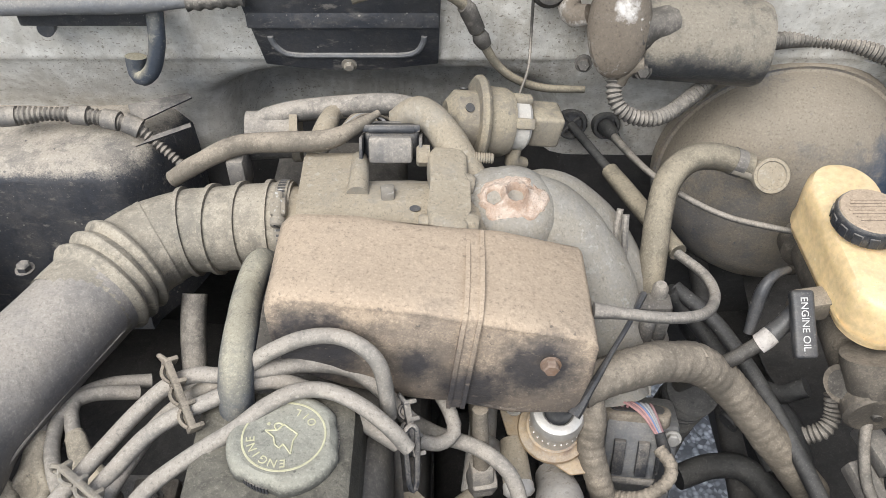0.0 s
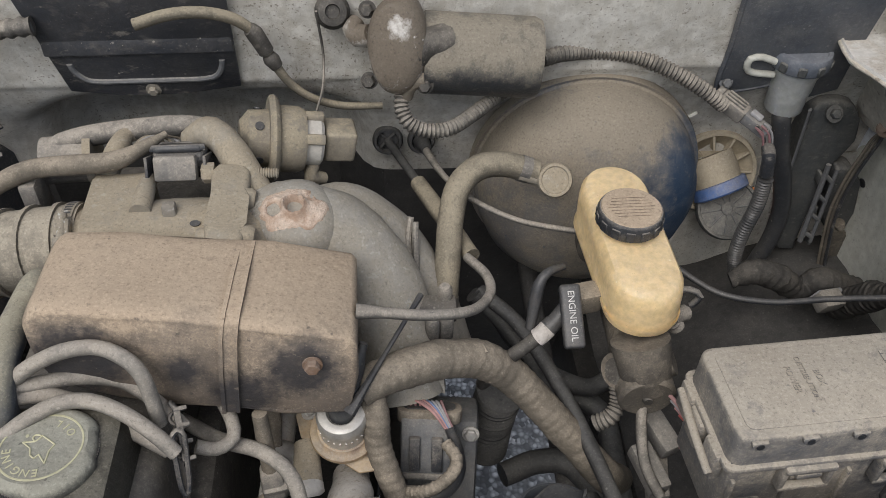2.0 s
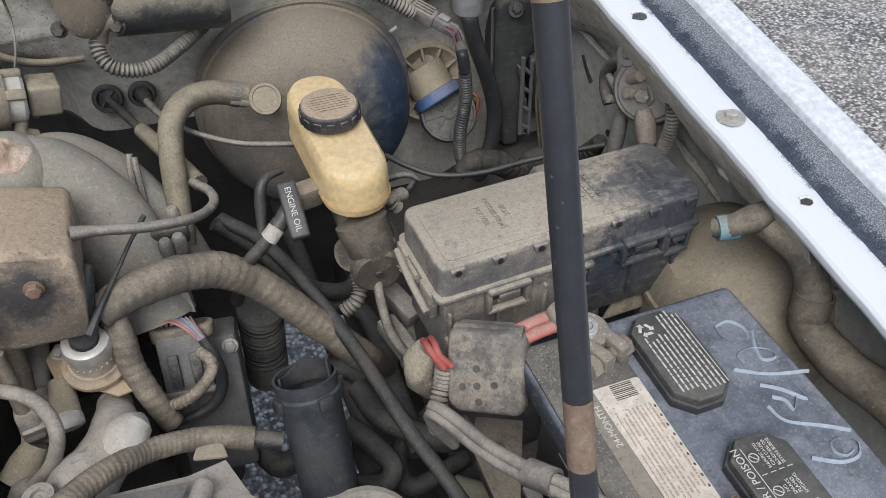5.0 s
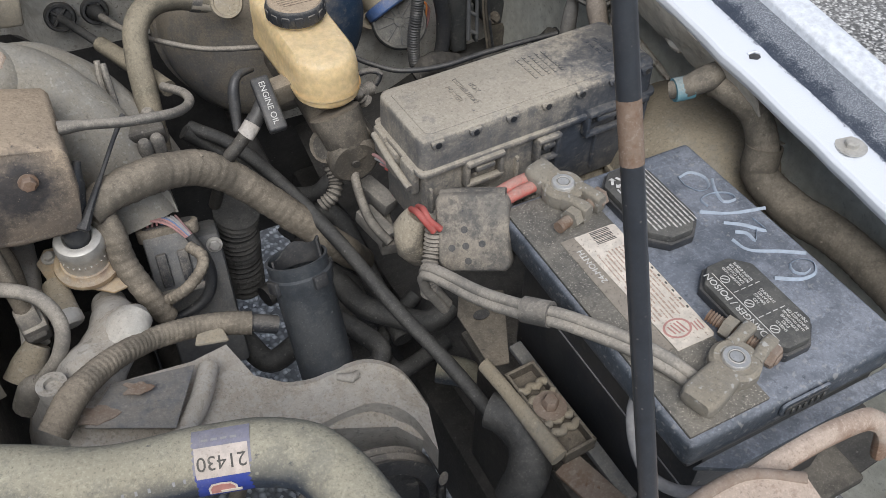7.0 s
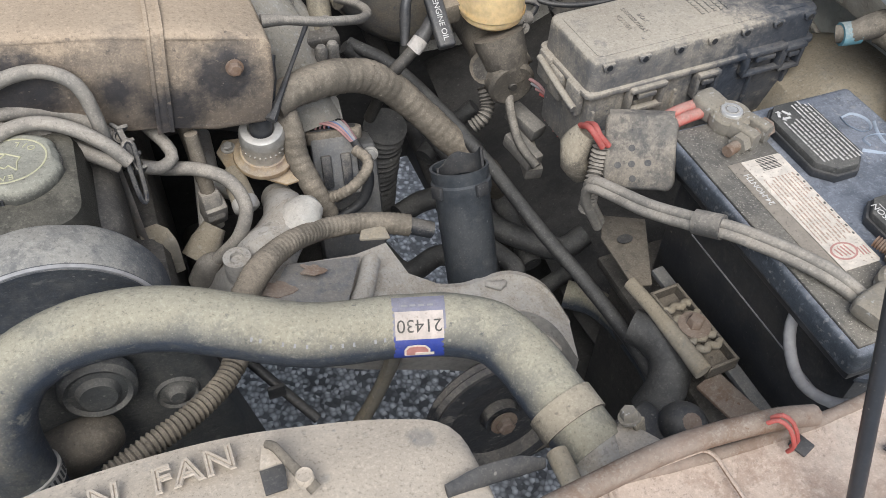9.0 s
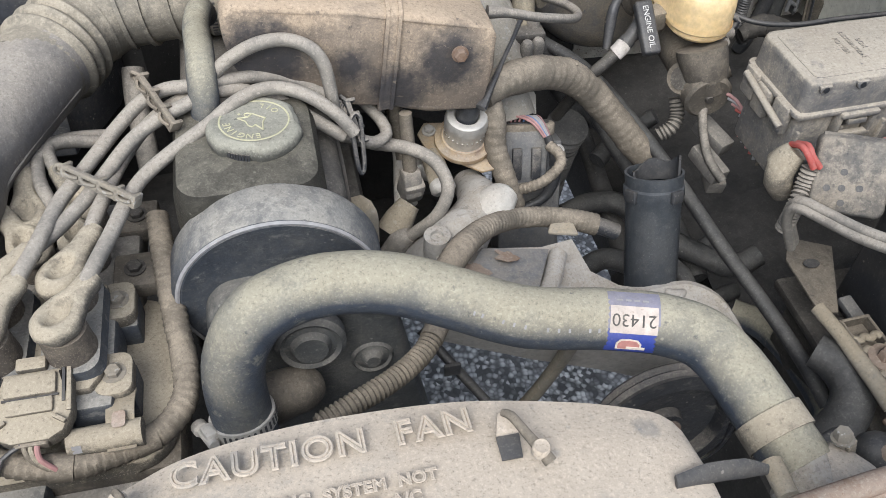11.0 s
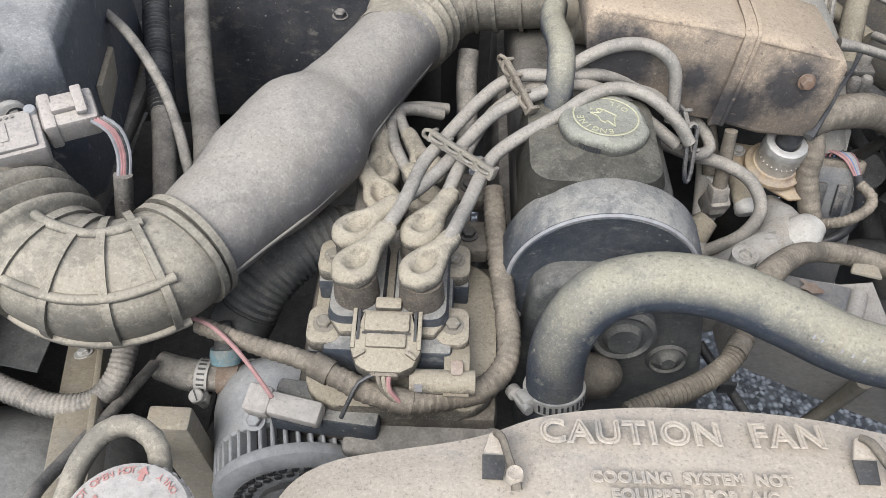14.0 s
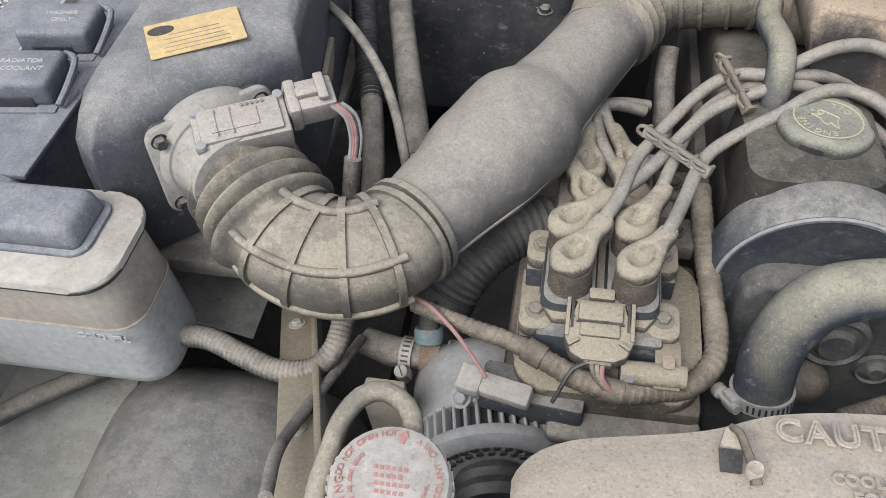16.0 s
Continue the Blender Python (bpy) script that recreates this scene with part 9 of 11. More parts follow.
def breather():
    path = [(-0.136, 0.452, 0.930), (-0.139, 0.440, 0.944), (-0.1427, 0.4135, 0.944), (-0.1395, 0.362, 0.952), (-0.1400, 0.338, 0.942), (-0.1408, 0.327, 0.918), (-0.1408, 0.327, 0.900)]
    t = thing("breather_hose", (-0.14, 0.34, 0.90), "dusty rubber crankcase breather hose", "hose")
    part("hose", tube(path, [0.0105, 0.0112, 0.0115, 0.0118, 0.0122, 0.0125, 0.0122], 20, 0.004, lump=0.04), "hose", t)
    part("socket", lathe([(0.0145, -0.02), (0.0148, 0.0), (0.0128, 0.002), (0, 0.002)], pose(-0.1408, 0.327, 0.902), 24), "castdust", t, "dusty socket in the valve cover")


breather()
single("pcv_hose", tube([(-0.2158, 0.4851, 0.8600), (-0.2169, 0.4635, 0.8400), (-0.2152, 0.4421, 0.8200), (-0.2135, 0.4159, 0.7900)], 0.011, 14), "rubber", "tan dusty hose below the intake elbow", "hose")
LOOM_HOSE_PATH = [(-0.1917, 0.2792, 0.8600), (-0.1884, 0.2375, 0.8450), (-0.1831, 0.1912, 0.8350), (-0.1783, 0.1537, 0.8250), (-0.1794, 0.1257, 0.8200), (-0.1962, 0.1028, 0.8180), (-0.2245, 0.0912, 0.8200), (-0.2515, 0.0827, 0.8250), (-0.2822, 0.0848, 0.8320), (-0.3055, 0.0925, 0.8380), (-0.3337, 0.1045, 0.8420), (-0.3759, 0.1184, 0.8400), (-0.4214, 0.1378, 0.8350)]
bound("loom_hose", LOOM_HOSE_PATH, tube(LOOM_HOSE_PATH, [0.009, 0.0095, 0.0095, 0.0095, 0.0095, 0.0095, 0.0095, 0.009, 0.009, 0.0085, 0.0075, 0.007, 0.007], 14, 0.004, rib=0.0065, amp=0.0005, helix=True, lump=0.06), "tape", "tan taped wiring loom round the coil pack", "wiring loom", r=0.0096, at=(0.30, 0.47, 0.60, 0.75), width=0.016)
RIBBED_CONDUIT_PATH = [(0.0223, 0.1739, 0.8000), (0.0027, 0.1462, 0.8000), (-0.0252, 0.1225, 0.8050), (-0.0597, 0.1031, 0.8100), (-0.0871, 0.0897, 0.8100)]
bound("ribbed_conduit", RIBBED_CONDUIT_PATH, tube(RIBBED_CONDUIT_PATH, 0.0085, 14, rib=0.0042, amp=0.0010), "tape", "sandy corrugated conduit under the radiator hose", "wiring conduit", "wiring conduits", r=0.0096, at=(0.1,))


def air_cleaner():
    t = thing("air_cleaner", (-0.62, 0.30, 0.80), "dusty black air cleaner box with yellow parts sticker", "air cleaner")
    plan = [(-0.672, 0.150), (-0.535, 0.280), (-0.560, 0.50), (-0.705, 0.50), (-0.703, 0.20), (-0.692, 0.165)]
    sec = []
    cx, cy = -0.61, 0.34
    for z, k, dy in ((0.835, 0.98, 0.0), (0.84, 1.0, 0.0), (0.935, 0.99, 0.0), (0.958, 0.975, 0.0), (0.974, 0.93, 0.004), (0.983, 0.86, 0.010), (0.988, 0.74, 0.016)):
        sec.append([V((cx + (x - cx) * k, cy + (y - cy) * k + dy, z + 0.02 * max(0, y - 0.2))) for x, y in plan])
    bm = loft(sec)
    vert = [e for e in bm.edges if abs(e.verts[0].co.z - e.verts[1].co.z) > 0.003 and (e.verts[0].co - e.verts[1].co).length > 0.003]
    bmesh.ops.bevel(bm, geom=vert, offset=0.02, segments=4, profile=0.5, affect="EDGES", clamp_overlap=True)
    part("housing", bm, "cleaner", t, angle=60)
    st = axes((-0.6203, 0.2725, 0.9915), V((-0.6019, 0.3126, 0.9940)) - V((-0.6636, 0.2773, 0.9940)), (0, 1, 0.05))
    lab = part("sticker", prism(rounded(0.078, 0.046, 0.002, 2), 0.0006, st, 0), "yellow", t, "yellow parts sticker")
    part("emblem", lathe([(0, 0), (0.010, 0), (0.010, 0.0003), (0, 0.0003)], st @ pose(-0.026, 0.012, 0.0007) @ Matrix.Diagonal((1.1, 0.6, 1, 1)), 20), "ink", lab)
    bars = bmesh.new()
    rnd = random.Random(3)
    for k in range(5):
        rbox((rnd.uniform(0.035, 0.065), 0.0006, 0.0003), st @ pose(0.0, 0.004 - 0.0055 * k, 0.0008), 0, into=bars)
    part("fine_print", bars, "brass", lab)
    part("base_ledge", rbox((0.19, 0.34, 0.02), pose(-0.64, 0.33, 0.822), 0.006), "grey", t)
    part("side_rib", rbox((0.006, 0.06, 0.09), pose(-0.548, 0.36, 0.87, 0, 8, 8), 0.002), "manifold", t, "dusty clamp flange")


air_cleaner()


def air_meter():
    t = thing("air_flow_meter", (-0.56, 0.21, 0.85), "cast air flow meter with grey sensor plug", "air flow sensor")
    a = V((-0.598, 0.213, 0.925))
    d = V((0.69, -0.72, -0.02)).normalized()
    m = along(a, a + d)
    up = V((0, 0, 1))
    side = d.cross(up).normalized()
    part("flange", prism(rounded(0.108, 0.088, 0.012, 4), 0.007, axes(a + d * 0.004, -side, up), 0.002), "alloy", t)
    part("body", lathe([(0.046, -0.01), (0.046, 0.012), (0.041, 0.02), (0.040, 0.052), (0, 0.052)], m, 36), "alloy", t)
    for sx, sy in ((1, 1), (1, -1), (-1, 1), (-1, -1)):
        part("bolt", hexbolt(Matrix.Translation(a + d * 0.010 + side * 0.0435 * sx + up * 0.033 * sy) @ d.to_track_quat("Z", "Y").to_matrix().to_4x4(), 0.0055, 0.006, 0.007), "black", t)
    b0, b1, b2 = V((-0.5890, 0.1630, 0.9550)), V((-0.5228, 0.1974, 0.9550)), V((-0.6026, 0.2000, 0.9650))
    mm = axes((b1 + b2) / 2 + V((0, 0, -0.004)), b1 - b0, b2 - b0)
    box = part("sensor_box", rbox(((b1 - b0).length, (b2 - b0).length * 0.95, 0.022), mm, 0.003), "meterbox", t, "flat grey electronics box")
    part("lid", rbox(((b1 - b0).length * 0.86, (b2 - b0).length * 0.80, 0.004), mm @ pose(0, 0, 0.012), 0.0015), "meterbox", box)
    part("panel", rbox(((b1 - b0).length * 0.5, (b2 - b0).length * 0.42, 0.001), mm @ pose(-0.004, 0, 0.0145), 0.0004), "meterbox", box)
    for sx, sy in ((-1, -1), (1, 1), (-1, 1)):
        part("corner_screw", lathe([(0, 0), (0.0045, 0), (0.004, 0.003), (0, 0.0035)], mm @ pose(sx * (b1 - b0).length * 0.44, sy * (b2 - b0).length * 0.40, 0.011), 12), "altmetal", box)
    part("hump", lathe([(0.040, -0.004), (0.052, -0.004), (0.0535, 0.002), (0.052, 0.010), (0.046, 0.016), (0.040, 0.016)], m, 40), "alloy", t, "rounded casting over the bore")
    part("gasket", prism(rounded(0.104, 0.084, 0.012, 4), 0.005, axes(a - d * 0.001, -side, up), 0.001), "blackbare", t, "black gasket plate")
    part("plate", prism(rounded((b1 - b0).length * 0.62, 0.007, 0.002, 3), 0.001, axes(b0.lerp(b1, 0.5) + V((0.004, -0.004, -0.009)), b1 - b0, (0, 0, 1)), 0.0003), "tanktan", box, "small riveted plate")
    lines = bmesh.new()
    for x in (-0.018, -0.006):
        rbox((0.0007, 0.026, 0.0005), mm @ pose(x, 0.0, 0.0152), 0, into=lines)
    for k in range(5):
        rbox((0.0022, 0.0026, 0.0005), mm @ pose(0.004 + 0.004 * k, 0.012, 0.0152, 0, 0, 20), 0, into=lines)
    part("moulded_marks", lines, "grey", box)
    pl = part("plug", rbox((0.040, 0.030, 0.022), mm @ pose((b1 - b0).length / 2 + 0.020, 0.012, 0.0), 0.003), "meterbox", t, "grey wiring plug")
    part("latch", rbox((0.026, 0.010, 0.006), mm @ pose((b1 - b0).length / 2 + 0.022, 0.012, 0.013), 0.002), "meterbox", pl)
    part("latch_bridge", rbox((0.008, 0.026, 0.005), mm @ pose((b1 - b0).length / 2 + 0.030, 0.012, 0.016), 0.0015), "meterbox", pl)
    part("collar", rbox((0.010, 0.034, 0.026), mm @ pose((b1 - b0).length / 2 + 0.006, 0.012, 0.0), 0.003), "meterbox", pl)
    for k, col in enumerate(("greyw", "pink", "pink", "black", "greyw")):
        o = (k - 2) * 0.003
        part("wire", tube([V(p) + V((o * 0.6, o * 0.4, 0)) for p in [(-0.4926, 0.2268, 0.9650), (-0.4823, 0.2263, 0.9550), (-0.4792, 0.2226, 0.9350), (-0.4818, 0.2138, 0.9150)]], 0.0016, 7), col, pl)


air_meter()
single("meter_pigtail", tube([(-0.4816, 0.2151, 0.9200), (-0.4840, 0.2091, 0.9000), (-0.4860, 0.2005, 0.8750)], 0.0075, 12, lump=0.1), "conduit", "taped pigtail below the air meter plug", "wiring")


def heater_hoses():
    long_path = [(-0.5253, 0.5946, 0.8600), (-0.5023, 0.5026, 0.8600), (-0.4784, 0.4124, 0.8600), (-0.4589, 0.3457, 0.8500), (-0.4468, 0.2927, 0.8400)]
    bound("heater_hose", long_path, tube(long_path, 0.0135, 16), "rubber", "dusty grey heater hose", "hose", "heater hoses", r=0.0139, at=(0.95,), width=0.012, wrap="conduit", wrap_name="end_sleeve")
    single("heater_hose", tube([(-0.515, 0.395, 0.846), (-0.505, 0.355, 0.835), (-0.497, 0.315, 0.82), (-0.492, 0.27, 0.795)], 0.0115, 14), "rubber", "dusty grey heater hose with corrugated sleeve", "hose", "heater hoses")
    single("corrugated_hose", tube([(-0.560, 0.58, 0.885), (-0.545, 0.51, 0.876), (-0.531, 0.455, 0.862), (-0.512, 0.384, 0.843)], 0.0125, 16, rib=0.0052, amp=0.0014, lump=0), "blackbare", "black corrugated hose beside the air cleaner", "hose")
    single("thin_hose", tube([(-0.5631, 0.4279, 0.9300), (-0.5245, 0.3875, 0.9300), (-0.4871, 0.3381, 0.9200), (-0.4652, 0.3002, 0.9000), (-0.4531, 0.2708, 0.8800), (-0.4495, 0.2631, 0.8600)], 0.0048, 12), "rubber", "thin grey hose curving past the air cleaner", "hose")
    CORRUGATED_DUCT_PATH = [(-0.2980, 0.2800, 0.7800), (-0.3250, 0.2700, 0.8050), (-0.3580, 0.2480, 0.8080), (-0.3900, 0.2200, 0.7900), (-0.4150, 0.1900, 0.7550)]
    bound("corrugated_duct", CORRUGATED_DUCT_PATH, tube(CORRUGATED_DUCT_PATH, 0.0255, 28, rib=0.0068, amp=0.0010, lump=0.02), "timing", "dusty black corrugated warm-air duct", "duct hose", r=0.0268, at=(0.93,), width=0.02, wrap="deephose", wrap_name="clamp_band")


heater_hoses()


def coolant_bypass():
    t = thing("bypass_hose", (-0.40, 0.13, 0.70), "dusty coolant hose with copper tee and clamps", "hose")
    path = [(-0.4776, 0.1580, 0.7450), (-0.4475, 0.1496, 0.7450), (-0.4168, 0.1479, 0.7450), (-0.3895, 0.1501, 0.7450), (-0.3518, 0.1528, 0.7500), (-0.3216, 0.1545, 0.7600)]
    part("hose", tube(path, [0.013, 0.0145, 0.012, 0.0125, 0.015, 0.015], 18), "rubber", t)
    for at, tn in ((0.28, (0, -1, -0.3)), (0.55, (0, -1, -0.3))):
        bm, m = band(path, 0.0142, 0.01, at)
        worm_clamp(t, m, 0.0150, tn)
    bm, m = band(path, 0.0128, 0.018, 0.41)
    part("tee", bm, "rusty", t, "copper-coloured tee")
    part("cap", tube([(-0.4162, 0.1541, 0.7600), (-0.4166, 0.1590, 0.7662), (-0.4170, 0.1625, 0.7705)], [0.0125, 0.0135, 0.0125], 16, lump=0.1), "teal", t, "teal tape band")
    part("tape_stub", tube([(-0.4168, 0.1610, 0.7690), (-0.4172, 0.1680, 0.7780), (-0.4200, 0.1760, 0.7880)], [0.010, 0.009, 0.008], 14), "deephose", t, "dark hose stub")


coolant_bypass()
single("pink_wire", tube([(-0.4265, 0.1345, 0.8500), (-0.4070, 0.1267, 0.8500), (-0.3870, 0.1115, 0.8450), (-0.3694, 0.0944, 0.8380), (-0.3545, 0.0782, 0.8300)], 0.0018, 8), "pink", "faded pink wire above the alternator", "wire")


def alternator():
    t = thing("alternator", (-0.35, 0.08, 0.60), "aluminium alternator with slotted vents", "alternator")
    a, b = V((-0.367, 0.157, 0.713)), V((-0.344, 0.042, 0.707))
    m = along(a, b)
    part("body", lathe([(0, -0.012), (0.040, -0.012), (0.056, -0.006), (0.064, 0.006), (0.066, 0.020), (0.066, 0.060), (0.064, 0.062), (0, 0.062)], m, 56), "altmetal", t)
    part("stator", lathe([(0, 0.062), (0.055, 0.062), (0.055, 0.086), (0, 0.086)], m, 40), "blackbare", t, "dark windings behind the vents")
    for k in range(40):
        part("vent_rib", rbox((0.011, 0.0034, 0.028), m @ pose(0, 0, 0, 0, 0, k * 9) @ pose(0.0605, 0, 0.073), 0.0012, 1), "altmetal", t)
    part("front_ring", lathe([(0.050, 0.084), (0.066, 0.084), (0.0675, 0.088), (0.066, 0.093), (0.058, 0.098), (0.050, 0.098)], m, 56), "altmetal", t)
    part("front_plate", lathe([(0, 0.088), (0.052, 0.088), (0.052, 0.0955), (0, 0.099)], m, 48), "altmetal", t)
    for ring, count in ((0.047, 30), (0.038, 24)):
        for k in range(count):
            part("vent_hole", lathe([(0, 0.097), (0.0033, 0.097), (0.0033, 0.0995), (0, 0.0995)], m @ pose(0, 0, 0.0, 0, 0, k * 360 / count) @ pose(ring, 0, -0.001), 10), "blackbare", t)
    part("pulley", lathe([(0, 0.098), (0.030, 0.100), (0.033, 0.106), (0.029, 0.112), (0.034, 0.120), (0.03, 0.128), (0, 0.130)], m, 36), "blackbare", t)
    part("lug_bolt", hexbolt(along((-0.3778, 0.0910, 0.7750), V((-0.3778, 0.0910, 0.7750)) + V((0, -0.6, 1))), 0.006, 0.006, 0.009), "altmetal", t)
    c = V((-0.3457, 0.0812, 0.8120))
    q = axes(c, V((-0.3232, 0.0761, 0.8120)) - c, (0, 1, 0.3))
    pl = part("plug", rbox((0.055, 0.018, 0.016), q, 0.003), "white", t, "soiled white wiring plug")
    part("plug_half", rbox((0.020, 0.022, 0.020), q @ pose(-0.022, 0, 0), 0.003), "white", pl)


alternator()
single("alternator_bracket", rbox((0.12, 0.035, 0.018), pose(-0.245, 0.078, 0.775, 10, 0, -4), 0.006, 3), "grey", "cast alternator bracket behind the shroud", "bracket")


def overflow():
    single("overflow_hose", tube([(-0.430, -0.105, 0.912), (-0.4320, -0.078, 0.930), (-0.4295, -0.056, 0.936), (-0.4265, -0.036, 0.941), (-0.4170, -0.020, 0.946), (-0.4030, -0.0155, 0.948), (-0.3885, -0.0225, 0.946), (-0.3830, -0.033, 0.940), (-0.3825, -0.042, 0.932)], 0.0064, 18, lump=0.03), "elbow", "tan rubber overflow hose looping round the cap", "hose")
    single("overflow_pipe", tube([(-0.4774, 0.1489, 0.7600), (-0.4841, 0.0885, 0.7900), (-0.4881, 0.0238, 0.8300), (-0.4864, -0.0204, 0.8600), (-0.4739, -0.0661, 0.8900)], 0.0048, 12), "rubber", "thin grey overflow pipe", "pipe")
    LOOM_CONDUIT_PATH = [(-0.6326, 0.1036, 0.8000), (-0.5966, 0.1037, 0.8000), (-0.5640, 0.0940, 0.7950), (-0.5330, 0.0873, 0.7900), (-0.5045, 0.0913, 0.7900), (-0.4874, 0.1069, 0.8000), (-0.4834, 0.1358, 0.8100)]
    bound("loom_conduit", LOOM_CONDUIT_PATH, tube(LOOM_CONDUIT_PATH, 0.0098, 14, rib=0.0042, amp=0.0004), "conduit", "dusty corrugated loom conduit by the coolant tank", "wiring conduit", "wiring conduits", r=0.0102, at=(0.04,), width=0.012)


overflow()


def coolant_tank():
    t = thing("coolant_tank", (-0.72, 0.09, 0.735), "milky plastic coolant tank with black cap", "coolant tank")

    def ring(z, inset):
        right, left, front, back = -0.617 - (z - 0.79) * 0.12 - inset, -0.832, 0.061 + (z - 0.79) * 0.02 + inset, 0.146 - inset
        return [V(((left + right) / 2 + x, (front + back) / 2 + y, z)) for x, y in rounded(right - left, back - front, 0.026, 7)]
    part("lower_shell", loft([ring(0.778, 0.016), ring(0.7805, 0.008), ring(0.786, 0.002), ring(0.796, 0.0), ring(0.857, 0.0)]), "tank", t, angle=60)
    part("upper_shell", loft([ring(0.857, 0.0012), ring(0.860, 0.0), ring(0.912, 0.001)]), "tanktan", t, "tan-stained upper half", angle=60)
    part("seam", loft([ring(0.8563, -0.0003), ring(0.8575, -0.0007), ring(0.8587, -0.0003)]), "tanktan", t)
    part("rim", prism(rounded(0.206, 0.100, 0.030, 6), 0.007, pose(-0.731, 0.104, 0.912), 0.003), "rim", t, "pale moulded rim")
    part("rim_edge", prism(rounded(0.2035, 0.0975, 0.029, 6), 0.004, pose(-0.731, 0.104, 0.9085), 0.001), "darkmetal", t, "dark edge under the rim")
    cap = part("cap", rbox((0.125, 0.052, 0.024), pose(-0.722, 0.112, 0.931), 0.007, 3, taper=0.9), "bluecap", t, "dusty blue-black filler cap")
    part("cap_skirt", prism(rounded(0.134, 0.060, 0.014, 4), 0.004, pose(-0.722, 0.112, 0.9185), 0.0015), "bluecap", cap)
    part("moulded_lettering", letters("COLD  FILL", 0.0088, axes((-0.6560, 0.0617, 0.8487), (1, 0, 0), (0, 0.02, 1)), outline=0.0007), "tank", t)


coolant_tank()


def washer_tank():
    t = thing("washer_tank", (-0.82, 0.32, 0.80), "dark twin reservoir with black snap caps", "washer tank")
    part("tank", rbox((0.15, 0.36, 0.13), pose(-0.829, 0.33, 0.855), 0.012, 3), "bluecap", t)
    part("ledge", rbox((0.030, 0.34, 0.006), pose(-0.760, 0.33, 0.918), 0.002), "bluecap", t)
    for y, w1, w2 in ((0.268, "RADIATOR", "COOLANT"), (0.345, "WASHER", "ONLY")):
        m = axes((-0.797, y, 0.936), (1, 0.10, 0), (-0.10, 1, 0))
        cap = part("cap", rbox((0.070, 0.052, 0.026), m, 0.006, 3), "bluecap", t, "dusty black snap cap with white lettering")
        part("cap_print", letters(w1, 0.008, m @ pose(0.002, 0.006, 0.0132), 0.0002), "whiteink", cap)
        part("cap_print", letters(w2, 0.008, m @ pose(0.006, -0.005, 0.0132), 0.0002), "whiteink", cap)
        part("strap", tube([m @ V(p) for p in ((0.030, 0.03, 0.004), (0.044, 0.018, 0.006), (0.045, -0.005, 0.0), (0.040, -0.028, -0.010))], 0.0032, 8), "bluecap", cap)
        part("recess", rbox((0.040, 0.004, 0.012), m @ pose(-0.002, -0.0252, -0.008), 0.003), "blackbare", cap, "dark arched recess")
        part("skirt", rbox((0.074, 0.062, 0.006), m @ pose(0.0, -0.002, -0.016), 0.002), "bluecap", cap)


washer_tank()


def heater_box():
    t = thing("heater_box", (-0.42, 0.70, 0.70), "large black heater housing with dust-coated top", "heater housing")
    sec = []
    plate = prism([(-0.33, 0.035), (0.0, 0.035), (0.025, 0.02), (0.038, -0.005), (0.042, -0.04), (0.03, -0.10), (0.02, -0.16), (-0.33, -0.16)], 0.014, axes((-0.30, 0.752, 0.888), (1, 0, 0), (0, -0.42, 1)), 0.004)
    part("flange_plate", plate, "black", t)
    sec = []
    for y, zt, xr in ((0.75, 0.880, -0.275), (0.70, 0.880, -0.282), (0.66, 0.878, -0.300), (0.645, 0.876, -0.312), (0.636, 0.870, -0.318), (0.631, 0.860, -0.322), (0.626, 0.82, -0.325), (0.61, 0.70, -0.33)):
        sec.append([V((xr, y, 0.66)), V((xr, y, zt - 0.03)), V((xr - 0.012, y, zt - 0.008)), V((xr - 0.035, y, zt)), V((-0.66, y, zt - 0.004)), V((-0.68, y, zt - 0.03)), V((-0.68, y, 0.66))])
    part("housing", loft(sec), "heater", t, angle=50)
    part("lip", rbox((0.22, 0.02, 0.01), pose(-0.43, 0.745, 0.914), 0.003), "black", t)
    wing = prism([(0, 0), (0.055, 0.03), (0.05, 0.036), (-0.01, 0.022)], 0.003, axes((-0.3095, 0.6812, 0.8950), (1, 0, 0), (0, 1, 0.5)), 0.001)
    part("gusset", wing, "black", t)
    part("gusset", prism([(0, 0), (0.055, 0.022), (0.053, 0.027), (0.02, 0.014)], 0.003, axes((-0.3088, 0.6637, 0.8800), (1, 0, 0), (0, 1, 0.5)), 0.001), "black", t)


heater_box()


def heater_wiring():
    t = thing("heater_wiring", (-0.42, 0.7, 0.86), "jointed grey wiring and conduit across the heater box", "wiring harness")
    path = [(-0.4421, 0.6808, 0.9050), (-0.4205, 0.6836, 0.9050), (-0.3932, 0.6865, 0.9050), (-0.3598, 0.6864, 0.9030), (-0.3251, 0.6810, 0.9000), (-0.3064, 0.6782, 0.8930), (-0.2864, 0.6719, 0.8750), (-0.2663, 0.6648, 0.8550)]
    part("conduit", tube(path, [0.008, 0.009, 0.0065, 0.0075, 0.0075, 0.006, 0.0045, 0.0045], 12, rib=0.005, amp=0.0009), "conduit", t)
    for x in (0.05, 0.40, 0.56, 0.68):
        bm, m = band(path, 0.0085, 0.016, x, thick=0.0015)
        part("collar", bm, "grey", t)


heater_wiring()


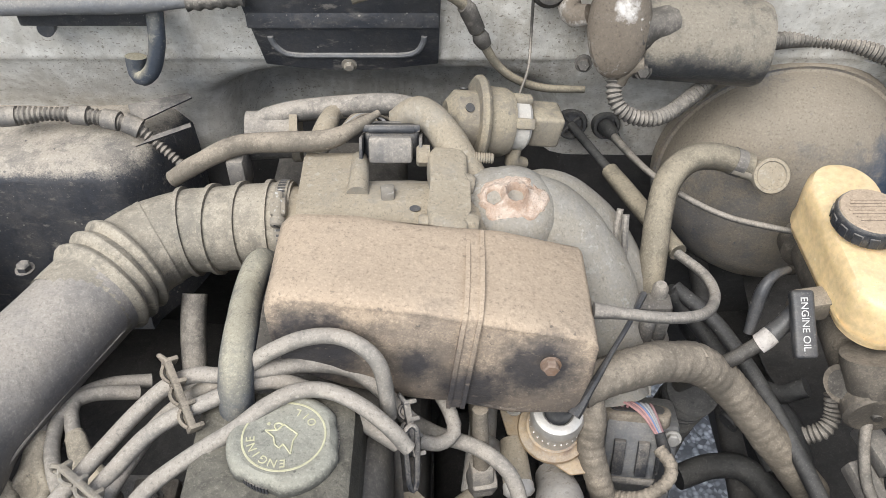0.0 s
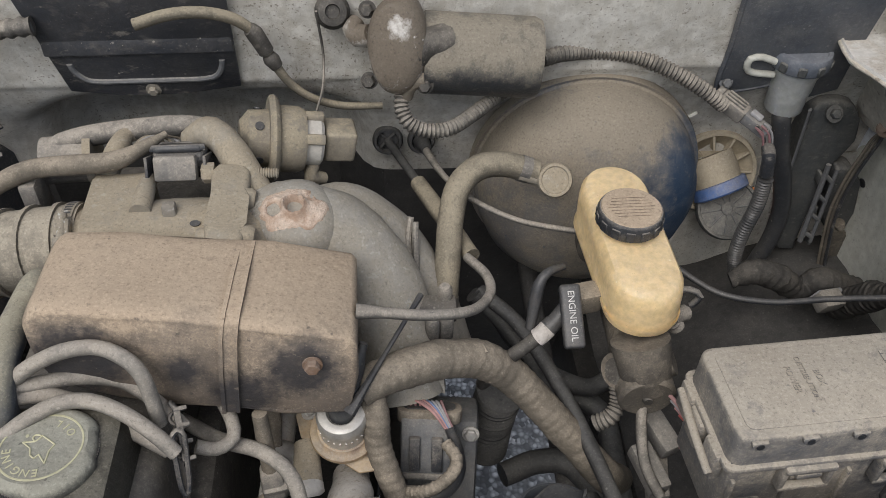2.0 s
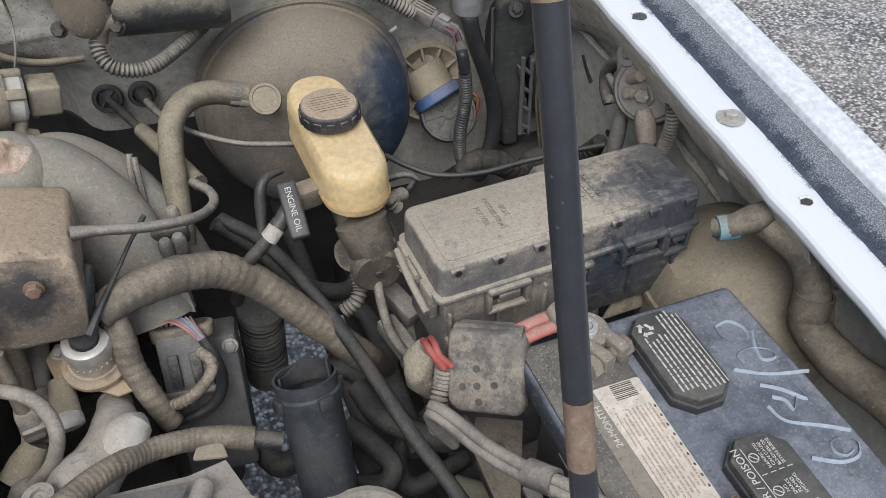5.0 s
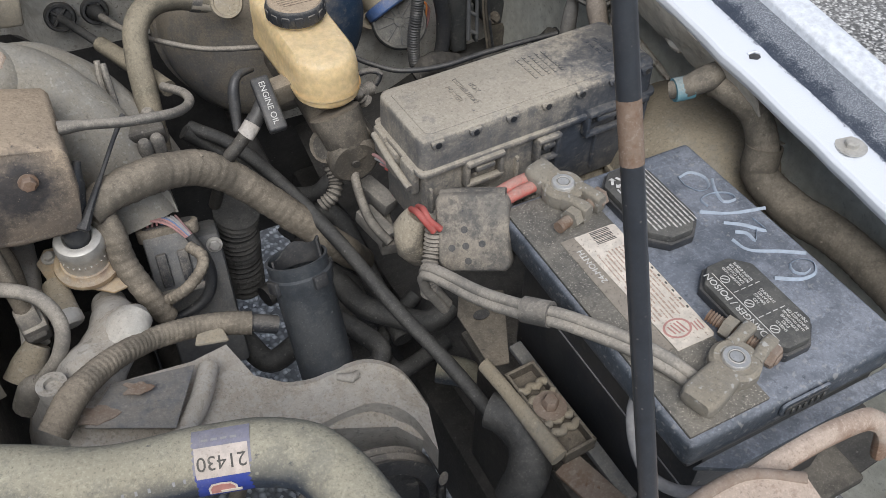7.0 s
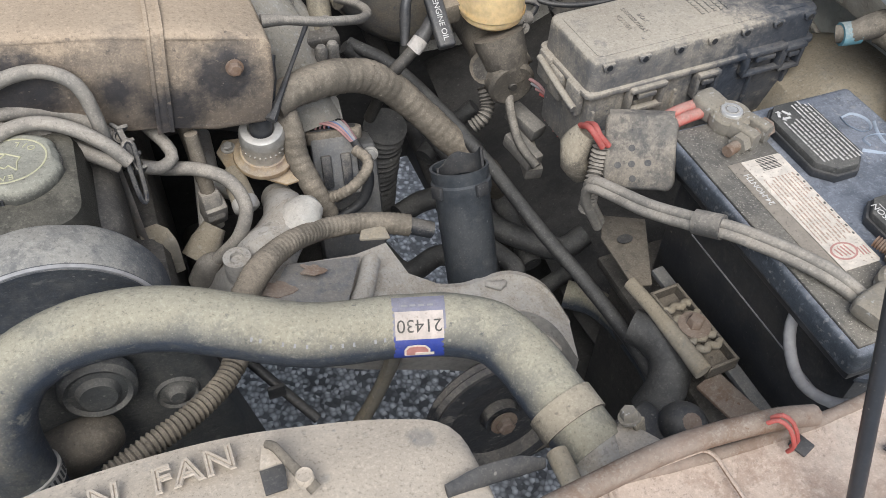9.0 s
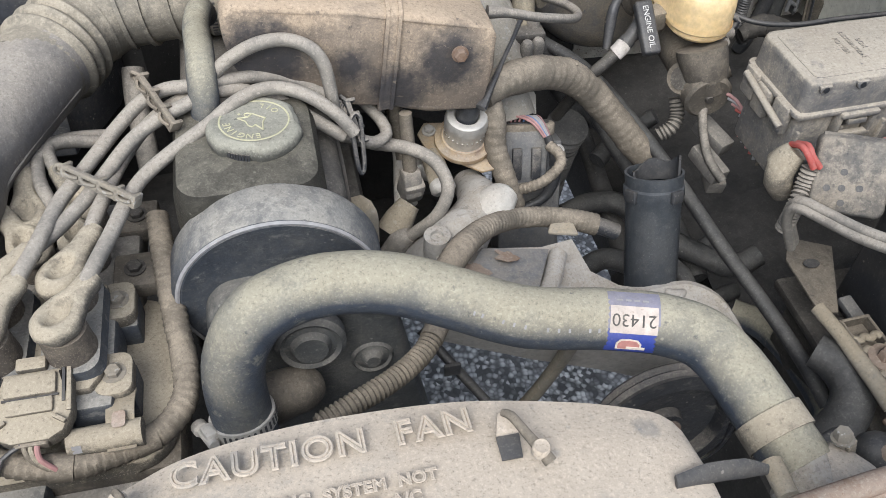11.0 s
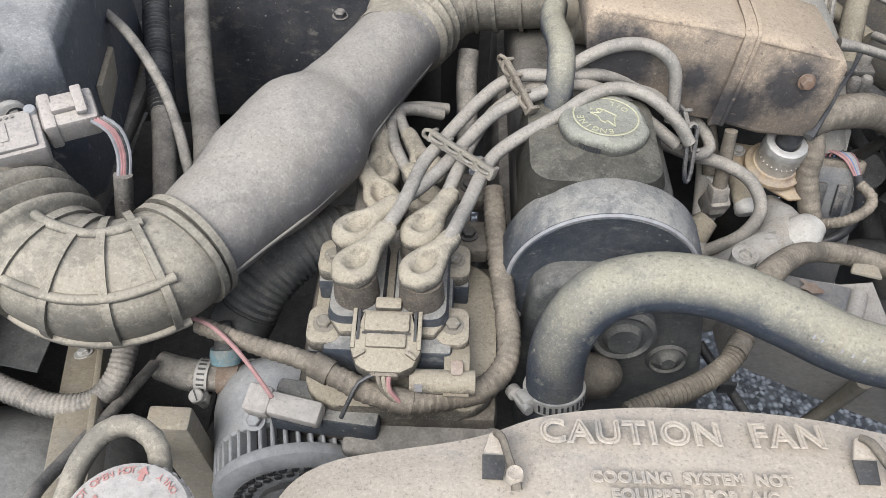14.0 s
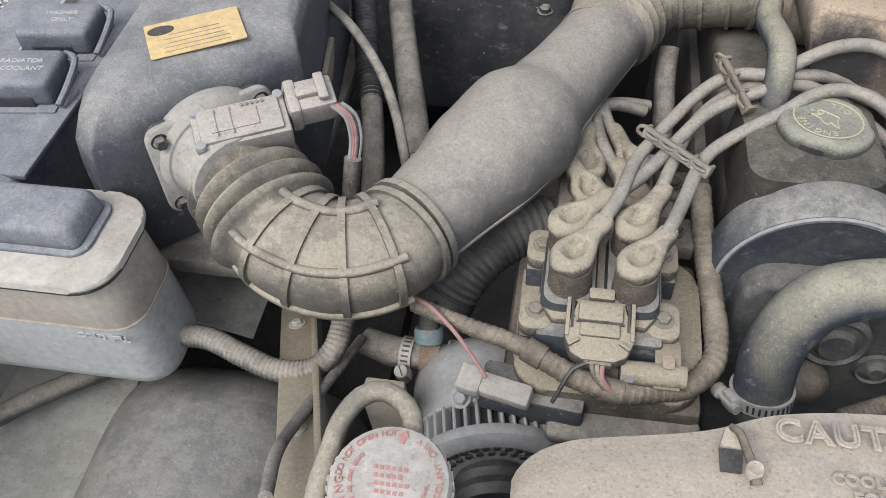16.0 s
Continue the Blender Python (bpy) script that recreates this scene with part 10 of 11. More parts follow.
def firewall_fittings():
    t = thing("cowl_vent", (-0.09, 0.68, 0.95), "black plastic cowl access panel with a bright bolt", "access panel")
    a, b, c = V((-0.173, 0.699, 0.958)), V((-0.008, 0.699, 0.958)), V((-0.175, 0.680, 1.050))
    m = axes((a + b) / 2, b - a, c - a)
    part("panel", prism([(-0.080, 0.0), (-0.03, -0.007), (0.03, -0.007), (0.086, 0.0), (0.090, 0.12), (-0.098, 0.12)], 0.004, m, 0.0015), "black", t)
    part("ridge", prism([(-0.089, 0), (0.087, 0), (0.087, 0.022), (-0.089, 0.022)], 0.006, m @ pose(0.0, 0.046, 0.002, -14), 0.002), "heater", t, "dusty ridge")
    part("bead", tube([m @ V(p) for p in ((-0.070, 0.036, 0.004), (-0.069, 0.028, 0.004), (-0.062, 0.017, 0.004), (-0.050, 0.0125, 0.004), (-0.02, 0.012, 0.004), (0.03, 0.012, 0.004), (0.054, 0.0125, 0.004), (0.066, 0.017, 0.004), (0.072, 0.028, 0.004), (0.073, 0.036, 0.004))], 0.0030, 8, lump=0), "bluegrey", t, "curved raised bead")
    part("bolt", hexbolt(m @ pose(0.0, 0.0, 0.004), 0.005, 0.005, 0.0075), "lead", t)
    single("drain_elbow", tube([(-0.2580, 0.6780, 1.0315), (-0.2579, 0.6720, 1.0154), (-0.2604, 0.6680, 0.9948), (-0.2694, 0.6680, 0.9709), (-0.2823, 0.6720, 0.9571), (-0.2902, 0.6780, 0.9594), (-0.2890, 0.6820, 0.9742)], [0.0088, 0.0078, 0.0076, 0.0076, 0.0078, 0.0085, 0.010], 14), "hose", "bent dark rubber drain elbow on the cowl", "drain hose")
    bar = thing("cowl_pipe", (-0.3, 0.64, 1.02), "grey jointed pipe along the cowl top", "pipe")
    p = [(-0.3871, 0.6645, 1.0350), (-0.3273, 0.6648, 1.0370), (-0.2728, 0.6650, 1.0380), (-0.2232, 0.6652, 1.0400), (-0.1744, 0.6695, 1.0420)]
    part("pipe", tube(p, [0.0085, 0.009, 0.0095, 0.006, 0.005], 14), "bluegrey", bar)
    part("sleeve", tube([V(p[3]), V(p[3]).lerp(V(p[4]), 0.5), V(p[4])], 0.0085, 14, rib=0.010, amp=0.0010, lump=0.05), "conduit", bar, "ribbed sleeve")
    part("channel", rbox((0.12, 0.012, 0.02), pose(*(-0.3219, 0.6787, 1.0200)), 0.003), "black", bar)
    part("stud", lathe([(0.007, 0), (0.008, 0.01), (0, 0.011)], along((-0.3605, 0.6851, 1.0050), V((-0.3605, 0.6851, 1.0050)) + V((0, -1, 0.2))), 16), "black", bar)
    tw = thing("washer_tube", (0.022, 0.66, 1.034), "dusty dark tube looping across the cowl", "tube")
    path = [(-0.077, 0.64, 1.056), (-0.048, 0.645, 1.062), (-0.021, 0.65, 1.061), (0.005, 0.655, 1.052), (0.022, 0.66, 1.034), (0.034, 0.66, 1.007), (0.048, 0.66, 0.981), (0.068, 0.662, 0.962), (0.096, 0.667, 0.949), (0.135, 0.672, 0.944)]
    part("tube", tube(path, [0.0055, 0.0055, 0.0055, 0.0055, 0.005, 0.0048, 0.0042, 0.0040, 0.0040, 0.0035], 10), "olivehose", tw)
    part("joint", tube([V(path[4]).lerp(V(path[3]), 0.3), path[4], V(path[4]).lerp(V(path[5]), 0.7)], [0.0065, 0.0085, 0.0075], 12, lump=0.1), "darkmetal", tw, "dark joint sleeve")
    part("joint", tube([V(path[5]).lerp(V(path[4]), 0.2), path[5], V(path[5]).lerp(V(path[6]), 0.3)], [0.006, 0.0078, 0.006], 12, lump=0.1), "darkmetal", tw, "dark joint sleeve")
    single("thin_wire", tube([(0.0786, 0.6684, 1.0500), (0.0807, 0.6787, 1.0000), (0.0787, 0.6615, 0.9750), (0.0714, 0.6500, 0.9550)], 0.0014, 6), "conduit", "thin dull green wire on the cowl", "wire")
    for c, r in (((0.1400, 0.7390, 0.8540), 0.0165), ((0.1780, 0.7390, 0.8520), 0.0150)):
        m = along(c, (c[0], c[1] - 0.1, c[2] + 0.03))
        g = thing("grommet", c, "black rubber firewall grommet", "grommet", "grommets")
        part("ring", lathe([(r - 0.005, -0.010), (r, -0.008), (r + 0.001, 0.0), (r - 0.001, 0.005), (r - 0.004, 0.005), (r - 0.005, 0.0)], m, 28), "deephose", g)
        part("web", lathe([(0, -0.004), (r - 0.004, -0.004), (r - 0.004, -0.001), (0, 0.002)], m, 24), "blackbare", g)
        for k in range(4):
            part("spoke", rbox((r - 0.004, 0.0035, 0.004), m @ pose(0, 0, 0, 0, 0, 45 + 90 * k) @ pose((r - 0.004) / 2, 0, 0.001), 0.001, 1), "deephose", g)


firewall_fittings()


def rear_hoses():
    single("plenum_hose", tube([(-0.1695, 0.5978, 0.9550), (-0.1542, 0.6024, 0.9620), (-0.1213, 0.6050, 0.9680), (-0.0813, 0.6053, 0.9720), (-0.0467, 0.6078, 0.9720), (-0.0195, 0.6092, 0.9650)], [0.008, 0.0095, 0.010, 0.010, 0.010, 0.010], 14), "rubber", "dusty vacuum hose behind the throttle body", "hose")
    single("throttle_loom", tube([(-0.2356, 0.5556, 0.9300), (-0.2110, 0.5588, 0.9450), (-0.1746, 0.5621, 0.9620), (-0.1337, 0.5539, 0.9720), (-0.0950, 0.5491, 0.9780), (-0.0723, 0.5615, 0.9820), (-0.0542, 0.5772, 0.9850)], [0.0075, 0.0085, 0.009, 0.009, 0.0085, 0.006, 0.003], 14, lump=0.08), "tape", "tan taped loom to the throttle sensor", "wiring loom")
    t = thing("idle_valve", (-0.15, 0.58, 0.90), "grey idle air valve beside the throttle body", "valve")
    part("body", tube([(-0.1738, 0.5986, 0.9450), (-0.1538, 0.6003, 0.9450), (-0.1313, 0.6019, 0.9450)], 0.022, 20), "grey", t)
    part("flange", lathe([(0, 0), (0.026, 0), (0.026, 0.007), (0, 0.007)], along((-0.1348, 0.6019, 0.9450), (-0.1137, 0.6036, 0.9450)), 24), "manifold", t)
    part("plug", rbox((0.016, 0.03, 0.04), pose(*(-0.1789, 0.5694, 0.9300)), 0.004), "grey", t)
    single("elbow_bolt", hexbolt(pose(*(-0.3457, 0.4755, 0.9000)), 0.006, 0.006, 0.008), "black", "dark bolt beside the heater box", "bolt")


rear_hoses()


def injector(p, q):
    t = thing("fuel_injector", q, "dusty fuel injector with brass sleeve below the shield", "injector")
    part("sleeve", tube([p, V(p).lerp(V(q), 0.5), q], [0.006, 0.0068, 0.007], 12), "tape", t)
    part("clip", rbox((0.018, 0.016, 0.03), along(q, p) @ pose(0, 0, -0.01), 0.003), "grey", t)


injector((0.0280, 0.3575, 0.8720), (0.0304, 0.3437, 0.8100))

# ---- lower bay: dark castings, hoses and brackets that close the view downwards, the largest added as fill for shade ----
# Bell housing, starter, crossmember and steering shaft are added to darken the gaps.
def transmission():
    t = thing("transmission", (0.10, 0.6, 0.30), "grimy bell housing and starter added as dark fill behind the engine", "transmission")
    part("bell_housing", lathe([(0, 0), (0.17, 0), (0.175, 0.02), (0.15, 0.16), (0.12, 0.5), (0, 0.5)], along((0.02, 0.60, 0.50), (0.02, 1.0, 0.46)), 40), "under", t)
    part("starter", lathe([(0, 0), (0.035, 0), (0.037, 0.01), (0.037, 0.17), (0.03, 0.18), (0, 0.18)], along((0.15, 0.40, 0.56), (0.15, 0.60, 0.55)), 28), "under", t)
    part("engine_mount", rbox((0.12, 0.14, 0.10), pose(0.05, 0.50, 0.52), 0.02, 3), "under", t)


transmission()
single("crossmember", rbox((1.0, 0.16, 0.12), pose(-0.05, -0.08, 0.36), 0.02, 3), "under", "grimy steel crossmember added as dark fill under the fan", "crossmember", kind="structure")


# Dark sheets added under both sides of the bay in place of deep shade.
def dark_fill_sheet():
    def at(u, v):
        x = -0.80 + 0.60 * u
        y = 0.02 + 0.78 * v
        return V((x, y, 0.50 + 0.06 * noise.noise(V((x * 5, y * 5, 0))) - 0.05 * u))
    single("dark_fill_sheet", sheet(at, 24, 24, 0.004), "under", "dark sheet added low in the bay to stand in for shade", "splash guard", kind="structure")

    def right(u, v):
        x = 0.40 + 0.36 * u
        y = -0.05 + 0.84 * v
        return V((x, y, 0.58 + 0.10 * u + 0.03 * noise.noise(V((x * 7, y * 7, 0)))))
    single("dark_fill_sheet", sheet(right, 20, 30, 0.004), "under", "dark sheet added beside the battery tray to stand in for shade", "splash guard", kind="structure")


dark_fill_sheet()


def steering_gear():
    t = thing("steering_shaft", (0.30, 0.5, 0.50), "dark steering shaft with rubber joint, added as fill", "steering shaft")
    part("shaft", tube([(0.305, 0.76, 0.70), (0.318, 0.60, 0.62), (0.335, 0.42, 0.54), (0.345, 0.30, 0.50)], [0.012, 0.012, 0.016, 0.022], 14), "under", t)
    part("joint", lathe([(0, -0.02), (0.03, -0.02), (0.032, 0.0), (0.03, 0.02), (0, 0.02)], along((0.338, 0.38, 0.53), (0.345, 0.30, 0.50)), 24), "under", t)


steering_gear()


def lower_bracket():
    t = thing("lower_bracket", (0.40, 0.02, 0.50), "dusty olive steel bracket low behind the radiator", "bracket")
    part("plate", prism([(0, 0), (0.02, 0.085), (0.055, 0.115), (0.085, 0.10), (0.075, 0.0)], 0.006, pose(0.375, -0.015, 0.515), 0.002), "castdust", t)
    part("opening", prism([(0.026, 0.035), (0.034, 0.080), (0.048, 0.072), (0.044, 0.030)], 0.001, pose(0.375, -0.015, 0.5215), 0), "blackbare", t, "dark slanting opening")
    part("hole", lathe([(0, 0), (0.006, 0), (0.006, 0.001), (0, 0.001)], pose(0.437, 0.045, 0.5215), 16), "blackbare", t, "small round hole")


lower_bracket()

DARK_HOSES = [
    ([(0.2456, 0.5813, 0.7400), (0.2721, 0.5602, 0.7000), (0.2985, 0.5280, 0.6900), (0.3365, 0.4933, 0.7000), (0.3601, 0.4867, 0.7200)], 0.010, "deephose", "dark hose curving below the dipstick"),
    ([(0.2183, 0.5423, 0.8000), (0.2471, 0.5324, 0.7700), (0.2771, 0.5040, 0.7400), (0.2956, 0.4776, 0.7100), (0.3196, 0.4192, 0.6800)], 0.009, "deephose", "dark hose slanting beside the booster"),
    ([(0.2494, 0.4555, 0.6000), (0.2912, 0.4695, 0.6000), (0.3292, 0.4607, 0.6000), (0.3602, 0.3997, 0.6000)], 0.014, "deephose", "thick black hose low in the bay"),
    ([(0.2973, 0.3431, 0.6600), (0.3153, 0.3080, 0.6600), (0.3248, 0.2781, 0.6600), (0.3106, 0.2691, 0.6500), (0.2798, 0.2888, 0.6400)], 0.011, "deephose", "black hose looping behind the reservoir tube"),
    ([(0.3215, 0.3858, 0.6600), (0.3309, 0.3440, 0.6600), (0.3573, 0.3128, 0.6600), (0.3865, 0.2892, 0.6600), (0.4152, 0.2919, 0.6700)], 0.013, "deephose", "black hose running towards the battery tray"),
    ([(0.2046, 0.3904, 0.6200), (0.2224, 0.3466, 0.6200), (0.2663, 0.3591, 0.6200), (0.3000, 0.3420, 0.6200)], 0.013, "deephose", "black hose under the wiring harness"),
    ([(0.3804, 0.2566, 0.6200), (0.4089, 0.2289, 0.6200), (0.4154, 0.1691, 0.6300), (0.4082, 0.1044, 0.6400), (0.3942, 0.0946, 0.6200)], 0.016, "hose", "dusty lower radiator hose bend"),
    ([(0.4030, 0.3611, 0.6200), (0.3466, 0.3323, 0.6000), (0.3472, 0.2860, 0.6000), (0.4127, 0.2989, 0.6000)], 0.010, "deephose", "thin black hose behind the belt drive"),
    ([(0.2949, 0.4840, 0.6600), (0.3273, 0.5031, 0.6700), (0.3598, 0.4818, 0.6600), (0.3632, 0.4137, 0.6400), (0.3640, 0.3087, 0.6200)], 0.012, "deephose", "black hose by the reservoir tube"),
]
for pts, r, mat, label in DARK_HOSES:
    single("hose", tube(pts, r, 12), mat, label, "hose")


def wing_fittings():
    WING_HARNESS_PATH = [(0.6420, 0.2271, 0.9250), (0.6484, 0.2094, 0.9250), (0.6641, 0.1915, 0.9100), (0.6654, 0.1717, 0.8850), (0.6625, 0.1619, 0.8600), (0.6712, 0.1246, 0.8450), (0.6862, 0.0822, 0.8400), (0.6940, 0.0283, 0.8300), (0.6939, -0.0313, 0.8200)]
    bound("wing_harness", WING_HARNESS_PATH, tube(WING_HARNESS_PATH, [0.011, 0.0125, 0.014, 0.0145, 0.016, 0.018, 0.018, 0.018, 0.018], 18, 0.004, rib=0.009, amp=0.0003, helix=True, lump=0.06), "tape", "thick taped harness along the inner wing", "wiring harness", r=0.0165, at=(0.28, 0.55, 0.75), width=0.02)
    single("wing_clip", tube([(0.6013, 0.2377, 0.9250), (0.6121, 0.2292, 0.9300), (0.6306, 0.2264, 0.9350), (0.6521, 0.2270, 0.9400)], [0.008, 0.010, 0.012, 0.010], 14, lump=0.1), "castdust", "dusty metal clip with blue tape", "clip")
    single("blue_tape", tube([(0.6023, 0.2340, 0.9270), (0.6101, 0.2314, 0.9280), (0.6182, 0.2281, 0.9300)], 0.0108, 14), "teal", "blue tape wrapped round the clip", "tape")
    tw = thing("spring_tower", (0.6921, 0.2649, 0.74), "smooth dust-coated spring tower dome", "spring tower")
    part("dome", lathe([(0, 0.06), (0.05, 0.055), (0.085, 0.035), (0.10, 0.0), (0.10, -0.06), (0, -0.06)], pose(0.6921, 0.2649, 0.80), 48, lump=0.015), "manifold", tw)
    part("seam", lathe([(0.0995, 0.002), (0.1025, 0.001), (0.1030, -0.004), (0.0995, -0.006)], pose(0.6921, 0.2649, 0.80), 48, lump=0.02), "manifold", tw, "raised seam round the dome")
    single("clutch_line", tube([(0.4064, 0.5278, 0.8500), (0.4246, 0.5070, 0.8450), (0.4516, 0.4873, 0.8400), (0.4953, 0.4748, 0.8400), (0.5476, 0.4705, 0.8450), (0.5991, 0.4637, 0.8500), (0.6337, 0.4589, 0.8520)], 0.003, 10), "blackbare", "thin black line crossing to the inner wing", "pipe")
    single("sensor_hose", tube([(0.3918, 0.4868, 0.8500), (0.4134, 0.4823, 0.8550), (0.4227, 0.4773, 0.8500), (0.4154, 0.4758, 0.8400)], 0.0035, 10), "black", "small hooked black hose by the reservoir", "hose")
    single("coil_spring", tube([(0.3921, 0.4471, 0.8450), (0.3860, 0.4473, 0.8550), (0.4039, 0.4591, 0.8500)], 0.007, 10, rib=0.004, amp=0.001), "conduit", "short corrugated sleeve by the reservoir", "sleeve")
    for k, col in enumerate(("pink", "greyw", "pink", "red", "greyw", "tape")):
        o = V((0.003 * k, -0.005 * k, -0.004 * k))
        single("loom_wire", tube([V(q) + o for q in [(0.3695, 0.3849, 0.8300), (0.3757, 0.3697, 0.8300), (0.3805, 0.3570, 0.8200), (0.3765, 0.3479, 0.8000)]], 0.0018, 7), col, "thin loom wire below the fuse box", "wire", "loom wires")
    for q, r in (((0.3743, 0.3864, 0.7700), 20), ((0.3699, 0.3592, 0.7400), -10), ((0.3581, 0.3551, 0.7600), 15)):
        single("loom_connector", rbox((0.020, 0.045, 0.018), pose(*q, 10, 0, r), 0.003), "grey", "dusty grey loom connector below the fuse box", "connector", "loom connectors")
    single("tray_plate", flat_plate([(0.55, 0.292, 0.775), (0.578, 0.307, 0.8), (0.628, 0.309, 0.8), (0.625, 0.293, 0.775)], 0.003)[0], "boot", "pale beige plate leaning below the fuse box", "plate")
    single("tray_conduit", tube([(0.473, 0.299, 0.79), (0.492, 0.299, 0.79), (0.51, 0.293, 0.79), (0.539, 0.3, 0.79)], 0.011, 14, rib=0.0045, amp=0.0012), "conduit", "corrugated conduit below the fuse box", "wiring conduit")
    single("loom_pipe", tube([(0.3533, 0.3927, 0.8200), (0.3495, 0.3770, 0.8000), (0.3506, 0.3505, 0.7750), (0.3606, 0.3261, 0.7600)], 0.005, 10), "conduit", "thin conduit below the brake cylinder", "wiring conduit")
    single("cylinder_conduit", tube([(0.3388, 0.4216, 0.8000), (0.3393, 0.4108, 0.7850), (0.3319, 0.4024, 0.7750), (0.3182, 0.4021, 0.7650)], 0.0075, 12, rib=0.0045, amp=0.0011), "conduit", "short corrugated conduit below the brake cylinder", "wiring conduit")
    single("battery_vent_hose", tube([(0.4431, 0.0208, 0.8700), (0.4301, 0.0254, 0.8600), (0.4125, 0.0141, 0.8500), (0.4022, -0.0049, 0.8400), (0.3981, -0.0265, 0.8350), (0.4077, -0.0464, 0.8350), (0.4251, -0.0592, 0.8400)], 0.0045, 10), "greyw", "thin grey hose looping beside the battery", "hose")
    single("front_brace", tube([(0.4100, -0.0872, 0.9150), (0.4429, -0.0851, 0.9150), (0.4823, -0.0843, 0.9120), (0.5134, -0.0859, 0.9050), (0.5230, -0.0923, 0.8950), (0.5279, -0.0969, 0.8700)], 0.0075, 12, flat=0.7), "support", "sandy steel brace in front of the battery", "brace")


wing_fittings()


def starter_relay():
    t = thing("starter_relay", (0.6580, 0.4150, 0.8760), "dusty starter relay with threaded studs and rubber boots", "relay")
    c = V((0.6680, 0.4470, 0.9200))
    part("body", lathe([(0, -0.030), (0.033, -0.030), (0.037, -0.026), (0.037, 0.010), (0.034, 0.014), (0.031, 0.014), (0.029, 0.018), (0, 0.019)], along((0.662, 0.435, 0.932), V((0.662, 0.435, 0.932)) + V((-0.7, -0.6, 0.25))), 40, lump=0.02), "relaygrey", t)
    face = axes((0.648, 0, 0), (0, 1, 0), (0, 0, 1))
    part("plate", prism([(0.465, 0.913), (0.425, 0.946), (0.411, 0.933), (0.416, 0.923), (0.451, 0.896)], 0.004, face, 0.002), "relaygrey", t, "pale terminal plate")
    for p, r in (((0.6400, 0.4600, 0.9040), 0.0040), ((0.6400, 0.4310, 0.9280), 0.0050)):
        m = along(V(p) + V((0.010, 0, 0)), V(p) + V((-0.05, 0.0, 0.02)))
        part("stud", tube([m @ V((0, 0, 0)), m @ V((0, 0, 0.014)), m @ V((0, 0, 0.021))], r, 12, 0.0012, rib=0.0026, amp=0.0006, lump=0), "lead", t, "threaded stud")
        part("nut", lathe([(r * 1.75, 0.002), (r * 1.75, 0.007), (r * 1.4, 0.008), (0, 0.010)], m, 6), "rusty" if r < 0.0045 else "lead", t)
    part("side_nut", lathe([(0.007, 0), (0.007, 0.005), (0, 0.005)], along((0.6420, 0.4210, 0.9360), V((0.6420, 0.4210, 0.9360)) + V((-0.5, -0.6, 0.2))), 6), "lead", t)
    part("arm", tube([(0.6400, 0.4570, 0.9630), (0.6400, 0.4610, 0.9520), (0.6400, 0.4540, 0.9380), (0.6400, 0.4450, 0.9400), (0.6400, 0.4270, 0.9540)], [0.005, 0.006, 0.006, 0.006, 0.0055], 12, lump=0.08), "relaytan", t, "bent tan arm")
    part("ear", lathe([(0.005, -0.004), (0.012, -0.004), (0.013, 0.0), (0.012, 0.004), (0.006, 0.005), (0.005, 0.0)], along((0.6420, 0.4540, 0.9630), V((0.6420, 0.4540, 0.9630)) + V((-1, -0.4, 0.5))), 20, lump=0.06), "relaygrey", t, "pale mounting ear")
    part("cable", tube([(0.6580, 0.4810, 0.9370), (0.6580, 0.5010, 0.9230), (0.6580, 0.5120, 0.9050), (0.6580, 0.5080, 0.8870), (0.6580, 0.4970, 0.8760)], 0.0075, 12, lump=0.06), "conduit", t)
    part("finger", tube([(0.6500, 0.4960, 0.9130), (0.6500, 0.4790, 0.9100), (0.6500, 0.4700, 0.9050)], [0.004, 0.006, 0.006], 10), "grey", t)
    part("boot", tube([(0.6460, 0.4540, 0.8950), (0.6460, 0.4550, 0.8760), (0.6460, 0.4570, 0.8490), (0.6460, 0.4580, 0.8330)], [0.008, 0.0105, 0.011, 0.010], 14, flat=0.8, lump=0.06), "relaygrey", t, "long grey rubber boot")
    part("boot", tube([(0.6460, 0.4200, 0.9180), (0.6460, 0.4130, 0.9080), (0.6460, 0.4030, 0.8890)], [0.010, 0.0135, 0.0125], 14, flat=0.8, lump=0.06), "relaytan", t, "short tan rubber boot")
    part("conduit", tube([(0.6580, 0.4330, 0.9630), (0.6580, 0.4110, 0.9600), (0.6580, 0.3960, 0.9460), (0.6580, 0.3870, 0.9240), (0.6580, 0.3880, 0.9010), (0.6580, 0.3940, 0.8780)], 0.0068, 12, rib=0.0036, amp=0.0009), "conduit", t)
    part("base", rbox((0.030, 0.060, 0.050), Matrix.Translation(c + V((0.012, 0.012, -0.012))), 0.006, 3), "relaygrey", t)


starter_relay()


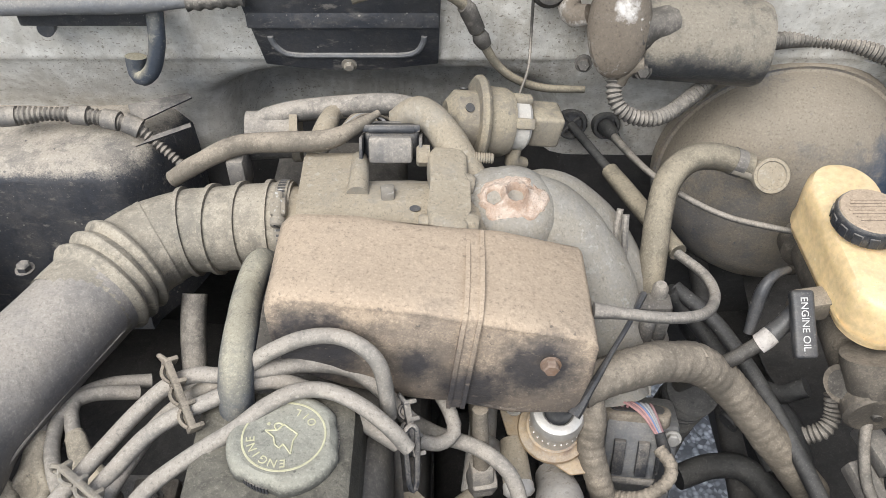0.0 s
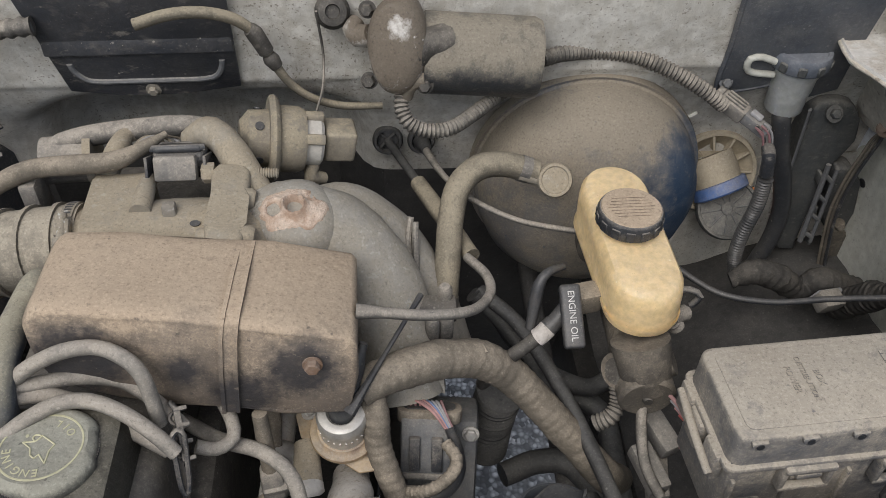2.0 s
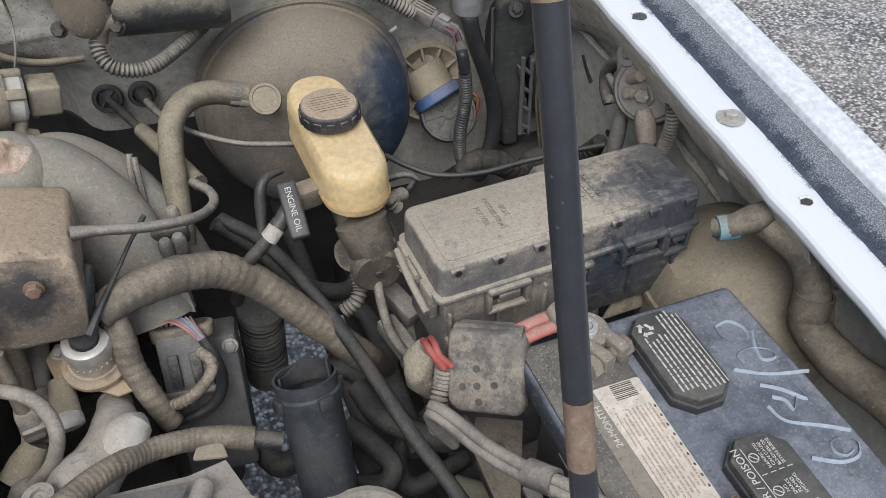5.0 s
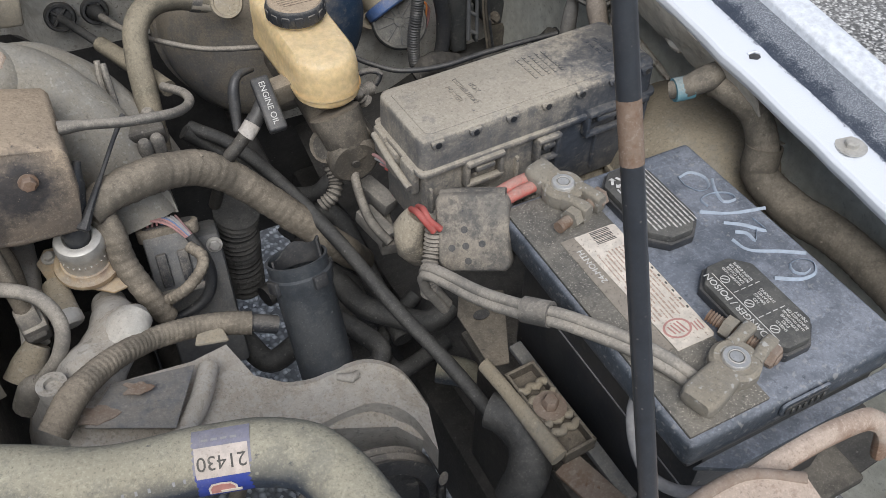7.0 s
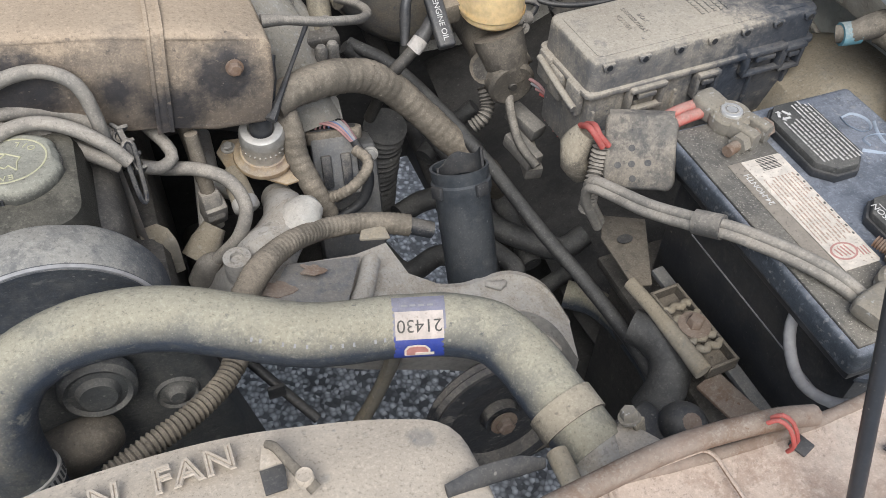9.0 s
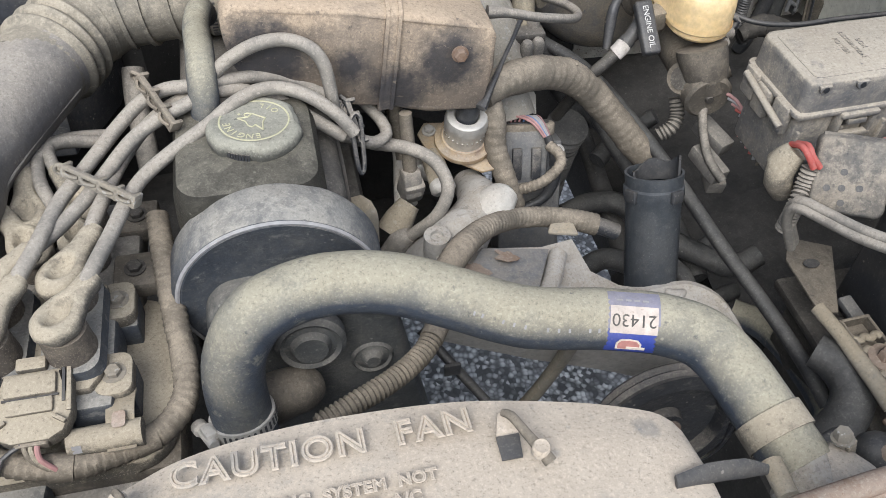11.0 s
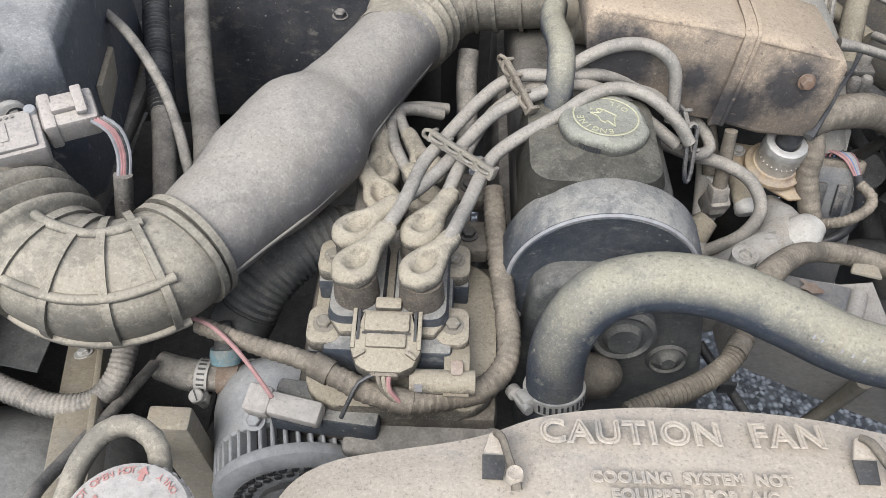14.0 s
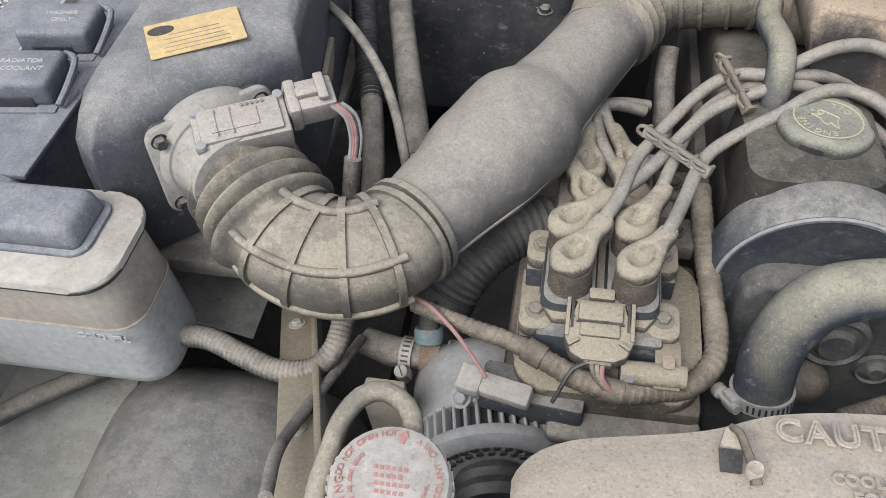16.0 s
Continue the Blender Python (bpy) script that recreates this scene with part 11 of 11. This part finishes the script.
def corner_looms():
    """Taped looms lying low between the booster and the inner wing."""
    single("corner_loom", tube([(0.521, 0.6, 0.742), (0.547, 0.6, 0.753), (0.577, 0.6, 0.743), (0.606, 0.6, 0.722), (0.633, 0.6, 0.733), (0.676, 0.6, 0.715)], [0.010, 0.014, 0.016, 0.013, 0.016, 0.015], 16, 0.004, rib=0.011, amp=0.0008, helix=True, lump=0.14), "loomdark", "thick dust-covered taped loom low in the corner", "wiring harness")
    single("wing_loom", tube([(0.66, 0.594, 0.696), (0.66, 0.557, 0.75), (0.66, 0.531, 0.779), (0.66, 0.506, 0.819)], [0.017, 0.017, 0.013, 0.009], 16, 0.004, rib=0.010, amp=0.0008, helix=True, lump=0.12), "loomdark", "dusty taped loom beside the inner wing", "wiring harness")
    p = V((0.627, 0.57, 0.732))
    t = thing("loom_plug", p, "grey plastic plug on the corner loom", "connector")
    part("shell", rbox((0.030, 0.022, 0.022), pose(*p, 20, 10, 15), 0.004), "grey", t)
    part("lip", rbox((0.034, 0.006, 0.026), pose(*(p + V((0.0, 0.010, -0.002))), 20, 10, 15), 0.002), "greyw", t)


corner_looms()


def fender_corner():
    t = thing("cowl_corner", (0.62, 0.72, 1.0), "soiled white hood hinge plate above the filler neck", "hinge")
    rim = [V((x, y, 0.996)) for x, y in [(0.607, 0.709), (0.6, 0.681), (0.596, 0.653), (0.605, 0.621), (0.613, 0.595), (0.619, 0.578), (0.628, 0.576), (0.641, 0.586), (0.649, 0.603), (0.649, 0.628), (0.652, 0.662), (0.66, 0.701)]]
    mid = sum(rim, V()) / len(rim)
    rings = []
    for f, z in (((0.02, -0.007), (0.0, -0.006), (0.0, -0.002), (0.03, 0.001), (0.07, 0.001), (0.13, -0.002), (0.30, -0.002))):
        rings.append([p.lerp(mid, f) + V((0, 0, z + 0.003 * noise.noise(p * 30))) for p in rim])
    part("hinge_plate", loft(rings), "hinge", t)
    part("seam", tube([p.lerp(mid, 0.02) + V((0, 0, -0.004)) for p in rim[:8]], 0.0022, 8, lump=0.6), "shelf", t, "cracked tan sealant on the edge")
    t2 = thing("cowl_cover", (0.5, 0.70, 0.95), "dark blue-grey plastic cover on the cowl end", "cover")
    m = axes((0.497, 0.714, 0.926), (1, 0, 0), (0, -0.30, 1))
    part("panel", prism([(0.0, 0.0), (-0.007, 0.069), (-0.022, 0.1900), (0.130, 0.1900), (0.133, 0.0471), (0.138, -0.0051), (0.104, -0.0196), (0.063, 0.0085), (0.031, 0.0)], 0.005, m, 0.002), "covergrey", t2)
    part("rim", tube([m @ V((x, y, 0.003)) for x, y in [(-0.022, 0.1880), (-0.007, 0.069), (0.0, 0.0), (0.031, 0.0), (0.063, 0.0085)]], 0.003, 8), "covergrey", t2, "raised rim")
    part("ridge", tube([(0.494, 0.698, 0.977), (0.532, 0.695, 0.987), (0.612, 0.693, 0.996)], 0.0045, 8), "covergrey", t2)
    part("bolt", hexbolt(along((0.502, 0.711, 0.936), V((0.502, 0.711, 0.936)) + V((0, -1, 0.3))) @ pose(0, 0, 0.006), 0.005, 0.005, 0.0075), "bluegrey", t2)
    part("clip", tube([(0.543, 0.693, 0.968), (0.527, 0.691, 0.975), (0.515, 0.692, 0.973), (0.516, 0.696, 0.96), (0.525, 0.698, 0.953), (0.549, 0.699, 0.949)], 0.0038, 10), "apron", t2, "pale bent wire clip")


fender_corner()


def wing_shelf():
    """Tan upper ledge of the inner wing, below the white flange."""
    def at(u, v):
        y = 0.18 + 0.56 * u
        back = max(0.0, y - 0.50)
        x = 0.644 - 0.07 * (y - 0.09) + 0.30 * back
        z = 0.934 + 0.19 * (y - 0.09) - 0.45 * back
        w = 0.070 - 0.17 * back + 0.006 * math.sin(u * 11) * u
        lump = 0.006 * noise.noise(V((y * 25, v * 4, 2))) + 0.003 * noise.noise(V((y * 70, v * 11, 5)))
        return V((x + w * v, y, z - 0.088 * v - 0.012 * math.sin(v * math.pi) + lump))
    t = thing("wing_ledge", (0.66, 0.46, 0.86), "chipped tan upper ledge of the inner wing", "inner fender", kind="structure")
    part("ledge", sheet(at, 90, 24, 0.002), "shelf", t)
    a, b, d = [(0.719, 0.66, 0.836), (0.719, 0.646, 0.821), (0.719, 0.633, 0.811)]
    part("slot", tube([a, b, d], 0.0035, 8, lump=0), "blackbare", t, "narrow dark slot")
    for p in ((0.719, 0.575, 0.769), (0.719, 0.717, 0.78)):
        part("hole", lathe([(0, 0), (0.007, 0), (0.007, 0.002), (0, 0.002)], along(p, V(p) + V((-1, 0, 0))) @ Matrix.Diagonal((1, 0.7, 1, 1)), 16), "blackbare", t, "small dark hole")
    part("seam", tube([(0.690, 0.74, 0.895), (0.712, 0.60, 0.868), (0.714, 0.40, 0.842), (0.715, 0.25, 0.80)], 0.004, 8, 0.004, lump=0.6), "shelf", t, "crusted seam sealer")
    for k in range(7):
        y = 0.30 + 0.06 * k
        p = [V((0.668 + 0.02 * noise.noise(V((k, 1, 0))), y + 0.012 * i, 0.872 + 0.19 * (y - 0.09) + 0.03 * noise.noise(V((k * 3, i, 2))))) for i in range(3)]
        part("sealer_crust", tube(p, [0.003, 0.005, 0.002], 8, 0.003, lump=0.9), "shelf", t, "flaking sealer crust")


wing_shelf()


def injector_area():
    t = thing("fuel_rail", (0.06, 0.33, 0.75), "dusty aluminium fuel rail with injector and plug", "fuel rail")
    part("rail", tube([(0.0364, 0.4427, 0.8000), (0.0338, 0.3937, 0.7900), (0.0262, 0.3443, 0.7700)], 0.012, 14), "alloy", t)
    part("injector", tube([(0.0057, 0.3202, 0.7550), (0.0171, 0.3292, 0.7650), (0.0285, 0.3383, 0.7750)], [0.016, 0.015, 0.011], 16), "manifold", t)
    part("plug", rbox((0.022, 0.022, 0.03), pose(*(0.0314, 0.3453, 0.7900), 20, 0, 10), 0.004), "grey", t)
    part("pipe", tube([(0.0247, 0.4094, 0.8400), (0.0287, 0.3943, 0.8200), (0.0295, 0.3755, 0.8000)], [0.007, 0.008, 0.007], 12), "tape", t)
    part("bolt", lathe([(0.009, -0.02), (0.009, 0.012), (0.006, 0.013), (0.006, 0.004), (0, 0.004)], along((0.0476, 0.3678, 0.7900), (0.0702, 0.3474, 0.7900)), 14), "chrome", t, "bright hollow bolt")
    lead = [(-0.0415, 0.3769, 0.8450), (-0.0058, 0.3540, 0.8450), (0.0263, 0.3411, 0.8450), (0.0491, 0.3232, 0.8400), (0.0574, 0.3027, 0.8250), (0.0470, 0.2952, 0.8000), (0.0288, 0.3004, 0.7750), (0.0142, 0.3050, 0.7600)]
    t2 = thing("spark_plug_lead", lead[-1], "grey spark plug lead bending down to its plug", "ignition lead", "ignition leads")
    part("lead", tube(lead, 0.0062, 12), "wire", t2)
    part("boot", tube([V(lead[-2]).lerp(V(lead[-1]), 0.4), lead[-1], V(lead[-1]) + V((-0.01, 0.0, -0.02))], [0.007, 0.012, 0.013], 14), "wire", t2)
    t3 = thing("stay_bracket", (0.0, 0.3, 0.75), "two dusty sheet steel stays beside the cam cover", "bracket")
    part("stay", tube([(-0.044, 0.369, 0.86), (-0.042, 0.353, 0.85), (-0.039, 0.337, 0.83), (-0.036, 0.322, 0.8), (-0.033, 0.316, 0.775)], [0.008, 0.011, 0.010, 0.009, 0.006], 10, flat=0.16, lump=0.05), "staysteel", t3, "bent rust-edged steel stay")
    part("stay", tube([(-0.036, 0.319, 0.8), (-0.023, 0.32, 0.8), (-0.017, 0.312, 0.795), (-0.014, 0.307, 0.76)], [0.006, 0.010, 0.010, 0.008], 10, flat=0.2, lump=0.05), "manifold", t3, "tan dusty steel stay")
    single("heater_pipe", tube([(0.1566, 0.5451, 0.9050), (0.1533, 0.5299, 0.8850), (0.1584, 0.5053, 0.8600), (0.1605, 0.5377, 0.9050)], 0.0032, 8), "rubber", "looped thin pipe beside the runner", "pipe")
    t4 = thing("vacuum_tree", (0.19, 0.47, 0.83), "small vacuum tree with rubber caps", "vacuum fitting")
    base = V((0.1754, 0.4645, 0.8650))
    part("block", rbox((0.035, 0.02, 0.02), Matrix.Translation(base), 0.004), "darkmetal", t4)
    for q in ((0.1824, 0.4703, 0.8800), (0.1821, 0.4489, 0.8650), (0.1698, 0.4459, 0.8650)):
        part("cap", lathe([(0.0065, -0.018), (0.0068, 0.004), (0.0045, 0.008), (0, 0.009)], pose(*q), 14), "rubber", t4)


injector_area()


def wheel_arch():
    def at(u, v):
        a = math.pi * (0.02 + 0.96 * u)
        y = -0.32 + 0.52 * v
        k = math.sqrt(max(0.0, 1 - (max(0.0, y - 0.07) / 0.13) ** 2))
        return V((-0.622 + 0.117 * math.copysign(abs(math.cos(a)) ** 0.8, math.cos(a)), y, 0.48 + (0.225 * k + 0.02) * math.sin(a) ** 0.42 + 0.003 * noise.noise(V((u * 6, y * 20, 3)))))
    single("wheel_arch_liner", sheet(at, 26, 26, 0.003), "arch", "dark dust-filmed plastic wheel arch liner", "arch liner", kind="structure")
    ledge = sheet(lambda u, v: V((-0.86 + 0.145 * u, -0.32 + 0.50 * v, 0.70 - 0.03 * u + 0.003 * noise.noise(V((u * 4, v * 8, 5))))), 12, 20, 0.003)
    single("wing_ledge", ledge, "apron", "pale dusty inner wing ledge below the coolant tank", "inner fender", kind="structure")
    panel = sheet(lambda u, v: V((-0.775 + 0.190 * u, 0.15 + 0.36 * v, 0.80 - 0.06 * u + 0.003 * noise.noise(V((u * 4, v * 8, 9))))), 10, 20, 0.003)
    single("wing_panel", panel, "arch", "khaki dust-coated panel between the tanks and the air cleaner", "inner fender", kind="structure")
    single("ledge_hose", tube([(-0.8106, 0.0428, 0.7150), (-0.7803, 0.0713, 0.7150), (-0.7502, 0.0995, 0.7100), (-0.7297, 0.1234, 0.7000)], 0.010, 12), "conduit", "dark hose across the inner wing ledge", "hose")
    a, b = V((-0.552, 0.19, 0.735)), V((-0.462, -0.06, 0.845))
    m = axes(a.lerp(b, 0.5), b - a, (1, 0.4, 0))
    t = thing("radiator_side_stay", a.lerp(b, 0.5), "dusty steel stay beside the radiator", "stay")
    part("bar", rbox(((b - a).length, 0.032, 0.02), m, 0.003), "manifold", t)
    part("flange", rbox(((b - a).length * 0.96, 0.006, 0.030), m @ pose(0, 0.017, 0.004), 0.002), "manifold", t)
    for k in (-0.35, 0.2):
        part("bolt", hexbolt(m @ pose((b - a).length * k, 0, 0.010), 0.005, 0.004, 0.008), "steel", t)
    single("side_stay", rbox((0.034, 0.02, 0.34), pose(-0.438, 0.10, 0.63, 8, 0, 0), 0.003), "manifold", "pale dusty upright stay below the coolant tee", "stay")


wheel_arch()


def front_corner():
    t = thing("horn", (0.34, 0.0, 0.74), "dark round horn with flaking rusty face", "horn")
    c = V((0.3162, -0.0103, 0.8000))
    part("body", lathe([(0, -0.02), (0.012, -0.02), (0.0165, -0.012), (0.018, -0.003), (0.017, 0.005), (0.013, 0.0105), (0.006, 0.013), (0, 0.0135)], along(c, c + V((-0.1, -0.5, 0.8))), 32), "blackbare", t)
    part("patch", lathe([(0, 0.0140), (0.006, 0.0134), (0.008, 0.0125), (0, 0.012)], along(c, c + V((0.0, -0.5, 0.9))), 16, lump=0.3), "rusty", t, "flaking rusty patch")
    k = V((0.2926, -0.0046, 0.7900))
    part("box", rbox((0.045, 0.05, 0.07), pose(k[0], k[1], k[2] - 0.03, 0, 0, 15), 0.008, 3), "blackbare", t)
    t2 = thing("shroud_edge", (0.1, -0.06, 0.88), "thin black shroud edge strip beside the outlet", "edge strip")
    part("strip", tube([(0.1031, -0.0523, 0.9250), (0.1243, -0.0498, 0.9220), (0.1500, -0.0482, 0.9150), (0.1661, -0.0496, 0.9100)], [0.004, 0.006, 0.006, 0.003], 8, flat=0.35), "blackbare", t2)
    part("outlet_tab", tube([(0.1847, -0.0344, 0.8850), (0.1844, -0.0464, 0.8850), (0.1841, -0.0581, 0.8850)], 0.007, 12), "manifold", t2, "sandy moulded tab")


front_corner()
